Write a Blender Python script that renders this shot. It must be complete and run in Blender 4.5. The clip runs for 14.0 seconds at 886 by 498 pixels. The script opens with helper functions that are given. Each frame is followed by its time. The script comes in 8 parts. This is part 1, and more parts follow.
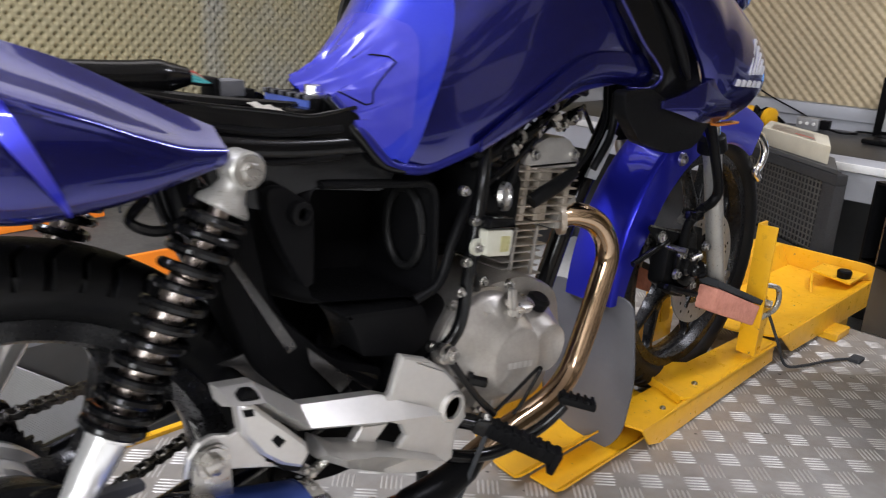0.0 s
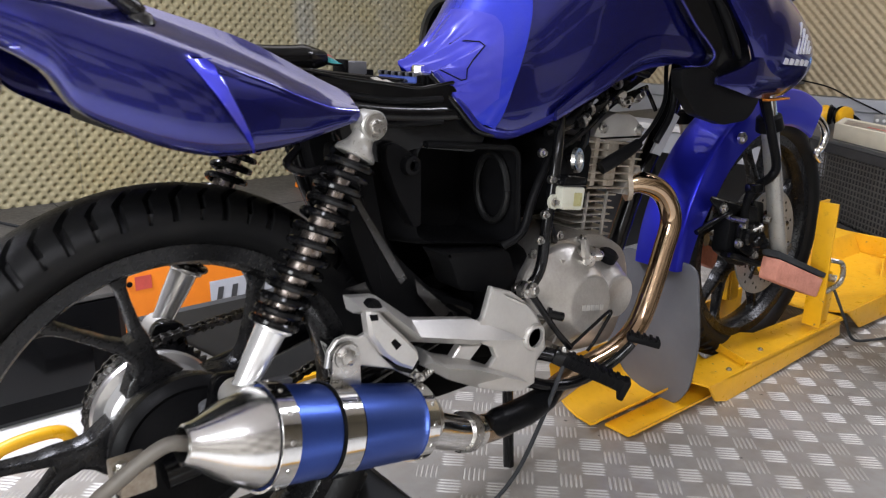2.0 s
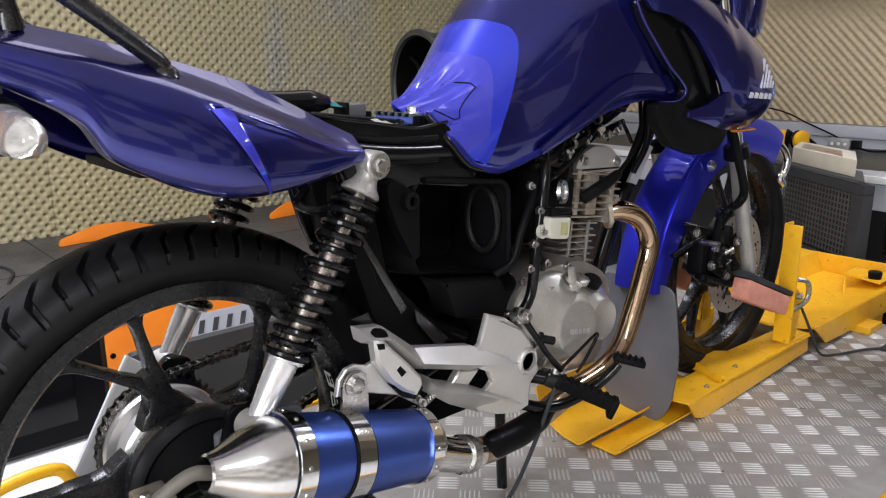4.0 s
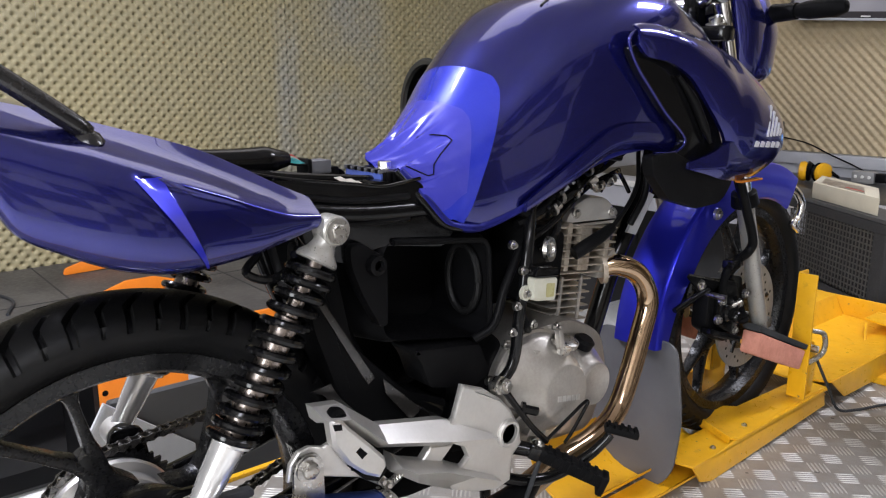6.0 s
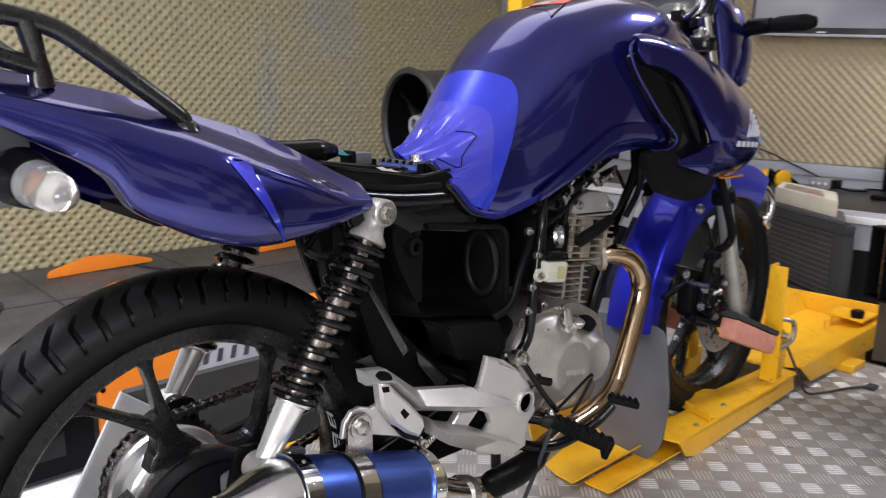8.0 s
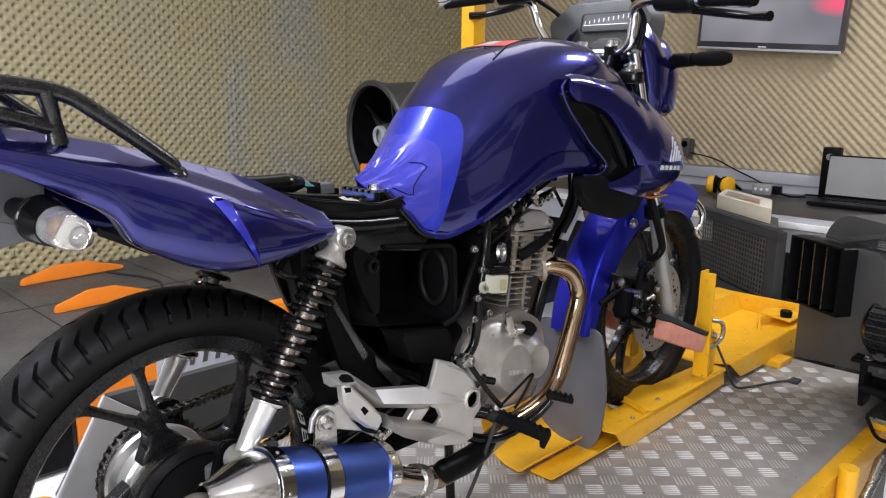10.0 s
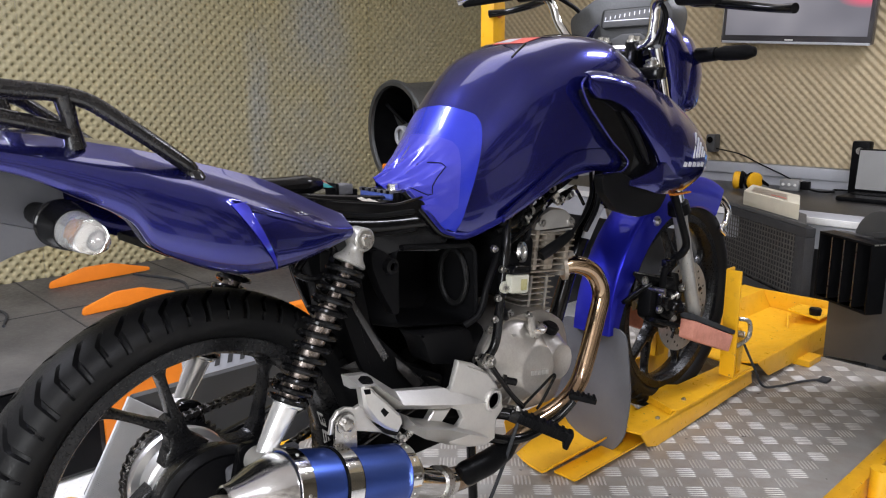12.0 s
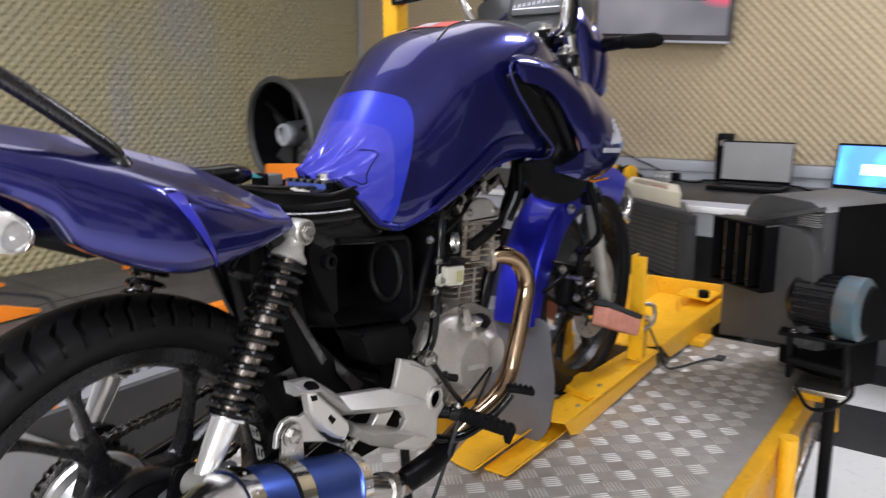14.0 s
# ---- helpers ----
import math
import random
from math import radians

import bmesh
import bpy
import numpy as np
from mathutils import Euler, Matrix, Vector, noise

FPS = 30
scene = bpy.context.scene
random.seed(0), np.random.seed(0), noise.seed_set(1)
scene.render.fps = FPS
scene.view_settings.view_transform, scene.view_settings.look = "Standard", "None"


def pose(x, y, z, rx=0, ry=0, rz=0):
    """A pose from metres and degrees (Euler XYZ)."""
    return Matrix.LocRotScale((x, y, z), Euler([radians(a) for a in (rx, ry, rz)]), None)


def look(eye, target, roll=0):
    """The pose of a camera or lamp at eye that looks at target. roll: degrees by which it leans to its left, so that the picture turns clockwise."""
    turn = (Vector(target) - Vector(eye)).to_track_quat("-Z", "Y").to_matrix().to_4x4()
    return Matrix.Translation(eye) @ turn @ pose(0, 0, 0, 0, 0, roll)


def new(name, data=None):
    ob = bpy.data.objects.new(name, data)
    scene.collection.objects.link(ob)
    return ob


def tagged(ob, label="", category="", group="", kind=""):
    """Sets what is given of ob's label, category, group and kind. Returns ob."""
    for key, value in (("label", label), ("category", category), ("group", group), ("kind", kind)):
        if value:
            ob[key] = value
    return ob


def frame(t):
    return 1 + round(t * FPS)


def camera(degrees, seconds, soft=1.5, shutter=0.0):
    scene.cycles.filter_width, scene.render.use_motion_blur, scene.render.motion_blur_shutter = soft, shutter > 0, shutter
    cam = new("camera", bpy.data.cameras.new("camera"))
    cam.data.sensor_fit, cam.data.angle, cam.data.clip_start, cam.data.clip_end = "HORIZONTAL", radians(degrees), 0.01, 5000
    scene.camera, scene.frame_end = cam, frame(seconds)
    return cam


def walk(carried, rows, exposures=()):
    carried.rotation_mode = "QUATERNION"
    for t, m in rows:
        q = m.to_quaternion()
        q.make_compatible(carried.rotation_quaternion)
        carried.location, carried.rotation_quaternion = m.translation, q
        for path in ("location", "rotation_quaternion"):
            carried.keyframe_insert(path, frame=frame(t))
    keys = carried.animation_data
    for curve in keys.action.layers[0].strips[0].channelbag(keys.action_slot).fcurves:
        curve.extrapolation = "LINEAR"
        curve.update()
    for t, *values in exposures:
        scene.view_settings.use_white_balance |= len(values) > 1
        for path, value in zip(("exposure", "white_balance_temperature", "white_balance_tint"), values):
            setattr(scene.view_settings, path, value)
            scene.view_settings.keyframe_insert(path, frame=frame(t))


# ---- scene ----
cam = camera(60.3, 14.0, soft=1.15, shutter=0.5)
PATH = [
    (0, (0.729, -0.137, 0.768), (-0.618, 1.213, 0.165), 2.9),
    (0.5, (0.81, -0.045, 0.767), (-0.669, 1.156, 0.159), 1.4),
    (1, (0.802, -0.045, 0.757), (-0.783, 1.012, 0.146), -0.1),
    (1.5, (0.831, -0.159, 0.743), (-0.72, 0.96, 0.162), -0.7),
    (2, (0.867, -0.281, 0.73), (-0.625, 0.929, 0.176), 0.6),
    (2.2, (0.879, -0.311, 0.724), (-0.605, 0.914, 0.183), 0.7),
    (4.5, (0.877, -0.345, 0.758), (-0.569, 0.952, 0.279), -0.2),
    (5, (0.878, -0.339, 0.766), (-0.576, 0.956, 0.307), -0.3),
    (5.5, (0.863, -0.295, 0.78), (-0.608, 0.987, 0.338), -0.2),
    (6, (0.854, -0.236, 0.789), (-0.644, 1.015, 0.351), 0.1),
    (6.5, (0.86, -0.216, 0.783), (-0.666, 1.002, 0.347), 0.3),
    (7, (0.874, -0.217, 0.773), (-0.66, 0.991, 0.34), 0.6),
    (7.5, (0.9, -0.258, 0.771), (-0.634, 0.948, 0.334), 1.1),
    (8, (0.879, -0.38, 0.775), (-0.556, 0.952, 0.366), 0.6),
    (8.5, (0.861, -0.476, 0.77), (-0.447, 0.984, 0.374), 0.8),
    (8.7, (0.892, -0.49, 0.787), (-0.407, 0.979, 0.394), 1.3),
    (10.8, (1.009, -0.452, 0.84), (-0.402, 0.901, 0.42), 0.2),
    (11, (1.003, -0.451, 0.835), (-0.409, 0.902, 0.416), 0.2),
    (11.5, (0.995, -0.44, 0.83), (-0.423, 0.909, 0.417), -0.1),
    (12, (1.002, -0.453, 0.837), (-0.419, 0.892, 0.423), -0.2),
    (12.5, (0.995, -0.446, 0.82), (-0.42, 0.903, 0.401), -0.1),
    (13, (0.977, -0.432, 0.786), (-0.419, 0.937, 0.365), -0.1),
    (13.5, (0.96, -0.424, 0.788), (-0.411, 0.966, 0.355), 0.1),
    (14, (0.876, -0.483, 0.806), (-0.285, 1.093, 0.398), -0.4),
]
walk(cam, [(t, look(eye, target, roll)) for t, eye, target, roll in PATH])

# ---- world ----
world = bpy.data.worlds.new("room_world")
scene.world = world
world.use_nodes = True
world.node_tree.nodes["Background"].inputs[0].default_value = (0.6, 0.65, 0.72, 1)
world.node_tree.nodes["Background"].inputs[1].default_value = 0.05

WALL_X, WALL_Y, BACK_Y, RIGHT_X, CEIL, GROUND = -2.97, 3.72, -3.2, 3.0, 2.3, -0.42


def ceiling_lamp(x, y, power, sx, sy, turn=0.0, colour=(0.985, 1.01, 1.18)):
    """An LED panel under the ceiling."""
    data = bpy.data.lights.new("ceiling_light", "AREA")
    data.shape, data.size, data.size_y, data.energy, data.color = "RECTANGLE", sx, sy, power, colour
    ob = new("ceiling_light", data)
    ob.matrix_world = pose(x, y, CEIL - 0.07, 0, 0, turn)
    return ob


LAMPS = ((-1.1, -0.6, 72, 0.36, 1.15), (2.0, -0.95, 34, 0.36, 1.15), (0.75, 2.5, 28, 0.3, 1.0))
# Unseen glowing panel, added to give the blue paint a pale reflection.
GLOW_PANEL = (-0.75, 1.45, 0.4, 1.0)
for lx, ly, watts, wide, long in LAMPS:
    ceiling_lamp(lx, ly, watts, wide, long)


# daylight through the window in the back wall
day = bpy.data.lights.new("window_light", "AREA")
day.shape, day.size, day.size_y, day.energy, day.color = "RECTANGLE", 1.3, 1.5, 114, (0.94, 0.97, 1.0)
new("window_light", day).matrix_world = pose(1.75, BACK_Y + 0.02, 1.1, 90, 0, 0)


# ---- materials ----
def nodes_of(name):
    m = bpy.data.materials.new(name)
    m.use_nodes = True
    t = m.node_tree
    return m, t, t.nodes["Principled BSDF"]


def lerp_node(t, fac, a, b):
    n = t.nodes.new("ShaderNodeMix")
    n.data_type = "RGBA"
    t.links.new(fac, n.inputs[0])
    for k, v in ((6, a), (7, b)):
        if isinstance(v, tuple):
            n.inputs[k].default_value = (*v, 1)
        else:
            t.links.new(v, n.inputs[k])
    return n.outputs[2]


def coords(t):
    return t.nodes.new("ShaderNodeTexCoord").outputs["Object"]


def noise_node(t, scale, detail=4.0, rough=0.6, stretch=None):
    n = t.nodes.new("ShaderNodeTexNoise")
    n.inputs["Scale"].default_value, n.inputs["Detail"].default_value, n.inputs["Roughness"].default_value = scale, detail, rough
    c = coords(t)
    if stretch:
        mp = t.nodes.new("ShaderNodeMapping")
        mp.inputs["Scale"].default_value = stretch
        t.links.new(c, mp.inputs[0])
        c = mp.outputs[0]
    t.links.new(c, n.inputs["Vector"])
    return n.outputs["Fac"]


def ramp_node(t, fac, lo, hi, a=0.0, b=1.0):
    n = t.nodes.new("ShaderNodeMapRange")
    n.inputs[1].default_value, n.inputs[2].default_value = lo, hi
    n.inputs[3].default_value, n.inputs[4].default_value = a, b
    t.links.new(fac, n.inputs[0])
    return n.outputs[0]


def bump_node(t, p, height, strength, distance=0.002):
    n = t.nodes.new("ShaderNodeBump")
    n.inputs["Strength"].default_value, n.inputs["Distance"].default_value = strength, distance
    t.links.new(height, n.inputs["Height"])
    t.links.new(n.outputs[0], p.inputs["Normal"])


def surface(name, colour, worn, rough=0.5, metal=0.0, grain=120.0, stain=6.0, bump=0.1, spread=0.12, coat=0.0, flakes=False, spec=0.5, stretch=None, amount=(0.35, 0.75), coat_ior=1.5):
    """A painted, cast or moulded surface: base colour, a second colour in broad stains, fine grain in gloss and relief."""
    m, t, p = nodes_of(name)
    big, fine = noise_node(t, stain, 5.0, 0.65), noise_node(t, grain, 3.0, 0.6, stretch)
    both = t.nodes.new("ShaderNodeMath")
    both.operation = "MULTIPLY_ADD"
    t.links.new(fine, both.inputs[0])
    both.inputs[1].default_value = 0.35
    t.links.new(big, both.inputs[2])
    fac = ramp_node(t, both.outputs[0], amount[0] + 0.17, amount[1] + 0.17)
    t.links.new(lerp_node(t, fac, colour, worn), p.inputs["Base Color"])
    t.links.new(ramp_node(t, fine, 0.3, 0.7, max(rough - spread, 0.02), min(rough + spread, 1.0)), p.inputs["Roughness"])
    p.inputs["Metallic"].default_value = metal
    p.inputs["Specular IOR Level"].default_value = spec
    p.inputs["Coat Weight"].default_value = coat
    p.inputs["Coat Roughness"].default_value = 0.02
    p.inputs["Coat IOR"].default_value = coat_ior
    if bump:
        bump_node(t, p, fine, bump)
    return m


BLUE = surface("blue_metallic_paint", (0.0105, 0.0125, 0.152), (0.0125, 0.0145, 0.175), 0.25, 0.85, 900, 3, 0.0, 0.03, coat=1.0, spec=0.4, coat_ior=1.52)
# Lit copy of BLUE: the lamps' sheen on the mudguard crown is in its colour.
BLUE_GUARD_LIT = surface("blue_metallic_guard_coloured_lit", (0.024, 0.029, 0.54), (0.027, 0.032, 0.6), 0.4, 0.85, 900, 3, 0.0, 0.03, coat=0.35, spec=0.3)
BLUE_HEM = surface("satin_blue_hem_paint", (0.012, 0.014, 0.15), (0.014, 0.016, 0.17), 0.45, 0.6, 900, 3, 0.0, 0.03, spec=0.3)
# Brightened copy of BLUE: lamplight caught by the tail facet, put into colour.
BLUE_LIT = surface("blue_paint_coloured_lit", (0.03, 0.035, 0.6), (0.035, 0.04, 0.68), 0.34, 0.5, 900, 3, 0.0, 0.04, coat=1.0)
BLUE_SKIN = surface("bare_blue_plastic", (0.02, 0.035, 0.5), (0.028, 0.045, 0.58), 0.22, 0.4, 300, 5, 0.02, 0.03, coat=1.0, spec=0.3)
BLUE_FILM = surface("creased_pale_blue_film", (0.042, 0.045, 0.4), (0.06, 0.062, 0.48), 0.2, 0.2, 60, 9, 0.12, 0.05, coat=0.6, spec=0.35)
BLACK_GLOSS = surface("gloss_black_paint", (0.003, 0.003, 0.0034), (0.005, 0.005, 0.0055), 0.16, 0.0, 300, 8, 0.02, 0.07, spec=0.26)
SHEET_GLOSS = surface("scuffed_glossy_black_sheet", (0.02, 0.019, 0.019), (0.034, 0.032, 0.03), 0.2, 0.0, 200, 20, 0.03, 0.08, spec=0.6)
BLACK_PLASTIC = surface("black_plastic", (0.004, 0.004, 0.0046), (0.0062, 0.0062, 0.0066), 0.36, 0.0, 400, 10, 0.1, spec=0.07)
BLACK_DULL = surface("dull_black_plastic", (0.0038, 0.0038, 0.0044), (0.0068, 0.0068, 0.007), 0.46, 0.0, 350, 8, 0.12, spec=0.04)
BLACK_RIM = surface("satin_black_wheel_paint", (0.004, 0.004, 0.0046), (0.008, 0.008, 0.0085), 0.28, 0.0, 260, 12, 0.0, 0.02, spec=0.32)
RUBBER = surface("tyre_rubber", (0.004, 0.004, 0.0045), (0.008, 0.008, 0.008), 0.5, 0.0, 300, 14, 0.06, spec=0.2)
GREY_RUBBER = surface("grey_mud_flap_rubber", (0.082, 0.083, 0.093), (0.11, 0.111, 0.12), 0.5, 0.0, 200, 7, 0.08)
DARK_STEEL = surface("oily_dark_steel", (0.22, 0.21, 0.2), (0.1, 0.095, 0.09), 0.3, 1.0, 160, 40, 0.05)
GALVANISED = surface("dull_galvanised_sheet", (0.3, 0.31, 0.31), (0.22, 0.225, 0.225), 0.42, 0.6, 200, 6, 0.05)
DARK_SHEET = surface("dark_galvanised_sheet", (0.1, 0.102, 0.103), (0.07, 0.072, 0.072), 0.42, 0.5, 200, 6, 0.05)
CHROME = surface("chrome", (0.78, 0.78, 0.77), (0.62, 0.61, 0.6), 0.1, 1.0, 200, 12, 0.0, 0.06)
HEAT_CHROME = surface("heat_tinted_chrome_pipe", (0.45, 0.33, 0.22), (0.3, 0.2, 0.125), 0.12, 1.0, 40, 9, 0.02, 0.06)
STEEL = surface("zinc_plated_steel", (0.55, 0.54, 0.52), (0.36, 0.34, 0.31), 0.32, 1.0, 160, 30, 0.05)
SHOCK_STEEL = surface("brownish_worn_steel", (0.3, 0.26, 0.24), (0.2, 0.17, 0.15), 0.3, 1.0, 160, 30, 0.03)
FORK_BRIGHT = surface("bright_damper_paint", (0.78, 0.78, 0.78), (0.74, 0.735, 0.73), 0.26, 0.7, 200, 12, 0.0, 0.01)
HOSE_BROWN = surface("grey_brown_rubber_hose", (0.11, 0.1, 0.085), (0.15, 0.13, 0.11), 0.5, 0.0, 200, 20, 0.05)
RAIL = surface("satin_black_rail_paint", (0.008, 0.0075, 0.008), (0.013, 0.012, 0.0125), 0.22, 0.0, 200, 12, 0.02, spec=0.5)
CAST = surface("cast_aluminium", (0.47, 0.45, 0.42), (0.35, 0.325, 0.295), 0.38, 0.78, 250, 16, 0.08, 0.05)
SILVER_PAINT = surface("silver_painted_aluminium", (0.6, 0.585, 0.56), (0.53, 0.515, 0.49), 0.38, 0.7, 200, 10, 0.0, 0.015)
DIRTY_CAST = surface("weathered_aluminium", (0.46, 0.41, 0.345), (0.25, 0.205, 0.155), 0.45, 0.6, 200, 22, 0.3)
# Dark core colour that paints in the shade between the cooling fins.
SHADED_CAST = surface("fin_gap_shade_aluminium", (0.13, 0.11, 0.09), (0.07, 0.06, 0.05), 0.55, 0.4, 200, 22, 0.3)
MACHINED = surface("turned_bright_aluminium", (0.74, 0.735, 0.73), (0.68, 0.67, 0.66), 0.3, 0.85, 30, 5, 0.0, 0.012)
POLISHED = surface("polished_aluminium", (0.8, 0.8, 0.8), (0.7, 0.69, 0.68), 0.2, 1.0, 200, 12, 0.0, 0.05)
ANODISED = surface("blue_anodised_aluminium", (0.05, 0.095, 0.38), (0.06, 0.12, 0.45), 0.32, 0.85, 300, 5, 0.0, 0.03)


def enamel():
    """Yellow enamel on steel: two tones, brown grime in patches and chips down to bare metal."""
    m, t, p = nodes_of("yellow_enamel_on_steel")
    big, mid, chip = noise_node(t, 7, 5.0, 0.65), noise_node(t, 38, 4.0, 0.7), noise_node(t, 75, 3.0, 0.6)
    a = lerp_node(t, ramp_node(t, big, 0.4, 0.7), (0.82, 0.43, 0.012), (0.68, 0.34, 0.012))
    b = lerp_node(t, ramp_node(t, mid, 0.6, 0.78, 0, 0.55), a, (0.3, 0.15, 0.02))
    t.links.new(lerp_node(t, ramp_node(t, chip, 0.7, 0.73, 0, 0.9), b, (0.16, 0.13, 0.11)), p.inputs["Base Color"])
    t.links.new(ramp_node(t, mid, 0.3, 0.75, 0.24, 0.5), p.inputs["Roughness"])
    bump_node(t, p, mid, 0.06)
    return m


YELLOW = enamel()
ORANGE = surface("orange_powder_coat", (0.85, 0.23, 0.012), (0.74, 0.19, 0.012), 0.5, 0.0, 300, 8, 0.1)
FORK_SILVER = surface("grey_fork_paint", (0.36, 0.35, 0.325), (0.29, 0.28, 0.26), 0.36, 0.5, 300, 12, 0.06)
PAD_PINK = surface("worn_pink_foam_pad", (0.62, 0.27, 0.2), (0.44, 0.17, 0.12), 0.8, 0.0, 140, 26, 0.5)
STRAP = surface("black_webbing", (0.015, 0.017, 0.02), (0.03, 0.032, 0.036), 0.8, 0.0, 900, 20, 0.4)
WHITE_PLASTIC = surface("milky_plastic", (0.46, 0.46, 0.4), (0.4, 0.38, 0.29), 0.4, 0.0, 100, 20, 0.05)
FLUID = surface("yellowed_fluid", (0.36, 0.34, 0.17), (0.3, 0.27, 0.12), 0.3, 0.0, 60, 20, 0.0)
WHITE_PAINT = surface("white_paint", (0.78, 0.78, 0.76), (0.66, 0.65, 0.62), 0.5, 0.0, 120, 5, 0.05)
BEIGE = surface("beige_enamel_case", (0.62, 0.58, 0.46), (0.54, 0.5, 0.4), 0.5, 0.0, 300, 8, 0.08)
GREY_PANEL = surface("light_grey_laminate", (0.42, 0.43, 0.46), (0.36, 0.37, 0.4), 0.45, 0.0, 200, 6, 0.04)
DARK_PANEL = surface("dark_grey_powder_coat", (0.05, 0.051, 0.053), (0.07, 0.07, 0.071), 0.5, 0.0, 400, 6, 0.15)
DARK_TOP = surface("scuffed_black_rubber_mat", (0.045, 0.043, 0.042), (0.1, 0.095, 0.088), 0.6, 0.0, 60, 3.5, 0.3)
DESK_TOP = surface("black_desk_laminate", (0.02, 0.02, 0.021), (0.035, 0.034, 0.033), 0.4, 0.0, 200, 5, 0.05)
LAPTOP_GREY = surface("grey_laptop_lid", (0.25, 0.25, 0.245), (0.29, 0.29, 0.285), 0.42, 0.2, 600, 4, 0.03)
MOTOR_TEAL = surface("chipped_teal_enamel", (0.05, 0.12, 0.16), (0.13, 0.1, 0.08), 0.45, 0.1, 90, 18, 0.2)
RED = surface("red_print", (0.62, 0.09, 0.07), (0.5, 0.08, 0.06), 0.5, 0.0, 300, 30, 0.0)
LETTER_GREY = surface("pale_grey_print", (0.6, 0.6, 0.64), (0.5, 0.5, 0.54), 0.35, 0.3, 300, 30, 0.0)
TYRE_PRINT = surface("white_tyre_marker", (0.62, 0.61, 0.58), (0.35, 0.34, 0.33), 0.7, 0.0, 90, 60, 0.0)
CONCRETE = surface("pale_painted_floor", (0.84, 0.84, 0.82), (0.76, 0.76, 0.74), 0.35, 0.0, 80, 2.2, 0.08)
MAT_BLACK = surface("black_floor_mat", (0.018, 0.018, 0.02), (0.03, 0.03, 0.03), 0.7, 0.0, 200, 5, 0.2)
DARK_WALL = surface("dark_brown_foam_wall", (0.13, 0.11, 0.075), (0.1, 0.085, 0.06), 0.85, 0.0, 60, 1.5, 0.4)
PLASTER = surface("plain_plaster", (0.5, 0.48, 0.43), (0.44, 0.42, 0.38), 0.8, 0.0, 60, 1.2, 0.1)
WIRE_TEAL = surface("teal_wire", (0.05, 0.35, 0.36), (0.04, 0.28, 0.3), 0.45, 0.0, 200, 40, 0.0)
BLUE_PLASTIC = surface("blue_connector", (0.06, 0.1, 0.36), (0.05, 0.08, 0.3), 0.4, 0.0, 200, 40, 0.0)
AMBER = surface("amber_reflector", (0.36, 0.12, 0.015), (0.28, 0.09, 0.012), 0.2, 0.0, 200, 40, 0.0)


def plate_metal():
    """Aluminium tread plate: bright with grey scuffs and brownish traffic marks."""
    m, t, p = nodes_of("aluminium_tread_plate")
    big, mid, fine = noise_node(t, 1.7, 6.0, 0.7), noise_node(t, 14, 4.0, 0.7), noise_node(t, 380, 2.0)
    a = lerp_node(t, ramp_node(t, big, 0.4, 0.68), (0.4, 0.39, 0.37), (0.23, 0.2, 0.165))
    b = lerp_node(t, ramp_node(t, mid, 0.48, 0.8, 0, 0.7), a, (0.33, 0.285, 0.235))
    specks = ramp_node(t, noise_node(t, 42, 2.0, 0.5), 0.73, 0.76, 0, 0.85)
    t.links.new(lerp_node(t, specks, b, (0.05, 0.045, 0.04)), p.inputs["Base Color"])
    t.links.new(ramp_node(t, mid, 0.3, 0.75, 0.4, 0.6), p.inputs["Roughness"])
    p.inputs["Metallic"].default_value = 0.5
    bump_node(t, p, fine, 0.12)
    return m


def foam_cloth(name, a, b, greyed=0.0, bands=()):
    """Yellowish acoustic foam, in places greyed; bands: (place along y, half width) of upright grey strips."""
    m, t, p = nodes_of(name)
    big, fine = noise_node(t, 0.9, 4.0, 0.6), noise_node(t, 240, 3.0)
    base = lerp_node(t, ramp_node(t, big, 0.36, 0.66), a, b)
    if bands:
        split = t.nodes.new("ShaderNodeSeparateXYZ")
        t.links.new(coords(t), split.inputs[0])
    for place, half in bands:
        off = t.nodes.new("ShaderNodeMath")
        off.operation = "SUBTRACT"
        t.links.new(split.outputs[1], off.inputs[0])
        off.inputs[1].default_value = place
        far = t.nodes.new("ShaderNodeMath")
        far.operation = "ABSOLUTE"
        t.links.new(off.outputs[0], far.inputs[0])
        worn = t.nodes.new("ShaderNodeMath")
        worn.operation = "MULTIPLY"
        t.links.new(ramp_node(t, far.outputs[0], half, half * 0.35, 0.0, 0.75), worn.inputs[0])
        t.links.new(ramp_node(t, noise_node(t, 2.6, 3.0), 0.3, 0.62), worn.inputs[1])
        base = lerp_node(t, worn.outputs[0], base, (0.33, 0.335, 0.31))
    t.links.new(lerp_node(t, ramp_node(t, fine, 0.25, 0.8, 0, 0.35), base, (0.16, 0.13, 0.07)), p.inputs["Base Color"])
    p.inputs["Roughness"].default_value = 0.62 - greyed
    p.inputs["Specular IOR Level"].default_value = 0.4
    p.inputs["Sheen Weight"].default_value = 0.3
    bump_node(t, p, fine, 0.3)
    return m


def glowing(name, colour, strength):
    m, t, p = nodes_of(name)
    p.inputs["Base Color"].default_value = (*colour, 1)
    p.inputs["Emission Color"].default_value = (*colour, 1)
    p.inputs["Emission Strength"].default_value = strength
    p.inputs["Roughness"].default_value = 0.3
    return m


def clear(name, colour, rough=0.05):
    m, t, p = nodes_of(name)
    p.inputs["Base Color"].default_value = (*colour, 1)
    p.inputs["Transmission Weight"].default_value = 0.85
    p.inputs["Roughness"].default_value = rough
    return m


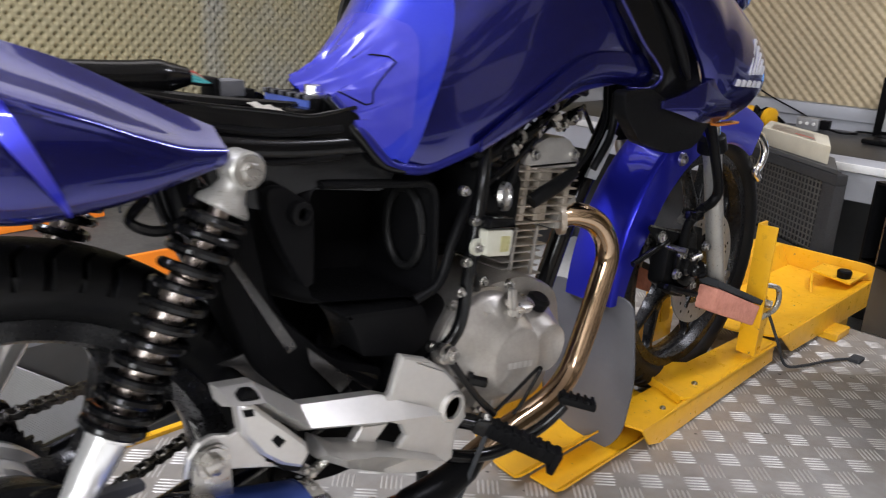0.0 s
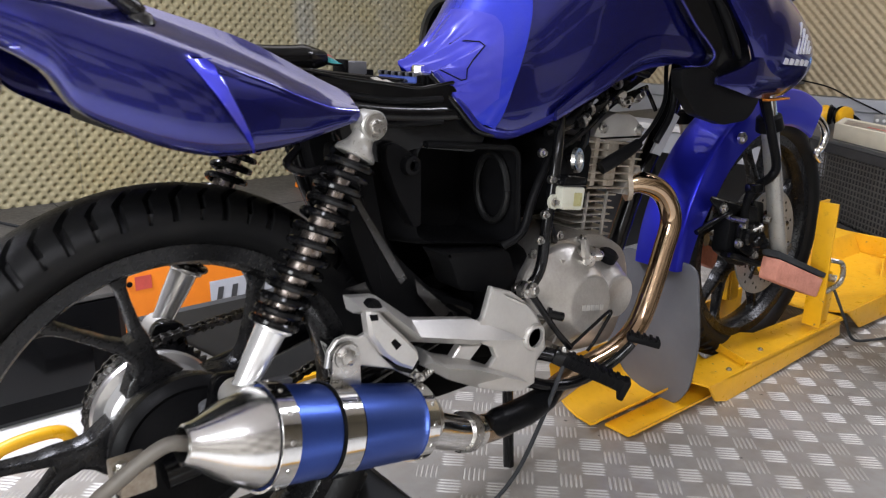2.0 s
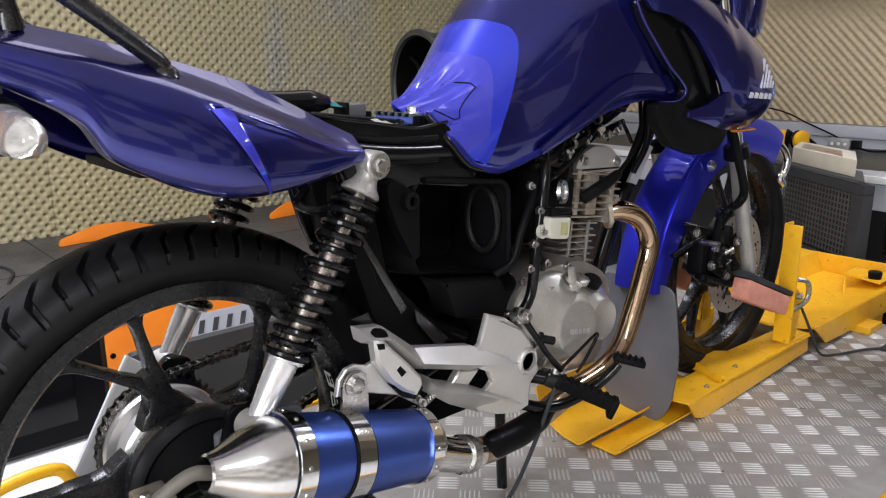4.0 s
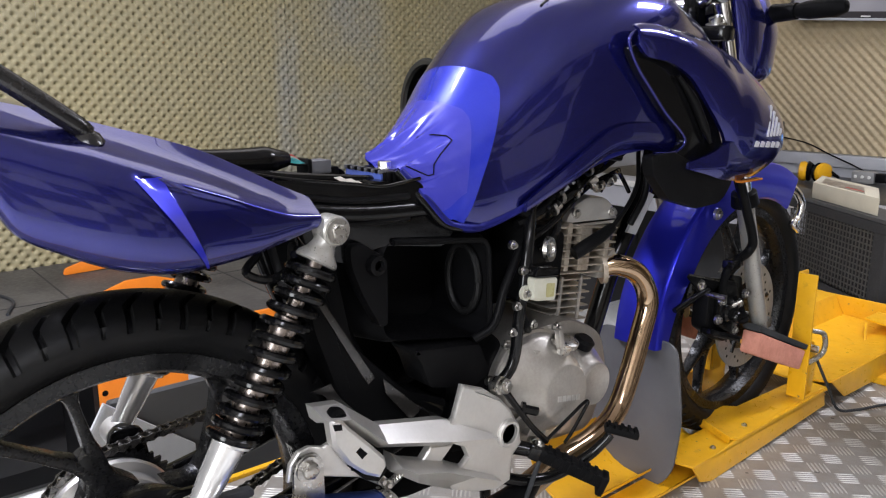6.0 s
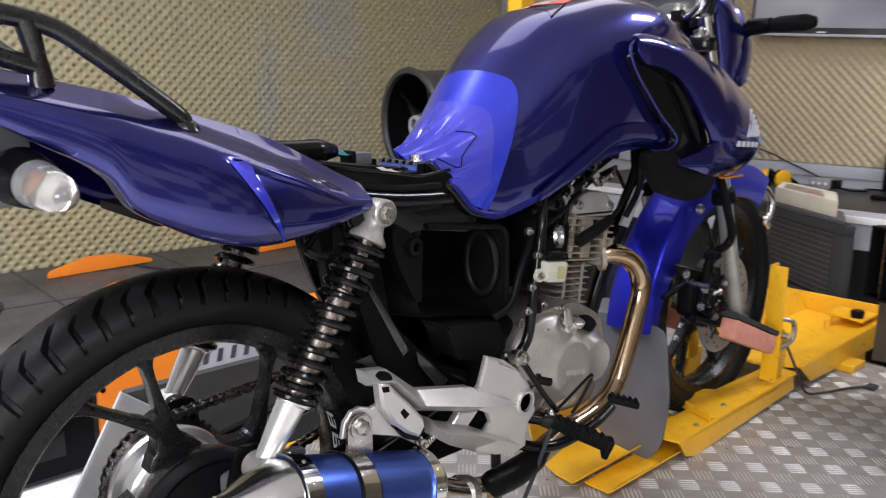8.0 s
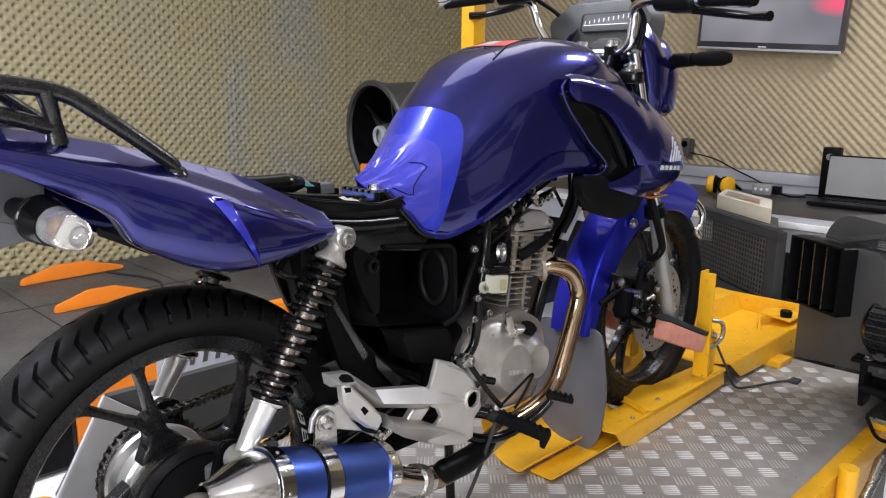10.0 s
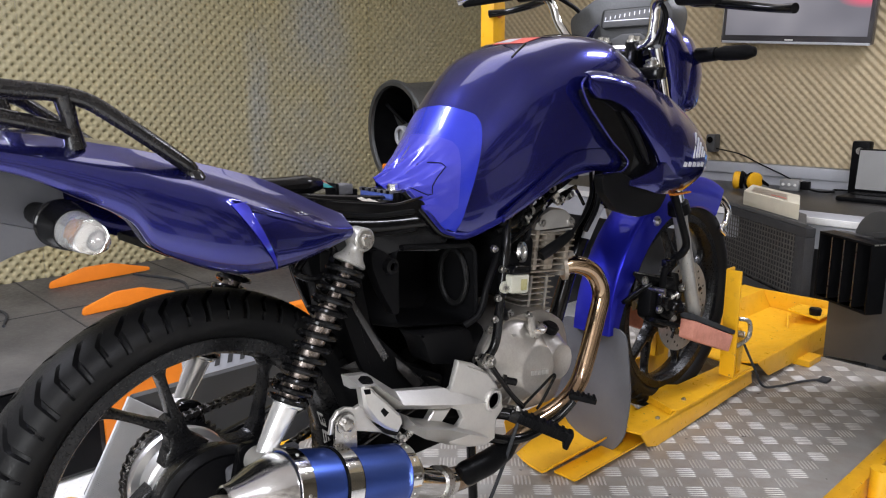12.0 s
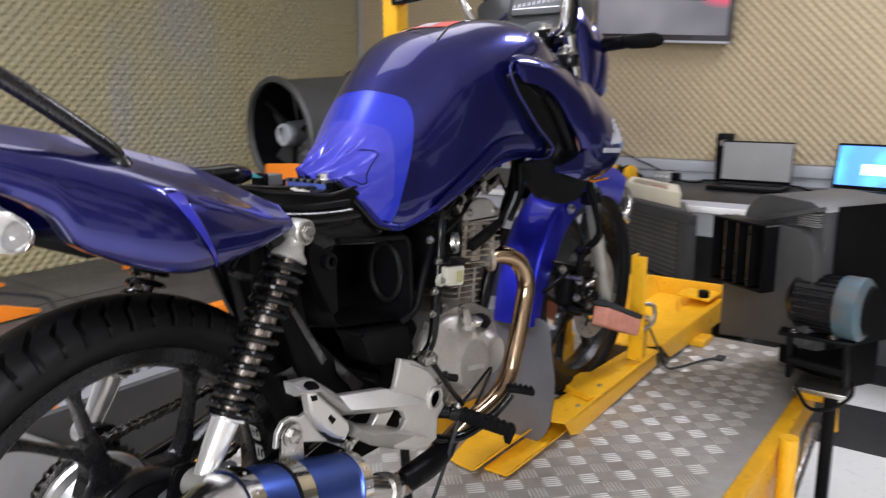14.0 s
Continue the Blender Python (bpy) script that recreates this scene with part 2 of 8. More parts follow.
WEAVE = surface("pale_woven_plastic", (0.58, 0.59, 0.61), (0.48, 0.49, 0.51), 0.45, 0.1, 500, 12, 0.3)
TREAD = plate_metal()
TREAD_BAR = surface("worn_bright_tread_bar", (0.53, 0.515, 0.49), (0.4, 0.37, 0.33), 0.45, 0.35, 120, 3, 0.0, 0.06)
FOAM_SIDE = foam_cloth("side_wall_foam", (0.41, 0.355, 0.19), (0.385, 0.345, 0.215), 0.08, ((2.24, 0.34), (1.84, 0.1)))
FOAM_FAR = foam_cloth("far_wall_foam", (0.52, 0.42, 0.265), (0.47, 0.385, 0.25))
LAMP_WHITE = glowing("lamp_diffuser", (1.0, 0.97, 0.92), 6.0)
GLOW_SOFT = glowing("added_dim_glow", (1.0, 0.96, 0.97), 1.7)
SCREEN_BLUE = glowing("lit_laptop_screen", (0.05, 0.3, 0.9), 1.0)
sn = SCREEN_BLUE.node_tree
sn.links.new(lerp_node(sn, ramp_node(sn, noise_node(sn, 7.0, 1.0), 0.35, 0.62), (0.04, 0.2, 0.85), (0.12, 0.75, 1.0)), sn.nodes["Principled BSDF"].inputs["Emission Color"])
SCREEN_PALE = glowing("lit_screen_window", (0.6, 0.85, 1.0), 1.6)
LENS = clear("clear_indicator_lens", (0.95, 0.95, 0.95), 0.12)
GLASS_SCREEN = surface("black_screen_glass", (0.045, 0.042, 0.046), (0.06, 0.056, 0.06), 0.13, 0.0, 500, 3, 0.0, 0.04)


def glowing_screen():
    """A television screen with glow put into it: cool grey, a red patch near one upper corner and a pale one below it.
    """
    m, t, p = nodes_of("glowing_television_screen")
    c = t.nodes.new("ShaderNodeTexCoord").outputs["Generated"]
    spots = []
    for at, size in (((0.97, 0.5, 0.5), 0.22), ((0.95, 0.5, 0.14), 0.12)):
        d = t.nodes.new("ShaderNodeVectorMath")
        d.operation = "DISTANCE"
        t.links.new(c, d.inputs[0])
        d.inputs[1].default_value = at
        spots.append(ramp_node(t, d.outputs["Value"], size, size * 0.35))
    base = lerp_node(t, ramp_node(t, noise_node(t, 2.2, 2.0), 0.35, 0.7), (0.07, 0.068, 0.082), (0.13, 0.125, 0.14))
    a = lerp_node(t, spots[0], base, (0.42, 0.04, 0.085))
    t.links.new(lerp_node(t, spots[1], a, (0.42, 0.36, 0.38)), p.inputs["Emission Color"])
    p.inputs["Emission Strength"].default_value = 2.4
    p.inputs["Base Color"].default_value = (0.02, 0.02, 0.021, 1)
    p.inputs["Roughness"].default_value = 0.15
    return m


SCREEN_TV = glowing_screen()
CEILING = surface("pale_ceiling_lining", (0.72, 0.69, 0.68), (0.6, 0.57, 0.55), 0.85, 0.0, 40, 1.6, 0.2)
PANELLED, ct, cp = nodes_of("panelled_wall_lining")
chk = ct.nodes.new("ShaderNodeTexChecker")
ct.links.new(coords(ct), chk.inputs["Vector"])
chk.inputs["Scale"].default_value = 1.9
ct.links.new(lerp_node(ct, chk.outputs["Fac"], (0.5, 0.47, 0.42), (0.12, 0.105, 0.085)), cp.inputs["Base Color"])
cp.inputs["Roughness"].default_value = 0.85
bump_node(ct, cp, noise_node(ct, 40, 3.0), 0.2)
WIRE = surface("grey_wire_paint", (0.09, 0.086, 0.08), (0.14, 0.132, 0.12), 0.45, 0.3, 300, 10, 0.05)


# ---- mesh helpers ----
def thing(name, at, label, category, group="", kind=""):
    e = new(name)
    e.location = at
    e.empty_display_size = 0.1
    return tagged(e, label, category, group, kind)


def finish(bm, sharp=38):
    bmesh.ops.remove_doubles(bm, verts=bm.verts, dist=1e-6)
    bmesh.ops.recalc_face_normals(bm, faces=bm.faces)
    for f in bm.faces:
        f.smooth = True
    for e in bm.edges:
        if len(e.link_faces) == 2 and e.calc_face_angle(0) > radians(sharp):
            e.smooth = False


def part(name, bm, material, parent=None, label="", sharp=38):
    """Links a bmesh, in world places, as one mesh object under its thing or part."""
    finish(bm, sharp)
    me = bpy.data.meshes.new(name)
    bm.to_mesh(me)
    bm.free()
    me.materials.append(material)
    ob = new(name, me)
    if parent:
        ob.parent = parent
        top = parent
        off = Vector((0, 0, 0))
        while top:
            off += Vector(top.location)
            top = top.parent
        ob.location = -off if parent.parent is None else Vector((0, 0, 0))
    if label:
        ob["label"] = label
    return ob


def blank():
    return bmesh.new()


def add_box(bm, lo, hi, bevel=0.0, m=None, segs=2):
    """A box between two corners, its edges bevelled."""
    lo, hi = Vector(lo), Vector(hi)
    got = bmesh.ops.create_cube(bm, size=1.0)["verts"]
    mat = Matrix.Translation((lo + hi) / 2) @ Matrix.Diagonal((*(hi - lo), 1))
    bmesh.ops.transform(bm, matrix=mat, verts=got)
    if bevel:
        edges = list({e for v in got for e in v.link_edges})
        got = list({v for f in bmesh.ops.bevel(bm, geom=edges, offset=bevel, segments=segs, profile=0.6, affect="EDGES")["faces"] for v in f.verts} | {v for v in got if v.is_valid})
        todo, seen = list(got), set(got)
        while todo:
            for e in todo.pop().link_edges:
                for v in e.verts:
                    if v not in seen:
                        seen.add(v)
                        todo.append(v)
        got = list(seen)
    if m:
        bmesh.ops.transform(bm, matrix=m, verts=got)
    return bm


def box(lo, hi, bevel=0.0, m=None):
    return add_box(blank(), lo, hi, bevel, m)


def smooth_path(points, steps=6):
    """A Catmull-Rom line through the points."""
    p = [Vector(q) for q in points]
    if len(p) < 3:
        return p
    p = [2 * p[0] - p[1]] + p + [2 * p[-1] - p[-2]]
    out = []
    for a, b, c, d in zip(p, p[1:], p[2:], p[3:]):
        for k in range(steps):
            s = k / steps
            out.append(0.5 * (2 * b + (c - a) * s + (2 * a - 5 * b + 4 * c - d) * s * s + (3 * b - a - 3 * c + d) * s**3))
    return out + [p[-2]]


def add_rings(bm, rings, closed=True, caps=True):
    """Bridges rings of equally many points."""
    rows = [[bm.verts.new(q) for q in ring] for ring in rings]
    n = len(rows[0])
    for a, b in zip(rows, rows[1:]):
        for k in range(n if closed else n - 1):
            bm.faces.new((a[k], a[(k + 1) % n], b[(k + 1) % n], b[k]))
    if caps and closed:
        bm.faces.new(rows[0][::-1])
        bm.faces.new(rows[-1])
    return bm


def add_tube(bm, points, r, seg=10, steps=6, caps=True, smooth=True):
    """A round bar along a smooth line; r may be one radius or one for each point."""
    line = smooth_path(points, steps) if smooth and len(points) > 2 else [Vector(q) for q in points]
    radii = [r] * len(line) if isinstance(r, (int, float)) else [float(v) for v in np.interp(np.linspace(0, 1, len(line)), np.linspace(0, 1, len(r)), r)]
    ahead = (line[1] - line[0]).normalized()
    side = ahead.orthogonal().normalized()
    rings = []
    for k, q in enumerate(line):
        now = (line[min(k + 1, len(line) - 1)] - line[max(k - 1, 0)]).normalized()
        side = (side - side.dot(now) * now).normalized()
        up = now.cross(side)
        rings.append([q + radii[k] * (math.cos(a) * side + math.sin(a) * up) for a in (2 * math.pi * j / seg for j in range(seg))])
    return add_rings(bm, rings, True, caps)


def tube(points, r, seg=10, steps=6, **more):
    return add_tube(blank(), points, r, seg, steps, **more)


def add_lathe(bm, profile, origin, axis, seg=48, closed=False, arc=None):
    """Turns a profile of (distance along the axis, radius) round an axis."""
    axis = Vector(axis).normalized()
    side = axis.orthogonal().normalized()
    up = axis.cross(side)
    o = Vector(origin)
    full = arc is None
    angles = [2 * math.pi * k / seg for k in range(seg)] if full else [arc[0] + (arc[1] - arc[0]) * k / seg for k in range(seg + 1)]
    rings = [[o + axis * h + max(r, 1e-5) * (math.cos(a) * side + math.sin(a) * up) for h, r in profile] for a in angles]
    rows = [[bm.verts.new(q) for q in ring] for ring in rings]
    n = len(profile)
    for k in range(seg):
        a, b = rows[k], rows[(k + 1) % len(rows)]
        for j in range(n if closed else n - 1):
            bm.faces.new((a[j], a[(j + 1) % n], b[(j + 1) % n], b[j]))
    return bm


def lathe(profile, origin, axis, seg=48, closed=False, arc=None):
    return add_lathe(blank(), profile, origin, axis, seg, closed, arc)


def add_slab(bm, outline, x0, x1, bevel=0.0, plane="yz", segs=2):
    """An outline drawn in a plane, given thickness along the third axis, edges bevelled."""
    def at(u, v, w):
        return {"yz": (w, u, v), "xz": (u, w, v), "xy": (u, v, w)}[plane]
    a = [bm.verts.new(at(u, v, x0)) for u, v in outline]
    b = [bm.verts.new(at(u, v, x1)) for u, v in outline]
    fa, fb = bm.faces.new(a), bm.faces.new(b[::-1])
    n = len(a)
    made = [fa, fb] + [bm.faces.new((a[k], b[k], b[(k + 1) % n], a[(k + 1) % n])) for k in range(n)]
    if bevel:
        bmesh.ops.recalc_face_normals(bm, faces=made)
        bmesh.ops.bevel(bm, geom=list(fa.edges) + list(fb.edges), offset=bevel, segments=segs, profile=0.6, affect="EDGES")
    return bm


def slab(outline, x0, x1, bevel=0.0, plane="yz", segs=2):
    return add_slab(blank(), outline, x0, x1, bevel, plane, segs)


def rounded(outline, r, n=4):
    """An outline with its corners rounded."""
    out = []
    pts = [Vector((*q, 0)) for q in outline]
    for k, q in enumerate(pts):
        a, b = pts[k - 1] - q, pts[(k + 1) % len(pts)] - q
        d = min(r, a.length * 0.45, b.length * 0.45)
        p0, p1 = q + a.normalized() * d, q + b.normalized() * d
        for j in range(n + 1):
            s = j / n
            p = (1 - s) ** 2 * p0 + 2 * s * (1 - s) * q + s * s * p1
            out.append((p.x, p.y))
    return out


def interp(x, table):
    """Smooth table of rows (x, values...), read at x."""
    xs = [row[0] for row in table]
    k = max(0, min(len(xs) - 2, sum(1 for v in xs[1:-1] if v <= x)))
    s = min(1.0, max(0.0, (x - xs[k]) / (xs[k + 1] - xs[k])))
    out = []
    for col in range(1, len(table[0])):
        v = [row[col] for row in table]
        m0 = (v[k + 1] - v[max(k - 1, 0)]) / (xs[k + 1] - xs[max(k - 1, 0)])
        m1 = (v[min(k + 2, len(v) - 1)] - v[k]) / (xs[min(k + 2, len(v) - 1)] - xs[k])
        h = xs[k + 1] - xs[k]
        out.append((2 * s**3 - 3 * s**2 + 1) * v[k] + (s**3 - 2 * s**2 + s) * h * m0 + (-2 * s**3 + 3 * s**2) * v[k + 1] + (s**3 - s**2) * h * m1)
    return out


def shell(table, side=1.0, nu=14, nv=40, thick=0.004, crease=None):
    """A moulded panel: rows of (y, top z, bottom z, x at the middle, fall of x to the top, fall of x to the bottom)."""
    bm = blank()
    y0, y1 = table[0][0], table[-1][0]
    faces = []
    for inner in (0.0, thick):
        rows = []
        for k in range(nv + 1):
            y = y0 + (y1 - y0) * k / nv
            zt, zb, xm, ft, fb = interp(y, table)
            row = []
            for j in range(nu + 1):
                u = 1 - 2 * j / nu
                z = (zt + zb) / 2 + u * (zt - zb) / 2
                x = xm - (ft if u > 0 else fb) * abs(u) ** 2.2
                if crease is not None:
                    x = xm - ft * max(0.0, (u - crease) / (1 - crease)) ** 1.3 - fb * max(0.0, (crease - u) / (1 + crease)) ** 3.0
                row.append((x, y, z))
            rows.append([bm.verts.new((side * (x - inner), y, z)) for x, y, z in row])
        faces.append(rows)
    a, b = faces
    for rows in faces:
        for p, q in zip(rows, rows[1:]):
            for j in range(nu):
                bm.faces.new((p[j], p[j + 1], q[j + 1], q[j]))
    for k in range(nv):
        bm.faces.new((a[k][0], a[k + 1][0], b[k + 1][0], b[k][0]))
        bm.faces.new((a[k][nu], a[k + 1][nu], b[k + 1][nu], b[k][nu]))
    for j in range(nu):
        bm.faces.new((a[0][j], a[0][j + 1], b[0][j + 1], b[0][j]))
        bm.faces.new((a[nv][j], a[nv][j + 1], b[nv][j + 1], b[nv][j]))
    return bm


def bolt(at, axis, r=0.007, h=0.006):
    """A flanged hexagon bolt head."""
    bm = lathe([(-0.004, 0), (-0.004, 1.55 * r), (0.0015, 1.5 * r), (0.0015, 0)], at, axis, 20)
    add_lathe(bm, [(0.0015, r), (h, r), (h + 0.0012, 0.82 * r), (h + 0.0012, 0)], at, axis, 6)
    return bm


# ---- the room ----
def structure(name, bm, material, label, category):
    return tagged(part(name, bm, material), label, category, kind="structure")


structure("ground", box((WALL_X - 0.1, BACK_Y - 0.1, GROUND - 0.1), (RIGHT_X + 0.1, WALL_Y + 0.1, GROUND)), CONCRETE, "pale painted workshop floor below the raised deck", "floor")
structure("ceiling", box((WALL_X - 0.1, BACK_Y - 0.1, CEIL), (RIGHT_X + 0.1, WALL_Y + 0.1, CEIL + 0.1)), CEILING, "plain pale lined ceiling", "ceiling")
bm = blank()
WX0, WX1, WZ0, WZ1 = 1.1, 2.4, 0.35, 1.85
for lo, hi in (((WALL_X - 0.1, GROUND), (WX0, CEIL)), ((WX1, GROUND), (RIGHT_X + 0.1, CEIL)), ((WX0, GROUND), (WX1, WZ0)), ((WX0, WZ1), (WX1, CEIL))):
    add_box(bm, (lo[0], BACK_Y - 0.12, lo[1]), (hi[0], BACK_Y, hi[1]))
structure("wall_back", bm, DARK_WALL, "plain dark lined wall behind the deck with one window", "wall")
window = thing("window_1", (1.75, BACK_Y - 0.06, WZ0), "plain white framed window in the back wall", "window", kind="structure")
for lo, hi in (((WX0, WZ0), (WX0 + 0.05, WZ1)), ((WX1 - 0.05, WZ0), (WX1, WZ1)), ((WX0 + 0.05, WZ0), (WX1 - 0.05, WZ0 + 0.05)), ((WX0 + 0.05, WZ1 - 0.05), (WX1 - 0.05, WZ1)), ((1.73, WZ0 + 0.05), (1.77, WZ1 - 0.05))):
    part("window_frame", box((lo[0], BACK_Y - 0.09, lo[1]), (hi[0], BACK_Y - 0.03, hi[1]), 0.004), WHITE_PAINT, window)
for x0, x1 in ((WX0 + 0.05, 1.73), (1.77, WX1 - 0.05)):
    part("pane", box((x0, BACK_Y - 0.064, WZ0 + 0.05), (x1, BACK_Y - 0.058, WZ1 - 0.05)), LENS, window, "clear glass pane")
structure("wall_right", box((RIGHT_X, BACK_Y, GROUND), (RIGHT_X + 0.12, 2.2, CEIL)), PANELLED, "wall lined with pale and dark square panels", "wall")

# Out of view; dark so that the tank side mirrors no bright wall.
structure("wall_corner", box((RIGHT_X, 2.2, GROUND), (RIGHT_X + 0.12, WALL_Y, CEIL)), DARK_WALL, "unseen stretch of wall, made dark for reflections in the tank", "wall")


def foam_sheet(origin, along, out, length, height, cell, depth, bm_cells=6, slant=0.5, pit=1.3):
    """A wall face of egg-crate foam: rounded pits on a diagonal lattice, the ridges in one direction stronger by slant."""
    nx, nz = int(length / cell * bm_cells), int(height / cell * bm_cells)
    u, v = np.meshgrid(np.arange(nx + 1), np.arange(nz + 1), indexing="ij")
    a, b = u / bm_cells, v / bm_cells
    one, two = 0.5 - 0.5 * np.cos(2 * np.pi * (a + b)), 0.5 - 0.5 * np.cos(2 * np.pi * (a - b))
    pits = (one * two) ** pit
    h = depth * (1 - pits * (1 - slant) - slant * two)
    wob = 0.004 * np.sin(0.37 * a + 1.3) * np.sin(0.23 * b + 0.5)
    o, l, n = np.array(origin), np.array(along), np.array(out)
    pts = o + (a * cell)[..., None] * l + (b * cell)[..., None] * np.array((0, 0, 1.0)) + (h + wob)[..., None] * n
    verts = pts.reshape(-1, 3)
    k = (np.arange(nx)[:, None] * (nz + 1) + np.arange(nz)[None, :]).ravel()
    faces = np.stack([k, k + nz + 1, k + nz + 2, k + 1], 1)
    me = bpy.data.meshes.new("foam")
    me.from_pydata(verts.tolist(), [], faces.tolist())
    me.polygons.foreach_set("use_smooth", np.ones(len(faces), bool))
    return me


wall_left = structure("wall_left", box((WALL_X - 0.12, BACK_Y, GROUND), (WALL_X, WALL_Y, CEIL)), PLASTER, "plaster wall lined with yellowish egg-crate foam", "wall")
wall_far = structure("wall_far", box((WALL_X - 0.12, WALL_Y, GROUND), (RIGHT_X + 0.12, WALL_Y + 0.12, CEIL)), PLASTER, "plaster wall lined with beige egg-crate foam", "wall")


def foam_panel(name, me, material, parent, label):
    me.materials.append(material)
    ob = new(name, me)
    ob.parent = parent
    ob["label"] = label
    return ob


# The side lining comes in upright sheets with close seams between them.
for y0, y1 in ((-0.66, 0.62), (0.62, 1.835), (1.835, 2.64), (2.64, 3.685)):
    foam_panel("foam_panel", foam_sheet((WALL_X + 0.004, y0, GROUND + 0.2), (0, 1, 0), (1, 0, 0), y1 - y0 + 0.001, CEIL - GROUND - 0.25, 0.053, 0.03, bm_cells=8, slant=0.0, pit=2.4), FOAM_SIDE, wall_left, "yellowish grey egg-crate acoustic foam")
for x0, x1 in ((-2.9, -1.856), (-1.856, 2.03)):
    foam_panel("foam_panel", foam_sheet((x1, WALL_Y - 0.004, 0.425), (-1, 0, 0), (0, -1, 0), x1 - x0 + 0.001, CEIL - 0.45, 0.046, 0.017, slant=0.45), FOAM_FAR, wall_far, "beige egg-crate acoustic foam")
# Unseen dark sheet, added to keep reflections in the tank side dark.
structure("reflection_lining", box((2.05, WALL_Y - 0.03, 0.425), (RIGHT_X - 0.002, WALL_Y - 0.003, CEIL - 0.002)), DARK_WALL, "unseen dark lining, added to darken reflections in the tank", "wall lining")
structure("trim", box((WALL_X + 0.05, WALL_Y - 0.035, 0.36), (2.4, WALL_Y - 0.002, 0.42), 0.004), GREY_PANEL, "light grey cable channel along the foot of the foam", "trim")
structure("wall_panel", box((WALL_X + 0.05, WALL_Y - 0.02, GROUND), (2.4, WALL_Y - 0.003, 0.358)), GREY_PANEL, "light grey laminate wall panel behind the desk", "wall panel")


def ceiling_fixture(x, y, w, h, glow=LAMP_WHITE):
    f = thing("ceiling_lamp", (x, y, CEIL), "long white LED panel lamp fixed to the ceiling" if w < 0.4 else "large dim glowing panel added for its reflection in the paint", "lamp", "ceiling lamps")
    part("lamp_body", box((x - w - 0.02, y - h - 0.025, CEIL - 0.045), (x + w + 0.02, y + h + 0.025, CEIL - 0.001), 0.008), WHITE_PAINT, f)
    part("diffuser", box((x - w, y - h, CEIL - 0.06), (x + w, y + h, CEIL - 0.046), 0.005), glow, f, "glowing white diffuser")


for lx, ly, watts, wide, long in LAMPS:
    ceiling_fixture(lx, ly, wide / 2, long / 2)
# added glow for the tail's pale band, not one of the room's lamps
ceiling_fixture(*GLOW_PANEL, GLOW_SOFT)

# ---- the raised deck of tread plate ----
DX0, DX1, DY0, DY1 = -0.48, 0.495, -1.5, 1.99
deck = thing("raised_deck", (0, 0.3, GROUND), "raised test bench deck of aluminium five-bar tread plate", "deck")
bm = blank()
for lo, hi in (((DX0, DY0), (DX1, -0.36)), ((DX0, 0.36), (DX1, DY1)), ((DX0, -0.36), (-0.17, 0.36)), ((0.17, -0.36), (DX1, 0.36))):
    add_box(bm, (*lo, -0.008), (*hi, 0.0))
part("deck_plate", bm, TREAD, deck, "scuffed aluminium tread plate")
part("deck_body", box((DX0 + 0.02, DY0 + 0.02, GROUND), (DX1 - 0.02, -0.37, -0.01)), DARK_PANEL, deck)
part("deck_body", box((DX0 + 0.02, 0.37, GROUND), (DX1 - 0.02, DY1 - 0.02, -0.01)), DARK_PANEL, deck)
part("deck_body", box((DX0 + 0.02, -0.37, GROUND), (-0.19, 0.37, -0.01)), DARK_PANEL, deck)
part("deck_body", box((0.19, -0.37, GROUND), (DX1 - 0.02, 0.37, -0.01)), DARK_PANEL, deck)
part("edge_strip", box((DX0 - 0.016, DY0, -0.03), (DX0, DY1, 0.008), 0.004), YELLOW, deck, "yellow painted edge angle")
part("edge_strip", box((DX1, DY0, -0.06), (DX1 + 0.012, DY1, 0.002), 0.003), STEEL, deck)
part("roller", lathe([(-0.15, 0), (-0.15, 0.17), (0.15, 0.17), (0.15, 0)], (0, 0.0, -0.232), (1, 0, 0), 64), STEEL, deck, "steel dynamometer roller in the deck opening")
hoop = [(DX0 - 0.015, -0.16, 0.0), (DX0 - 0.015, -0.14, 0.035), (DX0 - 0.015, -0.05, 0.04), (DX0 - 0.015, -0.02, 0.0)]
part("grab_handle", tube(hoop, 0.012, 10), YELLOW, deck, "yellow bent handle")


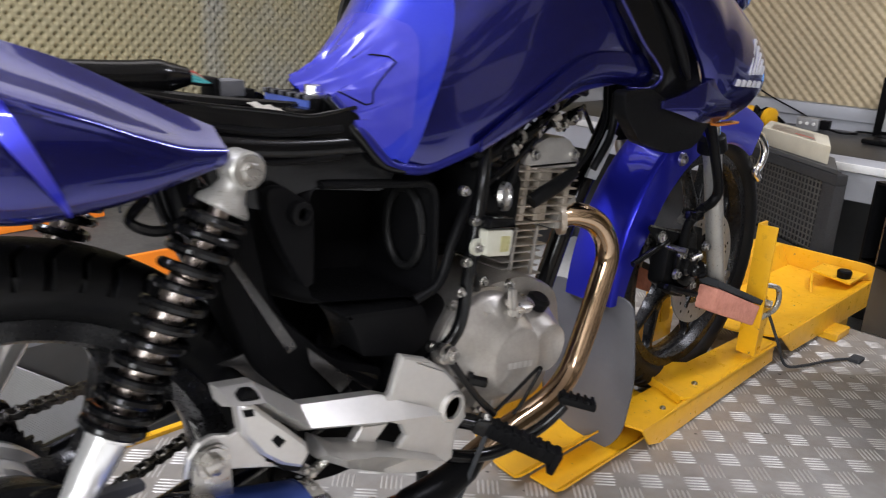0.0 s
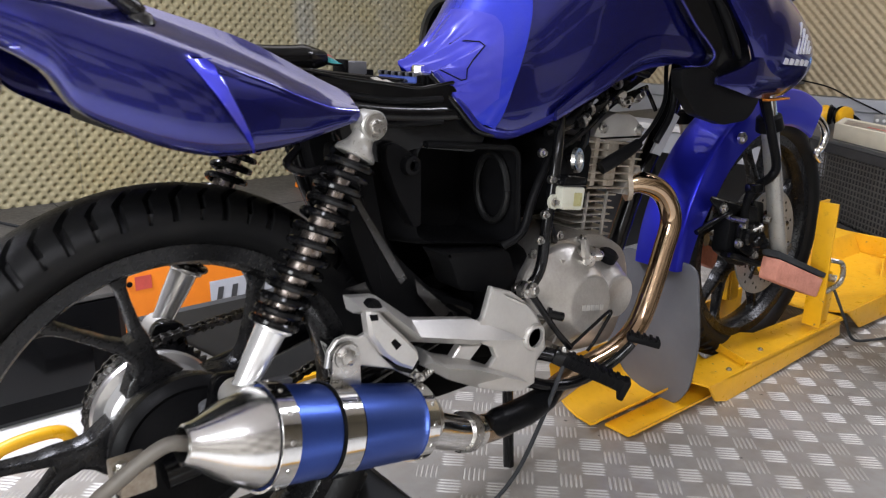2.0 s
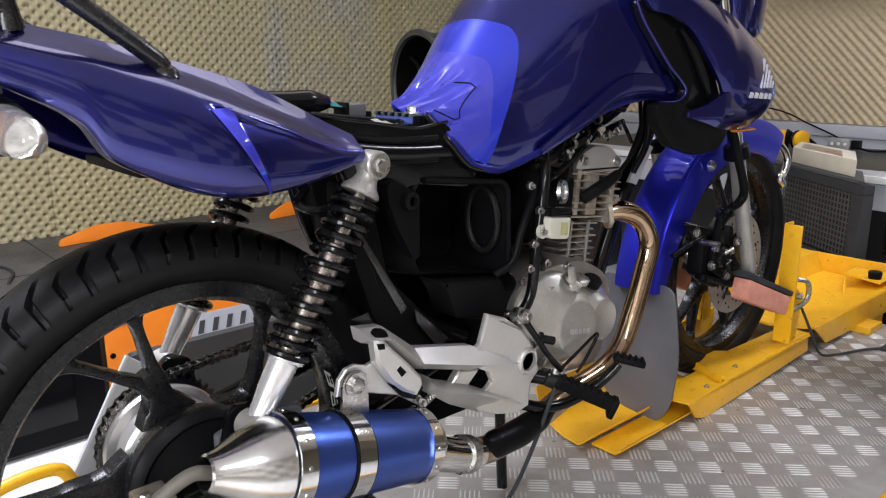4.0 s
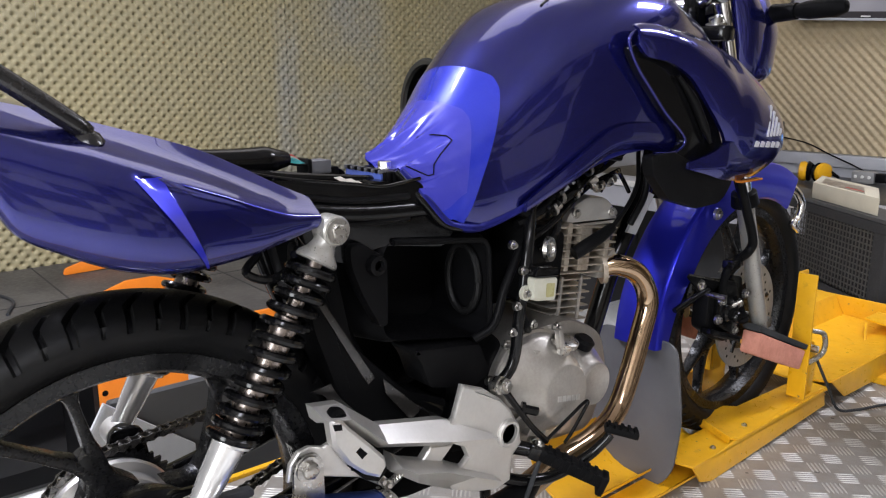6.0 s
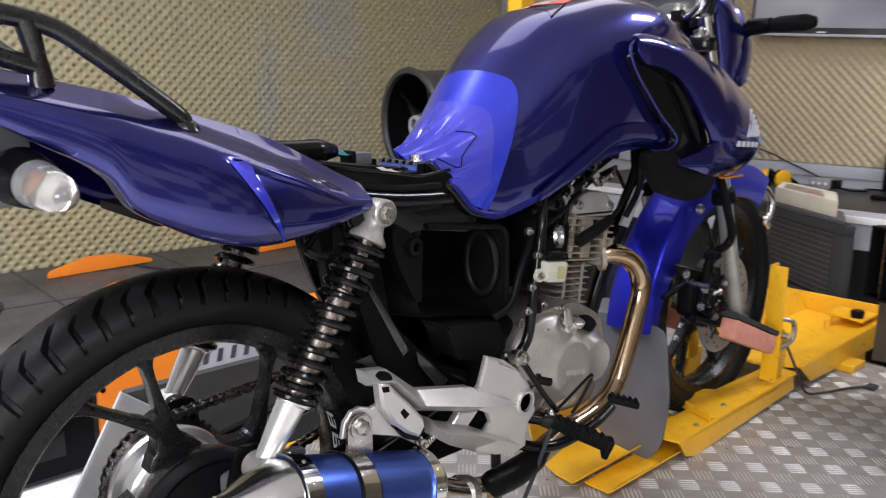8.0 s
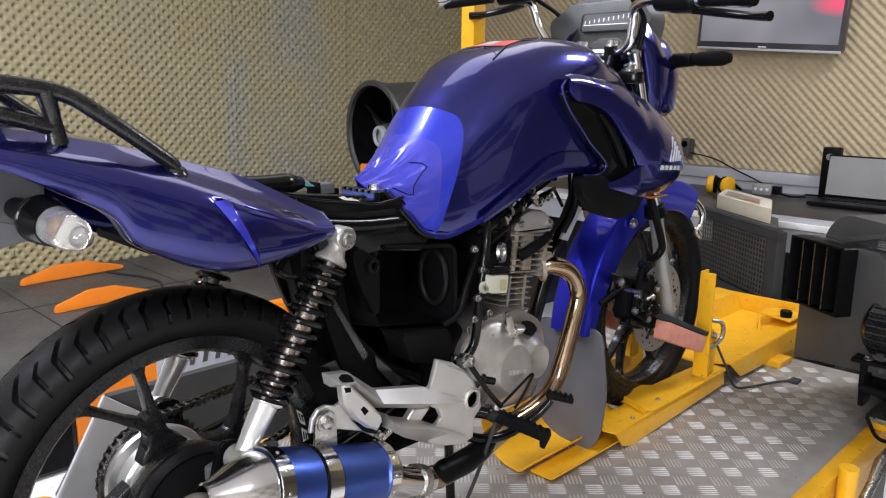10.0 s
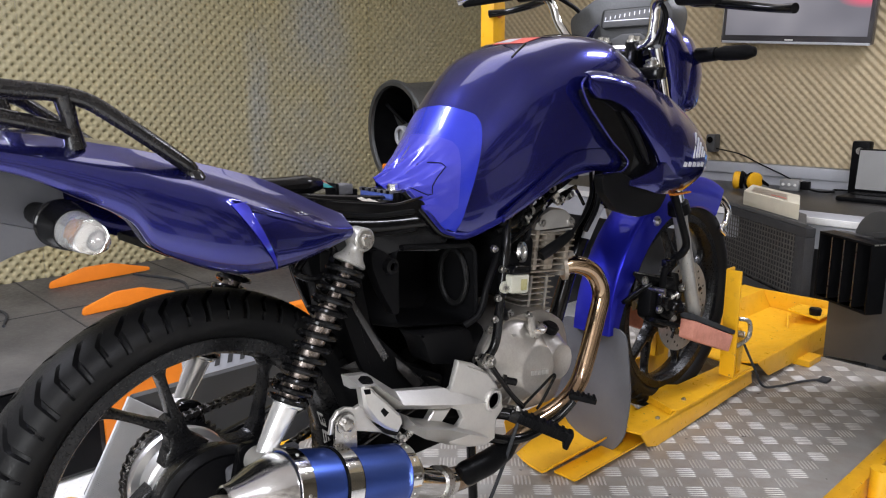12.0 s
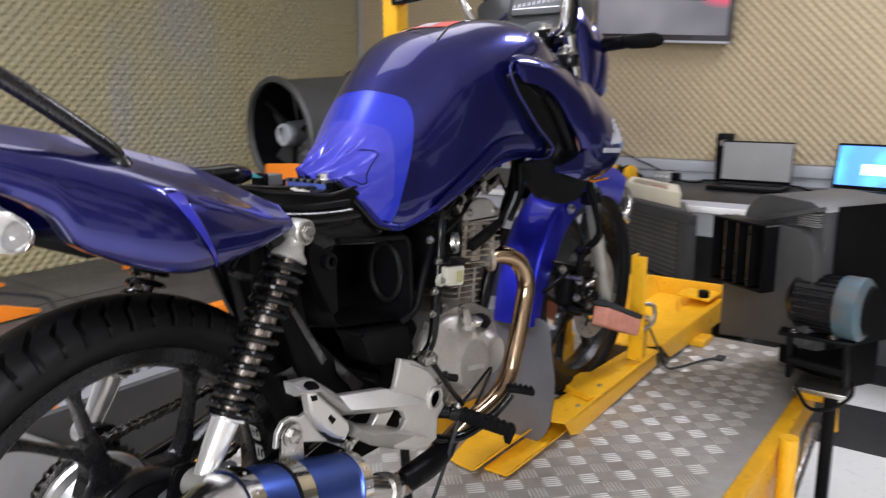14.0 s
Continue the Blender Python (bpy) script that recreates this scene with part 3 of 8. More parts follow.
def tread_bars(x0, x1, y0, y1, cell=0.0575):
    """Raised bars of the five-bar pattern: groups of five on a square lattice, set diagonally, alternating in direction."""
    v, f = [], []
    hole = lambda x, y: -0.21 < x < 0.21 and -0.4 < y < 0.4
    c45 = math.sqrt(0.5)
    for i in range(int((x1 - x0) / cell)):
        for j in range(int((y1 - y0) / cell)):
            cx, cy = x0 + (i + 0.5) * cell, y0 + (j + 0.5) * cell
            if hole(cx, cy):
                continue
            turn = 1 if (i + j) % 2 == 0 else -1
            for k in range(5):
                off, half = (k - 2) * 0.0083, 0.0225 - 0.001 * abs(k - 2)
                w, h, n = 0.0021, 0.0018, len(v)
                for a, b, c in ((-half, 0, 0), (-half * 0.7, -w, 0), (half * 0.7, -w, 0), (half, 0, 0), (half * 0.7, w, 0), (-half * 0.7, w, 0), (-half * 0.72, 0, h), (half * 0.72, 0, h)):
                    b += off
                    v.append((cx + c45 * (a - turn * b), cy + c45 * (turn * a + b), c))
                f += [(n + p, n + q, n + r) for p, q, r in ((0, 1, 6), (0, 6, 5), (3, 7, 2), (3, 4, 7))] + [(n + 1, n + 2, n + 7, n + 6), (n + 6, n + 7, n + 4, n + 5)]
    me = bpy.data.meshes.new("tread_bar")
    me.from_pydata(v, [], f)
    me.polygons.foreach_set("use_smooth", np.ones(len(f), bool))
    me.materials.append(TREAD_BAR)
    ob = new("tread_bar", me)
    ob.parent = deck
    ob.location = -Vector(deck.location)
    return tagged(ob, "raised bars of the tread plate", kind="stuff")


tread_bars(DX0 + 0.005, DX1 - 0.005, -0.75, DY1 - 0.01)


# ---- yellow wheel clamp ----
clamp = thing("wheel_clamp", (0.03, 1.5, 0), "yellow steel front wheel clamp bolted on the deck, worn edges", "wheel clamp")


def bent_plate(profile, y0, y1, t=0.005):
    """A folded sheet: a profile of (x, z) drawn out along y."""
    bm = blank()
    rows = []
    for y in (y0, y1):
        a = [bm.verts.new((x, y, z)) for x, z in profile]
        b = [bm.verts.new((x, y, z + t)) for x, z in profile]
        rows.append((a, b))
    (a0, b0), (a1, b1) = rows
    for k in range(len(profile) - 1):
        bm.faces.new((a0[k], a0[k + 1], a1[k + 1], a1[k]))
        bm.faces.new((b0[k], b0[k + 1], b1[k + 1], b1[k]))
        bm.faces.new((a0[k], a0[k + 1], b0[k + 1], b0[k]))
        bm.faces.new((a1[k], a1[k + 1], b1[k + 1], b1[k]))
    for k in (0, len(profile) - 1):
        bm.faces.new((a0[k], a1[k], b1[k], b0[k]))
    return bm


part("wheel_track", bent_plate([(-0.082, 0.088), (-0.078, 0.066), (-0.068, 0.045), (-0.052, 0.028), (-0.03, 0.015), (-0.005, 0.007), (0.03, 0.004), (0.042, 0.012), (0.06, 0.03)], 0.765, 1.2), YELLOW, clamp, "open end of the yellow wheel channel")
part("wheel_track", bent_plate([(0.045, 0.002), (0.1, 0.002), (0.115, 0.014)], 0.79, 1.2), YELLOW, clamp)
part("side_rail", slab([(1.0, 0.05), (1.2, 0.066), (1.55, 0.074), (1.565, 0.022), (1.07, 0.0), (1.03, 0.012)], 0.126, 0.132, 0.002), YELLOW, clamp)
part("side_rail_flange", slab([(0.05, 0.98), (0.132, 1.0), (0.132, 1.56), (0.05, 1.56)], 0.05, 0.055, 0.0015, "xy"), YELLOW, clamp)
part("cradle", slab([(-0.007, 1.196), (0.124, 1.144), (0.135, 1.16), (0.136, 1.57), (0.06, 1.57), (0.05, 1.3), (-0.01, 1.24)], 0.062, 0.068, 0.002, "xy"), YELLOW, clamp, "yellow folded cradle under the front tyre")
bm = slab([(0.0, 0.05), (0.139, 0.05), (0.139, 0.0705), (0.0, 0.0705)], -0.003, 0.003, 0.001, "xz")
bmesh.ops.transform(bm, matrix=Matrix.Translation((-0.007, 1.195, 0)) @ Matrix.Rotation(math.atan2(-0.052, 0.131), 4, "Z"), verts=bm.verts)
part("cradle_lip", bm, YELLOW, clamp)
part("side_rail", slab([(0.82, 0.055), (1.56, 0.075), (1.56, 0.0), (0.84, 0.0)], -0.135, -0.128, 0.002), YELLOW, clamp)
bm = bent_plate([(-0.2, 0.125), (-0.13, 0.12), (-0.1, 0.062), (0.02, 0.056), (0.06, 0.062), (0.135, 0.077)], 1.575, 2.2)
part("front_channel", bm, YELLOW, clamp, "wide yellow folded channel ahead of the wheel")
part("front_side_plate", slab([(1.575, 0.08), (2.2, 0.08), (2.2, 0.004), (1.66, 0.02)], 0.133, 0.138, 0.0015), YELLOW, clamp)
bm = slab([(0.0, 0.055), (0.1, 0.055), (0.1, 0.094), (0.085, 0.094)], -0.003, 0.003, 0.0015, "xz")
bmesh.ops.transform(bm, matrix=Matrix.Translation((0.05, 1.985, 0)) @ Matrix.Rotation(radians(112), 4, "Z"), verts=bm.verts)
part("front_gusset", bm, YELLOW, clamp)
part("gusset_plate", slab([(0.0, 2.1), (0.12, 2.06), (0.12, 2.2), (0.0, 2.2)], 0.094, 0.1, 0.0015, "xy"), YELLOW, clamp)
part("end_plate", box((-0.2, 2.201, 0.02), (0.14, 2.21, 0.125), 0.003), YELLOW, clamp)
part("front_foot", box((0.09, 1.86, 0.0), (0.175, 1.95, 0.02), 0.003), YELLOW, clamp)
part("end_foot", box((-0.15, 2.1, GROUND), (0.1, 2.19, 0.047), 0.004), YELLOW, clamp)
for s in (1, -1):
    x = 0.118 * s
    bm = blank()
    tall = 0.367 if s > 0 else 0.2
    add_box(bm, (x - 0.021, 1.43, 0.075), (x + 0.021, 1.437, tall), 0.0015)
    add_box(bm, (x - s * 0.021 - 0.003, 1.437, 0.075), (x - s * 0.021 + 0.003, 1.475, tall), 0.0015)
    part("post", bm, YELLOW, clamp, "upright yellow angle post")
    pad = slab(rounded([(1.235, 0.222), (1.39, 0.159), (1.405, 0.201), (1.242, 0.271)], 0.006), s * 0.16 - 0.0195, s * 0.16 + 0.0195, 0.003)
    band = slab([(1.238, 0.2745), (1.407, 0.2025), (1.412, 0.213), (1.24, 0.288)], s * 0.16 - 0.0205, s * 0.16 + 0.0205, 0.003)
    for v in list(pad.verts) + list(band.verts):
        v.co.x += s * (0.15 * (v.co.y - 1.39) - 0.0395)
    p = part("pad", pad, PAD_PINK, clamp, "worn pinkish foam pad")
    part("strap", band, STRAP, p, "black webbing strap")
    bm = tube([(x + 0.004, 1.47, 0.15), (x + 0.022, 1.5, 0.175), (x + 0.018, 1.505, 0.215), (x, 1.48, 0.225)], 0.006, 8)
    add_tube(bm, [(x - 0.02, 1.472, 0.185), (x + 0.02, 1.478, 0.185)], 0.009, 10)
    part("ratchet", bm, STEEL, clamp, "steel ratchet buckle")
    part("buckle_plate", slab(rounded([(1.478, 0.06), (1.50, 0.06), (1.515, 0.15), (1.49, 0.2), (1.478, 0.16)], 0.006), x - 0.002, x + 0.004, 0.001), YELLOW, clamp)
part("knob", lathe([(0, 0), (0, 0.018), (0.018, 0.02), (0.022, 0.017), (0.022, 0)], (0.09, 2.1, 0.1), (0, 0, 1), 12), BLACK_PLASTIC, clamp, "black hand knob")
for y in (1.1, 1.22, 1.5, 1.7, 1.85):
    part("bolt", bolt((0.112 if y < 1.55 else 0.06, y, (0.056 if y < 1.13 else 0.069) if y < 1.55 else 0.063), (0, 0, 1), 0.004, 0.003), STEEL, clamp)

cable = thing("loose_strap", (0.2, 1.65, 0), "loose black strap tail lying on the deck", "strap")
part("strap_tail", tube([(0.13, 1.5, 0.15), (0.15, 1.53, 0.08), (0.16, 1.57, 0.02), (0.18, 1.63, 0.008), (0.21, 1.72, 0.006), (0.25, 1.79, 0.005)], 0.0034, 8), STRAP, cable)
part("strap_end", box((0.235, 1.76, 0.001), (0.262, 1.8, 0.01), 0.003), STRAP, cable)

# ---- machine platform beside the deck ----
mach = thing("chassis_platform", (-2.2, 0.4, GROUND), "low black machine platform with scuffed rubber top and orange brackets", "machine platform")
part("platform_body", box((-2.94, -1.6, GROUND), (-1.52, 2.3, -0.075), 0.004), DARK_PANEL, mach)
part("platform_top", box((-2.95, -1.62, -0.074), (-1.5, 2.32, -0.06), 0.004), DARK_TOP, mach, "scuffed dark rubber top")
for y in (-0.35, 0.48, 1.12, 1.8):
    part("top_seam", box((-2.94, y, -0.0605), (-1.51, y + 0.006, -0.0585)), MAT_BLACK, mach)
part("top_seam", box((-2.3, -1.6, -0.0604), (-2.294, 2.3, -0.0586)), MAT_BLACK, mach)
part("side_panel", box((-1.512, 0.356, -0.36), (-1.494, 1.13, -0.0), 0.003), ORANGE, mach, "orange side panel")
part("panel_sticker", box((-1.494, 0.395, -0.068), (-1.492, 0.446, -0.024), 0), RED, mach, "red square sticker")
for y, z in ((0.378, -0.045), (0.372, -0.16), (0.378, -0.33)):
    part("panel_screw", bolt((-1.494, y, z), (1, 0, 0), 0.006, 0.003), BLACK_GLOSS, mach)
part("sign_plate", box((-1.494, 0.633, -0.3), (-1.491, 1.12, -0.087), 0.001), GREY_PANEL, mach, "pale sign plate with bold dark lettering")
for k in range(8):
    y = 0.652 + 0.051 * k
    part("letter_bar", slab([(y, -0.157), (y + 0.019, -0.157), (y + 0.029, -0.111), (y + 0.01, -0.111)], -1.4915, -1.4895), DARK_PANEL, mach)
part("recess_frame", box((-1.52, -0.35, -0.4), (-1.5, 0.34, -0.08), 0.003), BLACK_PLASTIC, mach)
part("recess_panel", box((-1.502, -0.2, -0.34), (-1.494, 0.25, -0.15), 0.003), BLACK_GLOSS, mach)


def fin_bracket(x, y, z, length, h):
    out = [(y, z), (y + length, z + 0.012), (y + length, z + 0.028), (y + 0.62 * length, z + h), (y + 0.35 * length, z + h), (y + 0.02 * length, z + 0.03)]
    part("bracket", slab(rounded(out, 0.012), x - 0.008, x + 0.008, 0.003), ORANGE, mach, "orange steel bracket")


fin_bracket(-2.7, 0.56, -0.06, 0.47, 0.075)
fin_bracket(-2.15, 0.52, -0.06, 0.4, 0.075)
fin_bracket(-2.6, 1.55, -0.06, 0.3, 0.08)
part("edge_beam", box((-1.56, 1.12, -0.062), (-1.5, 1.75, 0.0), 0.004), ORANGE, mach, "orange edge beam")
for y in (0.2, 0.95):
    part("cable", tube([(-2.7, y, -0.055), (-2.4, y + 0.1, -0.053), (-2.2, y + 0.05, -0.055)], 0.006, 8), STRAP, mach)

guard = thing("roller_cover", (-0.78, 0.6, GROUND), "roller drive cover with a ribbed silver end and dark lid", "machine cover")
GORE = [(0.172, 0.122), (0.36, -0.03), (0.36, -0.2), (0.36, -0.41), (-0.13, -0.41)]
part("end_cover", slab(GORE, -0.752, -0.742, 0.002), WEAVE, guard, "ribbed silver end cover")


def clip_chord(poly, c, d):
    """The stretch of the line y cos + z sin = c (normal d) that lies in a convex outline."""
    n, along = (math.cos(d), math.sin(d)), (-math.sin(d), math.cos(d))
    hits = []
    for (ya, za), (yb, zb) in zip(poly, poly[1:] + poly[:1]):
        a, b = ya * n[0] + za * n[1] - c, yb * n[0] + zb * n[1] - c
        if a * b < 0:
            u = a / (a - b)
            hits.append((ya + (yb - ya) * u) * along[0] + (za + (zb - za) * u) * along[1])
    return n, along, sorted(hits)


bm = blank()
for k in range(175):
    c = -0.36 + 0.004 * k
    n, along, hits = clip_chord(GORE, c, radians(42))
    if len(hits) == 2 and hits[1] - hits[0] > 0.012:
        a, b = hits[0] + 0.004, hits[1] - 0.004
        q = [(n[0] * (c + w) + along[0] * h, n[1] * (c + w) + along[1] * h) for h, w in ((a, -0.0011), (b, -0.0011), (b, 0.0011), (a, 0.0011))]
        add_slab(bm, q, -0.7425, -0.7405)
part("rib", bm, WEAVE, guard)
part("cover_body", slab([(-0.754, -0.415), (-0.754, 0.112), (-0.76, 0.119), (-0.775, 0.114), (-1.22, -0.33), (-1.22, -0.415)], 0.186, 1.5, 0.004, "xz"), DARK_PANEL, guard, "dark grey cover body with a sloping back")
# ---- ducted fan on the platform ----
fan = thing("drum_fan", (-1.85, 2.05, -0.06), "black drum fan with grey hub standing on the platform", "fan")
FC, FA = Vector((-1.866, 1.962, 0.603)), Vector((0.16, 1, 0.07)).normalized()
def grown(prof):
    return [(a * 1.1, b * 0.985) for a, b in prof]


drum = lathe(grown([(0, 0.252), (-0.01, 0.26), (-0.006, 0.27), (0.03, 0.266), (0.05, 0.256), (0.42, 0.25), (0.44, 0.272), (0.46, 0.272), (0.46, 0.247), (0.03, 0.247)]), FC, FA, 64, closed=True)
drum = part("drum", drum, DARK_SHEET, fan, "dull dark grey sheet drum")
part("drum_lining", lathe(grown([(0.004, 0.2465), (0.004, 0.241), (0.45, 0.241), (0.45, 0.2465)]), FC, FA, 64, closed=True), BLACK_DULL, drum, "black inner lining")
part("mouth_ring", lathe(grown([(-0.012, 0.25), (-0.014, 0.27), (-0.004, 0.278), (0.008, 0.274), (0.006, 0.268), (-0.0105, 0.262)]), FC, FA, 64, closed=True), DARK_SHEET, drum, "dark rim of the mouth")
part("rear_ring", lathe(grown([(0.462, 0.25), (0.462, 0.285), (0.48, 0.285), (0.48, 0.25)]), FC, FA, 64, closed=True), BLACK_DULL, drum)
part("rear_guard", lathe(grown([(0.455, 0), (0.455, 0.24), (0.459, 0.24), (0.459, 0)]), FC, FA, 48), MAT_BLACK, drum)
fan_hub = part("hub", lathe(grown([(0.035, 0), (0.035, 0.05), (0.045, 0.06), (0.2, 0.065), (0.2, 0)]), FC, FA, 32), DARK_PANEL, fan)
part("hub_cap", lathe(grown([(0.018, 0.034), (0.01, 0.038), (0.01, 0.05), (0.018, 0.054), (0.034, 0.052), (0.034, 0.0), (0.02, 0.0)]), FC, FA, 32), GREY_PANEL, fan_hub, "pale grey hub cap")
side = FA.orthogonal().normalized()
for k in range(6):
    r = Matrix.Rotation(2 * math.pi * k / 6, 3, FA) @ side
    t_ = r.cross(FA)
    bm = blank()
    a, b = FC + r * 0.055 + FA * 0.12, FC + r * 0.235 + FA * 0.13
    rows = []
    for q, w in ((a, 0.035), (b, 0.06)):
        rows.append([q - t_ * w - FA * 0.03, q + t_ * w + FA * 0.03, q + t_ * w + FA * 0.034, q - t_ * w - FA * 0.026])
    add_rings(bm, rows)
    part("blade", bm, DARK_PANEL, fan_hub)
for k in range(3):
    r = Matrix.Rotation(2 * math.pi * k / 3 + 0.4, 3, FA) @ side
    part("strut", tube([FC + FA * 0.09 + r * 0.05, FC + FA * 0.06 + r * 0.24], 0.009, 8), BLACK_PLASTIC, fan)
for s in (-1, 1):
    part("leg", tube([(-1.86 + 0.24 * s, 2.18, 0.5), (-1.86 + 0.27 * s, 2.2, 0.2), (-1.86 + 0.28 * s, 2.2, -0.058)], 0.016, 10), BLACK_PLASTIC, fan)
part("fan_base", box((-2.2, 1.77, -0.059), (-1.51, 2.28, -0.03), 0.006), BLACK_PLASTIC, fan)
part("base_bracket", box((-2.0, 2.02, -0.03), (-1.7, 2.12, 0.34), 0.01), ORANGE, fan, "orange support bracket")
part("front_bracket", slab(rounded([(-1.8, -0.03), (-1.56, -0.03), (-1.575, 0.5), (-1.785, 0.49)], 0.01), 1.796, 1.808, 0.003, "xz"), ORANGE, fan, "upright orange guard plate")

# ---- desk and what is on it ----
DZ = 0.315
desk = thing("desk", (-0.2, 3.2, GROUND), "long dark laminate desk with light grey fascia by the far wall", "desk")
FY = 2.76
part("desktop", box((-1.75, FY + 0.16, DZ - 0.03), (1.9, 3.68, DZ), 0.003), DESK_TOP, desk, "black laminate top")
part("front_strip", box((-1.75, FY + 0.003, DZ - 0.03), (1.9, FY + 0.158, DZ - 0.001), 0.002), GREY_PANEL, desk, "light grey front strip of the top")
part("fascia", box((-1.75, FY - 0.015, DZ - 0.028), (1.9, FY + 0.001, DZ - 0.001), 0.003), WHITE_PAINT, desk, "white front edge")
part("modesty_panel", box((-1.7, FY, DZ - 0.13), (1.85, FY + 0.02, DZ - 0.032)), GREY_PANEL, desk, "light grey apron")
part("back_panel", box((-1.7, 3.3, GROUND), (1.85, 3.32, DZ - 0.031)), DARK_PANEL, desk)
for x in (-1.7, 0.05, 1.8):
    part("leg_panel", box((x, 2.82, GROUND), (x + 0.04, 3.29, DZ - 0.031), 0.003), DARK_PANEL, desk)


def laptop(x, y, w, lid_deg, lit, turn, label):
    """An open laptop, its keyboard towards the room."""
    g = thing("laptop", (x, y, DZ), label, "laptop", "laptops on the desk")
    m = Matrix.Translation((x, y, DZ)) @ Matrix.Rotation(radians(turn), 4, "Z")
    d, h = w * 0.68, w * 0.6
    base = box((-w / 2, -d / 2, 0.002), (w / 2, d / 2, 0.022), 0.006, m)
    base_part = part("base", base, BLACK_PLASTIC if not lit else LAPTOP_GREY, g)
    hinge = m @ Matrix.Translation((0, d / 2, 0.022)) @ Matrix.Rotation(radians(lid_deg), 4, "X")
    lid = part("lid", box((-w / 2, -0.006, 0), (w / 2, 0.006, h), 0.004, hinge), BLACK_PLASTIC, g)
    if not lit:
        part("screen", box((-w / 2 + 0.006, -0.0085, 0.012), (w / 2 - 0.006, -0.0065, h - 0.008), 0, hinge), LAPTOP_GREY, lid, "matt grey dark screen")
    else:
        part("screen", box((-w / 2 + 0.012, -0.0085, 0.018), (w / 2 - 0.012, -0.0065, h - 0.012), 0, hinge), SCREEN_BLUE, lid, "lit blue screen")
        part("screen_window", box((-0.06, -0.0102, 0.07), (0.07, -0.0088, 0.12), 0, hinge), SCREEN_PALE, lid)
    keys = blank()
    for i in range(12):
        for j in range(5):
            kx, ky = -w * 0.42 + i * w * 0.072, -d * 0.05 + j * 0.019
            add_box(keys, (kx, ky, 0.0225), (kx + w * 0.06, ky + 0.015, 0.0255), 0, m)
    part("keyboard", keys, BLACK_DULL, base_part)
    return g


laptop(-0.13, 3.42, 0.345, -6, False, 0, "open black laptop with a dull grey screen on the desk")
laptop(0.385, 3.38, 0.36, -14, True, -8, "open laptop with a lit blue screen on the desk")

dock = thing("card_reader", (-0.3, 3.6, DZ), "small black upright device stand beside the laptop", "device stand")
part("stand_body", box((-0.345, 3.57, DZ), (-0.262, 3.63, DZ + 0.262), 0.012), BLACK_PLASTIC, dock)
part("socket", lathe([(0, 0), (0, 0.017), (0.006, 0.017), (0.006, 0)], (-0.305, 3.57, DZ + 0.215), (0, -1, 0), 16), STEEL, dock)
sensor = thing("wall_sensor", (-1.1, 3.66, 0.5), "small dark sensor box hung on the foam wall", "sensor")
part("sensor_body", box((-1.135, 3.62, 0.475), (-1.08, 3.69, 0.575), 0.012), DARK_PANEL, sensor)
part("sensor_window", lathe([(0, 0), (0, 0.016), (0.003, 0.018), (0.003, 0)], (-1.107, 3.618, 0.545), (0, -1, 0), 20), BLACK_GLOSS, sensor)

MX, MY = -0.765, 3.37
muffs = thing("ear_muffs", (MX, MY, DZ), "yellow and black ear muffs lying on the desk", "ear muffs")
for s in (-1, 1):
    part("ear_cup", lathe([(0, 0), (0, 0.04), (0.012, 0.047), (0.03, 0.044), (0.036, 0.03), (0.036, 0)], (MX + 0.03 * s, MY, DZ + 0.048), (s, -0.3, 0), 24), YELLOW, muffs, "yellow ear cup")
    part("ear_cushion", lathe([(-0.014, 0.02), (-0.018, 0.038), (-0.008, 0.046), (0.0, 0.042)], (MX + 0.03 * s, MY, DZ + 0.048), (s, -0.3, 0), 24), BLACK_PLASTIC, muffs, "black cushion ring")
part("headband", tube([(MX - 0.03, MY + 0.01, DZ + 0.09), (MX - 0.01, MY + 0.06, DZ + 0.06), (MX + 0.05, MY + 0.1, DZ + 0.03), (MX + 0.09, MY + 0.05, DZ + 0.03), (MX + 0.05, MY + 0.01, DZ + 0.07)], 0.007, 8), BLACK_PLASTIC, muffs)
adapter = thing("power_adapter", (-0.59, 3.53, DZ), "pale cased power adapter lying on the desk", "adapter")
part("adapter_body", box((-0.65, 3.5, DZ), (-0.55, 3.56, DZ + 0.055), 0.008), LAPTOP_GREY, adapter)
for s in (-1, 0, 1):
    part("adapter_light", lathe([(0, 0), (0, 0.008), (0.003, 0.006), (0.003, 0)], (-0.6 + 0.03 * s, 3.499, DZ + 0.03), (0, -1, 0), 12), WHITE_PAINT, adapter)
part("adapter_plug", box((-0.549, 3.51, DZ + 0.008), (-0.51, 3.55, DZ + 0.05), 0.004), BLACK_PLASTIC, adapter)
lead = thing("cable", (-0.35, 3.25, DZ), "tangled black power lead on the desk", "cable")
part("lead", tube([(-0.51, 3.53, DZ + 0.012), (-0.45, 3.5, DZ + 0.008), (-0.4, 3.55, DZ + 0.008), (-0.42, 3.63, DZ + 0.008), (-0.3, 3.655, DZ + 0.008), (-0.1, 3.65, DZ + 0.008), (0.06, 3.6, DZ + 0.008), (0.12, 3.5, DZ + 0.008), (0.19, 3.44, DZ + 0.008)], 0.005, 8), BLACK_PLASTIC, lead)
wall_lead = thing("wall_cable", (-1.0, 3.66, 0.36), "thin dark cable hanging along the wall channel", "cable")
part("lead", tube([(-1.06, 3.6, 0.5), (-0.95, 3.67, 0.47), (-0.83, 3.675, 0.42), (-0.7, 3.675, 0.37), (-0.6, 3.66, 0.325)], 0.004, 6), BLACK_PLASTIC, wall_lead)

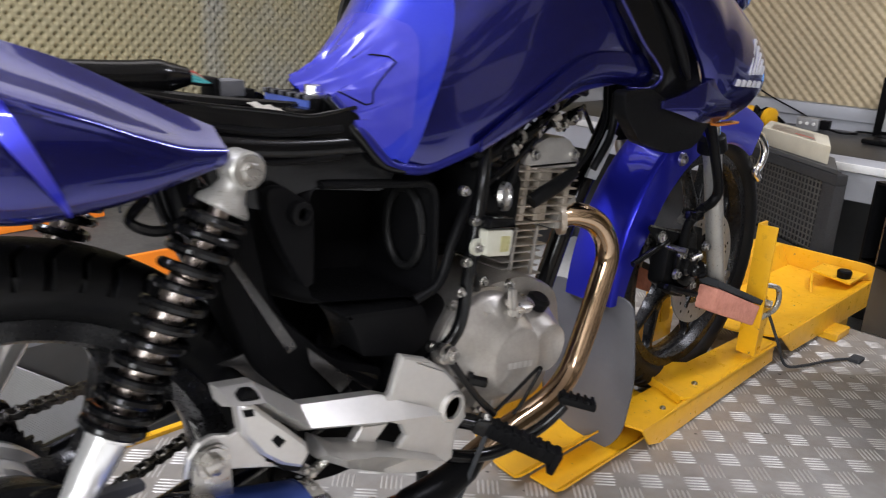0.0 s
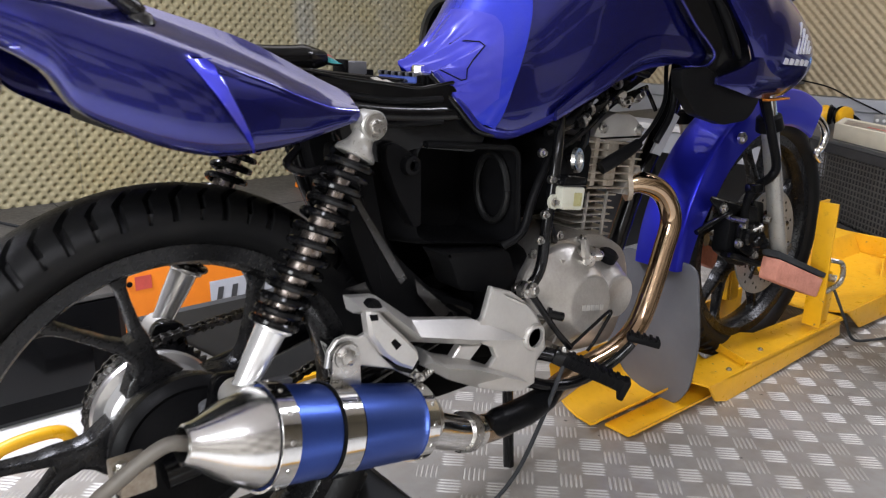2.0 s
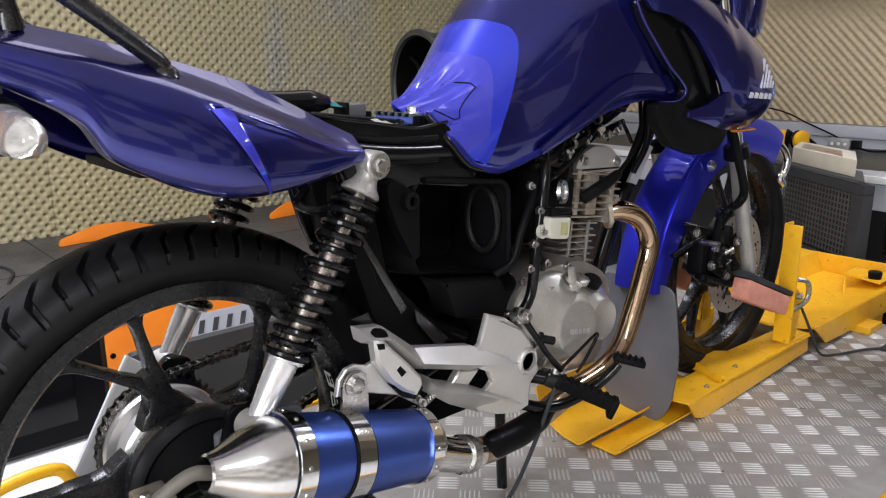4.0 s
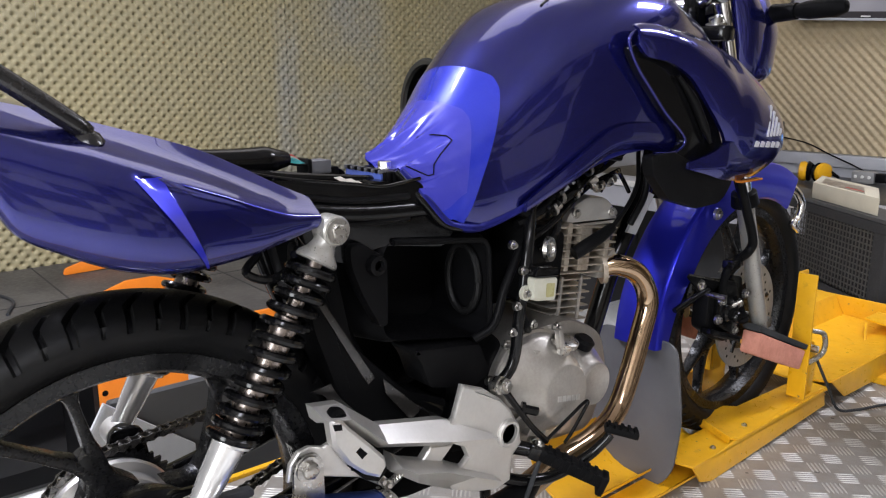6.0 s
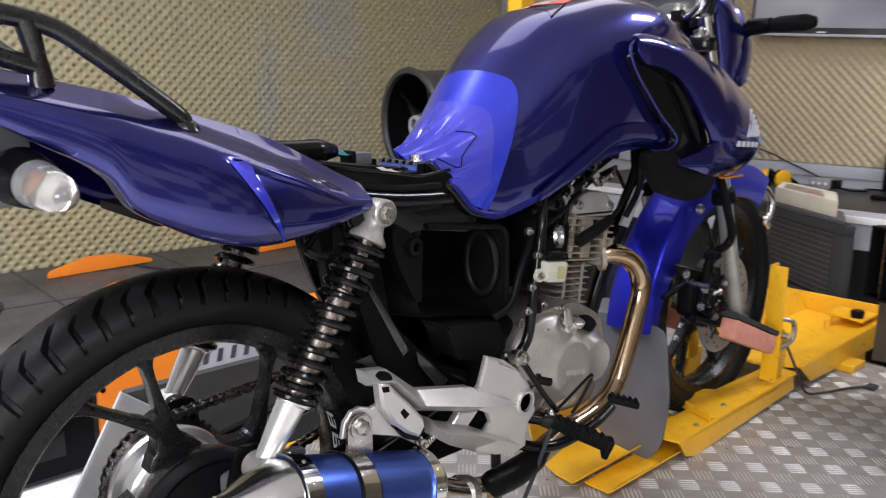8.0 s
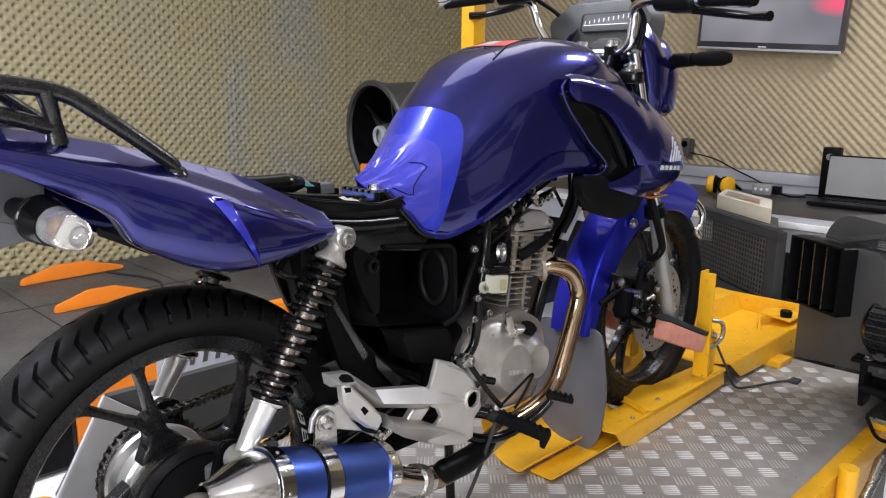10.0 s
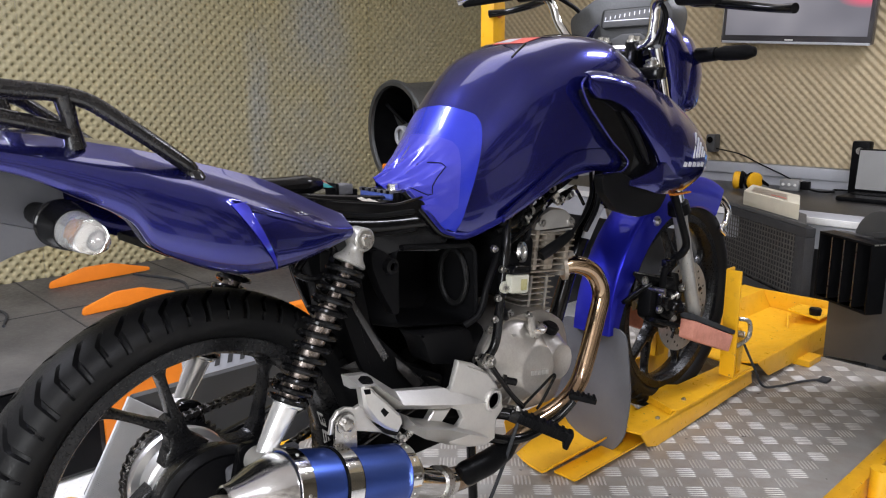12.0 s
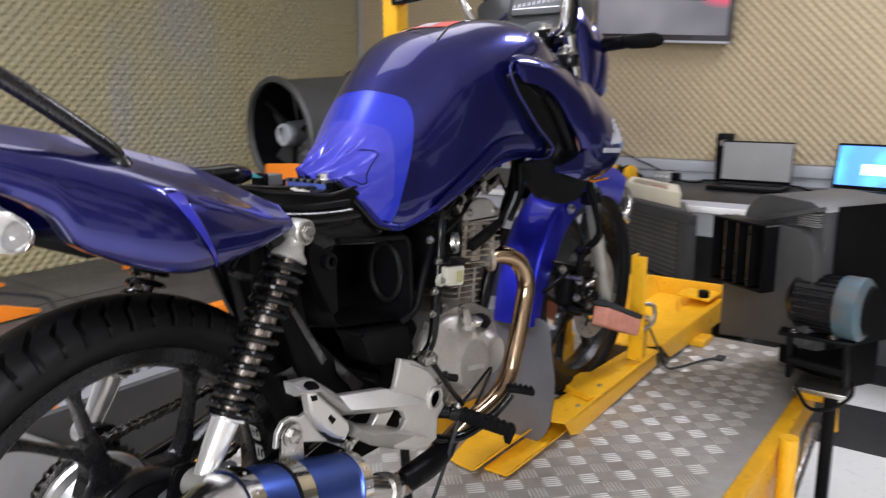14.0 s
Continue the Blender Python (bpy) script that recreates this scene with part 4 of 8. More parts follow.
# ---- television ----
tv = thing("television", (-0.7, 3.6, 1.3), "flat black television hung on the foam wall, its screen given a faint glow", "television")
TM = Matrix.Translation((-0.695, 3.6, 1.275)) @ Matrix.Rotation(radians(3.6), 4, "Y") @ Matrix.Rotation(radians(4), 4, "X")
tv_case = part("tv_case", box((-0.365, -0.012, -0.225), (0.39, 0.04, 0.225), 0.012, TM), GLASS_SCREEN, tv)
part("screen", box((-0.345, -0.0165, -0.185), (0.37, -0.0125, 0.205), 0.002, TM), SCREEN_TV, tv_case, "grey screen with a red patch, given a glow")
part("badge", box((-0.02, -0.0185, -0.209), (0.02, -0.0135, -0.203), 0, TM), WHITE_PAINT, tv_case)
part("side_trim", box((-0.366, -0.0165, -0.226), (-0.36, -0.005, 0.22), 0.001, TM), POLISHED, tv_case, "bright thin edge")
part("lower_trim", box((-0.36, -0.0175, -0.226), (0.386, -0.005, -0.214), 0.002, TM), GREY_PANEL, tv_case)
part("wall_mount", box((-0.1, 0.04, -0.1), (0.1, 0.115, 0.1), 0.005, TM), DARK_PANEL, tv)

# ---- black cabinet with wire front, and the case on it ----
CM = Matrix.Translation((-0.085, 2.42, 0)) @ Matrix.Rotation(radians(-36), 4, "Z")
cab = thing("mesh_cabinet", (-0.4, 2.6, GROUND), "black steel cabinet with a woven wire front", "cabinet")
part("cabinet_body", box((-0.82, 0.03, GROUND), (-0.045, 0.05, 0.325), 0.004, CM), MAT_BLACK, cab, "black core behind the wire")
bm = blank()
for lo, hi in (((-0.82, -0.02, 0.295), (0.03, 0.02, 0.33)), ((-0.82, -0.02, GROUND), (0.03, 0.02, 0.055)), ((-0.035, -0.02, 0.055), (0.03, 0.02, 0.295)), ((-0.82, -0.02, 0.055), (-0.78, 0.02, 0.295))):
    add_box(bm, lo, hi, 0.003, CM)
front_frame = part("front_frame", bm, MAT_BLACK, cab, "black steel front frame")
for k in range(38):
    x = -0.78 + k * 0.02
    if x < -0.036:
        part("upright_wire", box((x, -0.0115, 0.056), (x + 0.0045, -0.0085, 0.294), 0, CM), WIRE, front_frame)
for k in range(12):
    z = 0.062 + k * 0.02
    part("cross_wire", box((-0.779, -0.0075, z), (-0.036, -0.0045, z + 0.0045), 0, CM), WIRE, front_frame)
bm = slab([(-0.83, -0.02), (0.03, -0.02), (-0.19, 0.12), (-0.95, 0.12)], 0.331, 0.345, 0.003, "xy")
bmesh.ops.transform(bm, matrix=CM, verts=bm.verts)
part("cabinet_top", bm, DARK_PANEL, cab)
case = thing("instrument_case", (-0.4, 2.7, 0.345), "beige instrument case lying on the wire-front cabinet", "case")
foot_print = [(-0.46, 0.0), (-0.055, 0.0), (-0.29, 0.15), (-0.66, 0.15)]
bm = slab(foot_print, 0.3455, 0.405, 0.004, "xy")
bmesh.ops.transform(bm, matrix=CM, verts=bm.verts)
part("case_body", bm, BEIGE, case)
bm = slab([(-0.43, 0.015), (-0.16, 0.015), (-0.3, 0.1), (-0.55, 0.1)], 0.4055, 0.407, 0, "xy")
bmesh.ops.transform(bm, matrix=CM, verts=bm.verts)
part("front_label", bm, DIRTY_CAST, case, "faded printed label")
bm = slab([(-0.3, 0.03), (-0.19, 0.03), (-0.2, 0.036), (-0.31, 0.036)], 0.4073, 0.408, 0, "xy")
bmesh.ops.transform(bm, matrix=CM, verts=bm.verts)
part("red_line", bm, RED, case)
part("case_stand", box((-0.75, 0.052, GROUND), (-0.22, 0.11, 0.33), 0.004, CM), DARK_PANEL, case)

# ---- blower beside the deck ----
BM = Matrix.Translation((0.43, 1.806, 0)) @ Matrix.Rotation(radians(-31), 4, "Z")
blow = thing("blower", (0.43, 1.8, 0), "black sheet-metal centrifugal blower with a slotted outlet", "blower")
arc = [(0.02 + 0.095 * math.cos(radians(d)), 0.43 + 0.095 * math.sin(radians(d))) for d in range(180, 85, -10)]
bm = slab([(-0.09, 0.1), (-0.09, 0.43)] + arc[1:] + [(0.15, 0.522), (0.2, 0.5), (0.205, 0.14)], -0.13, 0.15, 0.004, "xz")
bmesh.ops.transform(bm, matrix=BM, verts=bm.verts)
part("housing", bm, DARK_PANEL, blow, "rounded black sheet-metal housing")
bm = slab([(-0.1, 0.1), (-0.1, 0.454), (0.15, 0.454), (0.185, 0.435), (0.205, 0.395), (0.21, 0.32), (0.2, 0.16)], -0.166, -0.131, 0.003, "xz")
bmesh.ops.transform(bm, matrix=BM, verts=bm.verts)
part("front_plate", bm, DARK_PANEL, blow, "black front plate")
bm = blank()
for lo, hi in (((-0.1, -0.215, 0.45), (0.09, -0.166, 0.456)), ((-0.1, -0.215, 0.275), (0.09, -0.166, 0.281)), ((-0.1, -0.215, 0.281), (-0.094, -0.166, 0.45)), ((0.084, -0.215, 0.281), (0.09, -0.166, 0.45))):
    add_box(bm, lo, hi, 0.001, BM)
part("outlet_frame", bm, BLACK_PLASTIC, blow)
part("outlet_back", box((-0.093, -0.172, 0.282), (0.083, -0.1665, 0.449), 0, BM), BLACK_DULL, blow)
for k in range(3):
    x = -0.052 + 0.044 * k
    vane = part("vane", box((x, -0.214, 0.282), (x + 0.0025, -0.173, 0.449), 0, BM), BLACK_DULL, blow, "black guide vane")
    part("vane_edge", box((x - 0.0003, -0.2155, 0.282), (x + 0.0026, -0.2142, 0.449), 0, BM), STEEL, vane, "bare bright edge")
part("edge_trim", box((0.0885, -0.21, 0.452), (0.091, -0.1, 0.4555), 0, BM), STEEL, blow)
part("foot", box((-0.06, 0.03, 0.002), (0.18, 0.14, 0.13), 0.005, BM), BLACK_DULL, blow, "black foot under the housing")
part("motor_plate", box((0.206, -0.1, 0.14), (0.214, 0.16, 0.515), 0.003, BM), BLACK_PLASTIC, blow, "upright black motor plate")
bm = slab([(0.03, 0.456), (0.2, 0.505), (0.2, 0.515), (0.02, 0.47)], -0.16, -0.132, 0.002, "xz")
bmesh.ops.transform(bm, matrix=BM, verts=bm.verts)
part("plate_brace", bm, DARK_PANEL, blow)
for k in range(6):
    part("cooling_rib", box((0.13, -0.15, 0.462 + 0.006 * k), (0.19, -0.131, 0.4645 + 0.006 * k), 0.0005, BM), LAPTOP_GREY, blow)

# ---- electric motor on a yellow stand ----
mot = thing("electric_motor", (0.56, 1.6, 0.05), "worn teal and black electric motor clamped on the yellow stand", "motor")
MC, MA = Vector((0.53, 1.605, 0.268)), Vector((0.985, -0.17, 0.0)).normalized()
motor_body = part("motor_body", lathe([(-0.062, 0), (-0.062, 0.045), (-0.05, 0.064), (-0.04, 0.072), (0.06, 0.072), (0.06, 0)], MC, MA, 40), BLACK_RIM, mot, "black finned motor body")
for k in range(26):
    a = 2 * math.pi * k / 26
    s_ = MA.orthogonal().normalized()
    r = Matrix.Rotation(a, 3, MA) @ s_
    part("cooling_fin", tube([MC - MA * 0.038 + r * 0.073, MC + MA * 0.058 + r * 0.073], 0.003, 6), BLACK_RIM, motor_body)
part("fan_cowl", lathe([(0.06, 0.0), (0.06, 0.078), (0.066, 0.08), (0.11, 0.08), (0.122, 0.066), (0.122, 0)], MC, MA, 40), MOTOR_TEAL, mot, "chipped teal fan cowl")
part("cowl_grille", lathe([(0.1225, 0), (0.1225, 0.062), (0.13, 0.058), (0.13, 0)], MC, MA, 32), BLACK_DULL, mot)
part("bracket", box((0.455, 1.54, 0.182), (0.63, 1.67, 0.192), 0.003), BLACK_PLASTIC, mot)
for x in (0.475, 0.605):
    part("bracket_leg", slab(rounded([(1.55, 0.182), (1.66, 0.182), (1.63, 0.06), (1.57, 0.06)], 0.01), x, x + 0.012, 0.002), BLACK_PLASTIC, mot)
part("mount_bar", tube([(0.48, 1.56, 0.115), (0.61, 1.55, 0.11)], 0.011, 10), BLACK_PLASTIC, mot)
for x in (0.49, 0.58):
    part("mount_bolt", bolt((x, 1.56, 0.192), (0, 0, 1), 0.008, 0.007), STEEL, mot)
part("supply_lead", tube([(0.51, 1.53, 0.055), (0.55, 1.5, 0.02), (0.6, 1.5, 0.03), (0.635, 1.54, 0.055), (0.63, 1.6, 0.07)], 0.005, 8), BLACK_PLASTIC, mot)

stand = thing("motor_stand", (0.55, 1.0, GROUND), "yellow steel edge rail and stand with chipped paint beside the deck", "stand")
part("edge_rail", box((0.497, -1.5, -0.06), (0.535, 1.68, 0.006), 0.004), YELLOW, stand, "yellow angle rail along the deck edge")
part("web_plate", slab([(0.6, -0.061), (1.62, -0.061), (1.5, -0.2), (0.7, -0.32)], 0.515, 0.523, 0.002), YELLOW, stand, "slanting yellow web plate")
part("upright", tube([(0.557, 1.26, 0.035), (0.557, 1.26, GROUND)], 0.021, 16), YELLOW, stand, "yellow tube upright")
part("top_collar", box((0.505, 1.58, 0.007), (0.6, 1.65, 0.034), 0.006), YELLOW, stand)
part("top_collar", tube([(0.53, 1.6, 0.03), (0.585, 1.59, 0.025), (0.59, 1.58, -0.06)], 0.02, 12, smooth=False), YELLOW, stand)
part("top_plate", box((0.5, 1.55, 0.036), (0.625, 1.66, 0.05), 0.003), STEEL, stand, "bare steel top plate")
part("post", box((0.575, 1.545, GROUND), (0.605, 1.575, 0.035), 0.003), BLACK_PLASTIC, stand, "black square post")
part("stay", tube([(0.57, 1.5, -0.02), (0.565, 1.3, -0.12)], 0.012, 10), STEEL, stand, "bare steel stay")

for y0, y1 in ((2.31, 2.72), (3.02, 3.28)):
    mat = thing("floor_mat", (1.4, (y0 + y1) / 2, GROUND), "black rubber floor mat lying across the white floor", "mat", "floor mats")
    part("mat", box((0.3, y0, GROUND), (2.5, y1, GROUND + 0.006), 0.002), MAT_BLACK, mat)

# ---- hanging pendant switch ----
pend = thing("pendant_switch", (-0.4, 1.055, 0.93), "yellow hanging pendant switch on a black cable", "switch")
part("switch_body", box((-0.425, 1.03, 0.925), (-0.375, 1.08, 1.06), 0.014), YELLOW, pend)
part("switch_neck", lathe([(0, 0), (0, 0.014), (0.03, 0.01), (0.03, 0)], (-0.4, 1.055, 1.06), (0, 0, 1), 16), YELLOW, pend)
part("button", lathe([(0, 0), (0, 0.009), (0.006, 0.008), (0.006, 0)], (-0.374, 1.05, 1.02), (1, -0.3, 0), 16), RED, pend)
part("cord", tube([(-0.4, 1.055, 1.09), (-0.4, 1.055, CEIL)], 0.004, 8), BLACK_PLASTIC, pend)


# ---- the motorcycle ----
bike = thing("motorcycle", (0, 0.65, 0), "metallic blue commuter motorcycle without seat or side covers, front wheel clamped", "motorcycle")
CR, CF = Vector((0, -0.006, 0.25)), Vector((0, 1.297, 0.291))
X = (1, 0, 0)


def tyre(c, radius, width, pitch, seed, bead_radius=0.243):
    """A road tyre with slanted shoulder grooves cut into its crown."""
    cols = 60
    bead = radius - bead_radius
    prof = []
    for k in range(cols + 1):
        s = -1 + 2 * k / cols
        a = s * radians(140)
        prof.append((width / 2 * math.sin(a), radius - bead * (1 - math.cos(a)) / (1 - math.cos(radians(140))), s))
    count, per = round(2 * math.pi * radius / pitch), 24
    n = count * per
    v, f = [], []
    for i in range(n):
        for x, r, s in prof:
            t_ = min(1.0, abs(s) / 0.62)
            th = 2 * math.pi * (i / n + (0.5 * min(t_, 0.42) / 0.42 + 0.1 * max(0.0, t_ - 0.42)) / count)
            at = (i + (per // 2 if s < 0 else 0)) % per
            cut = 0.008 if (at < 3 and 0.14 < t_ < 0.93) or (12 <= at < 14 and 0.26 < t_ < 0.72) or (at == 13 and 0.78 < t_ < 0.95) else 0.0
            rr = r - cut
            v.append((c.x + x, c.y + rr * math.cos(th), c.z + rr * math.sin(th)))
    m = cols + 1
    for i in range(n):
        j = (i + 1) % n
        for k in range(cols):
            f.append((i * m + k, j * m + k, j * m + k + 1, i * m + k + 1))
    me = bpy.data.meshes.new("tyre")
    me.from_pydata(v, [], f)
    me.polygons.foreach_set("use_smooth", np.ones(len(f), bool))
    bm = blank()
    bm.from_mesh(me)
    bpy.data.meshes.remove(me)
    return bm


def cast_wheel(name, c, half, label, r_in=0.213, turn=115, size=1.0):
    """A cast rim with five forked spokes and a hub; returns the rim."""
    prof = [(-half, 0.2455), (-half - 0.004, 0.243), (-half - 0.003, 0.224), (-half + 0.004, 0.219), (-0.014, r_in + 0.003), (-0.01, r_in), (0.01, r_in), (0.014, r_in + 0.003), (half - 0.004, 0.219), (half + 0.003, 0.224), (half + 0.004, 0.243), (half, 0.2455), (half - 0.006, 0.238), (-half + 0.006, 0.238)]
    grow = Matrix.Translation(c) @ Matrix.Diagonal((1, size, size, 1)) @ Matrix.Translation(-c)
    bm = lathe(prof, c, X, 120, closed=True)
    bmesh.ops.transform(bm, matrix=grow, verts=bm.verts)
    rim = part(name, bm, BLACK_RIM, bike, label)
    def pt(deg, r, x):
        a = radians(deg)
        return Vector((c.x + x, c.y + r * math.cos(a), c.z + r * math.sin(a)))
    for k in range(5):
        mid = turn + 72 * k
        bm = blank()
        for path in (((0.075, -10, 0.036), (0.088, -10, 0.027), (0.097, -10, 0.0195), (0.107, -10, 0.016), (0.12, -9.5, 0.0145), (0.132, -9, 0.0138), (0.138, -8.5, 0.01)),
                     ((0.115, -13, 0.009), (0.135, -12.6, 0.0085), (0.15, -12, 0.0066), (0.185, -12, 0.0056), (0.2, -12, 0.0066), (0.208, -12, 0.01), (0.2165, -12, 0.02)),
                     ((0.115, -6, 0.009), (0.134, -2.5, 0.0075), (0.15, 2.2, 0.006), (0.175, 7, 0.0052), (0.198, 10.5, 0.006), (0.207, 11.6, 0.009), (0.2165, 12.5, 0.018))):
            rs, ds, ws = zip(*path)
            mids, wides = [], []
            for q in range(25):
                r = rs[0] + (rs[-1] - rs[0]) * q / 24
                a = radians(mid + float(np.interp(r, rs, ds)))
                mids.append((r, Vector((c.x, c.y + r * math.cos(a), c.z + r * math.sin(a)))))
                wides.append(float(np.interp(r, rs, ws)))
            rings = []
            for q, (r, o) in enumerate(mids):
                d = (mids[min(q + 1, 24)][1] - mids[max(q - 1, 0)][1]).normalized()
                tan = Vector((0, -d.z, d.y))
                deep = 0.017 - 0.055 * (r - 0.075)
                wide = wides[q]
                rings.append([o + Vector((sx * deep * h_, 0, 0)) + tan * wide * k_ * sg for sg, row in ((1, ((1, 0.55, 1.0), (1, 0.86, 0.93), (1, 1.0, 0.75), (-1, 1.0, 0.75), (-1, 0.55, 1.0))), (-1, ((-1, 0.55, 1.0), (-1, 1.0, 0.75), (1, 1.0, 0.75), (1, 0.86, 0.93), (1, 0.55, 1.0)))) for sx, k_, h_ in row])
            add_rings(bm, rings)
        bmesh.ops.transform(bm, matrix=grow, verts=bm.verts)
        part("spoke", bm, BLACK_RIM, rim, sharp=40)
    return rim


rear = cast_wheel("rear_wheel", CR, 0.034, "satin black cast rear wheel with forked spokes")
part("tyre", tyre(CR, 0.308, 0.112, 0.062, 1), RUBBER, rear, "black road tyre with slanted grooves", sharp=32)
part("hub", lathe([(-0.008, 0), (-0.008, 0.062), (0.0, 0.07), (0.01, 0.08), (0.03, 0.087), (0.046, 0.089), (0.05, 0.084), (0.05, 0)], CR, X, 56), BLACK_RIM, rear, "black hub flange")
part("cush_drive", lathe([(-0.076, 0), (-0.076, 0.078), (-0.06, 0.082), (-0.054, 0.08), (-0.05, 0.07), (-0.03, 0.068), (-0.026, 0.063), (-0.004, 0.062), (-0.004, 0)], CR, X, 56), MACHINED, rear, "bright machined sprocket carrier", sharp=30)
part("brake_panel", lathe([(0.051, 0), (0.051, 0.092), (0.06, 0.093), (0.066, 0.087), (0.069, 0.082), (0.066, 0.077), (0.072, 0.05), (0.076, 0.03), (0.076, 0)], CR, X, 56), BLACK_PLASTIC, rear, "black drum brake panel")
bm = slab(rounded([(0.0, 0.315), (0.035, 0.325), (0.115, 0.318), (0.116, 0.308), (0.04, 0.305), (0.0, 0.292)], 0.005), 0.076, 0.088, 0.002)
part("brake_arm", bm, GREY_RUBBER, rear, "black brake lever arm")
part("axle_nut", bolt((0.082, 0, 0.25), X, 0.013, 0.016), STEEL, bike, "axle nut")
teeth = 43
out = []
for k in range(teeth * 2):
    r = 0.088 if k % 2 == 0 else 0.08
    a = 2 * math.pi * k / (teeth * 2)
    out.append((r * math.cos(a), 0.25 + r * math.sin(a)))
part("sprocket", slab(out, -0.083, -0.077), BLACK_RIM, rear, "dark steel rear sprocket")
for a0 in (3.0, 12.5):
    for a1, w, x0, x1 in ((0, 1.6, 0.015, 0.031), (5.4, 1.6, 0.015, 0.031), (0, 7, 0.0155, 0.0185), (0, 7, 0.0225, 0.0255), (1.6, 3, 0.029, 0.032)):
        bm = blank()
        bm.faces.new([bm.verts.new((x, CR.y + 0.2142 * math.cos(radians(a)), CR.z + 0.2142 * math.sin(radians(a)))) for a, x in ((a0 + a1, x0), (a0 + a1 + w, x0), (a0 + a1 + w, x1), (a0 + a1, x1))])
        part("rim_mark", bm, TYRE_PRINT, rear, "white marker bar inside the rim")

front = cast_wheel("front_wheel", CF, 0.026, "satin black cast front wheel with forked spokes", turn=88, size=0.94)
part("tyre", tyre(CF, 0.284, 0.086, 0.055, 2, 0.2285), RUBBER, front, "black front road tyre", sharp=60)
part("hub", lathe([(-0.05, 0), (-0.05, 0.035), (0.05, 0.035), (0.05, 0)], CF, X, 40), BLACK_RIM, front)
CD = Vector((0, 1.28, 0.29))
bm = blank()
prof = [(0.058, 0.076), (0.062, 0.076), (0.062, 0.116), (0.058, 0.116)]
add_lathe(bm, prof, CD, X, 90, closed=True)
part("brake_disc", bm, GALVANISED, front, "drilled steel brake disc")
bm = blank()
for k in range(36):
    a = 2 * math.pi * k / 36
    r = 0.085 + 0.009 * (k % 3)
    add_lathe(bm, [(0.0622, 0), (0.0622, 0.0035), (0.0626, 0)], CD + Vector((0, r * math.cos(a), r * math.sin(a))), X, 10)
part("disc_hole", bm, BLACK_DULL, front)
part("disc_carrier", lathe([(0.05, 0), (0.05, 0.055), (0.056, 0.058), (0.058, 0.04), (0.058, 0)], CD, X, 48), BLACK_RIM, front, "black disc carrier")
for k in range(5):
    a = radians(72 * k + 20)
    part("disc_arm", tube([CD + Vector((0.058, 0.05 * math.cos(a), 0.05 * math.sin(a))), CD + Vector((0.0595, 0.09 * math.cos(a), 0.09 * math.sin(a)))], 0.007, 8), BLACK_RIM, front)

# fenders and flap
bm = blank()
rows_o, rows_i = [], []
SECTION = [(-0.97, 0.075), (-0.98, 0.052), (-0.98, 0.03), (-0.95, 0.014), (-0.88, 0.006), (-0.76, 0.003), (-0.45, 0.0025), (0.0, 0.0), (0.45, 0.0025), (0.78, 0.001), (0.9, 0.001), (0.97, 0.004), (1.0, 0.012), (1.0, 0.04), (0.98, 0.075)]
for k in range(41):
    th = radians(62 + (177 - 62) * k / 40)
    R = 0.35 + 0.006 * math.sin(math.pi * k / 40)
    half = 0.06 + 0.002 * (k / 40)
    flank = 1.0 if k < 30 else 1.0 - 0.045 * (k - 30)
    ring_o, ring_i = [], []
    for across, drop in SECTION:
        for ring, t_ in ((ring_o, 0), (ring_i, 0.004)):
            r = R - drop * flank - t_
            ring.append(((half - t_) * across * (1.0 if across > 0 else 0.68), 1.3 + r * math.cos(th), 0.265 + r * math.sin(th)))
    rows_o.append(ring_o)
    rows_i.append(ring_i[::-1])
add_rings(bm, [a + b for a, b in zip(rows_o, rows_i)])
# brighter blue than the bodywork paints in the light on the crown
part("front_fender", bm, BLUE_GUARD_LIT, bike, "glossy blue front mudguard")
bm = blank()
out_f = rounded([(-0.09, 0.3), (0.095, 0.3), (0.117, 0.15), (0.106, 0.045), (0.078, 0.003), (0.03, -0.01), (-0.045, -0.008), (-0.09, 0.03), (-0.115, 0.15)], 0.03, 5)
add_slab(bm, out_f, -0.003, 0.003, 0.001, "xz")
FLAP = Matrix.Translation((0, 0.968, 0)) @ Matrix.Rotation(radians(-1), 4, "X")
bmesh.ops.transform(bm, matrix=FLAP, verts=bm.verts)
part("mud_flap", bm, GREY_RUBBER, bike, "plain grey rubber mud flap")

# fork
for s in (1, -1):
    leg = part("fork_leg", lathe([(-0.02, 0), (-0.02, 0.014), (-0.012, 0.0165), (0.05, 0.0178), (0.15, 0.017), (0.27, 0.0165), (0.3, 0.0175), (0.315, 0.0175), (0.318, 0.0165), (0.318, 0)], (0.095 * s, 1.281, 0.268), (0, -0.36, 0.933), 28), FORK_SILVER, bike, "grey painted fork lower leg")
    part("stanchion", tube([(0.095 * s, 1.18, 0.53), (0.095 * s, 1.03, 0.92)], 0.0155, 20), CHROME, leg, "chrome fork tube")
    part("dust_seal", lathe([(0.3, 0), (0.3, 0.027), (0.325, 0.024), (0.33, 0.0165), (0.33, 0)], (0.095 * s, 1.281, 0.268), (0, -0.36, 0.933), 24), BLACK_PLASTIC, leg)
clip = part("tyre_clip", tube([(0.03, 1.43, 0.552), (0.045, 1.475, 0.545), (0.05, 1.51, 0.51), (0.05, 1.5, 0.475), (0.052, 1.475, 0.465), (0.05, 1.5, 0.448)], [0.008, 0.009, 0.009, 0.008, 0.01, 0.009], 12), POLISHED, bike, "bright bent steel stay ahead of the mudguard")
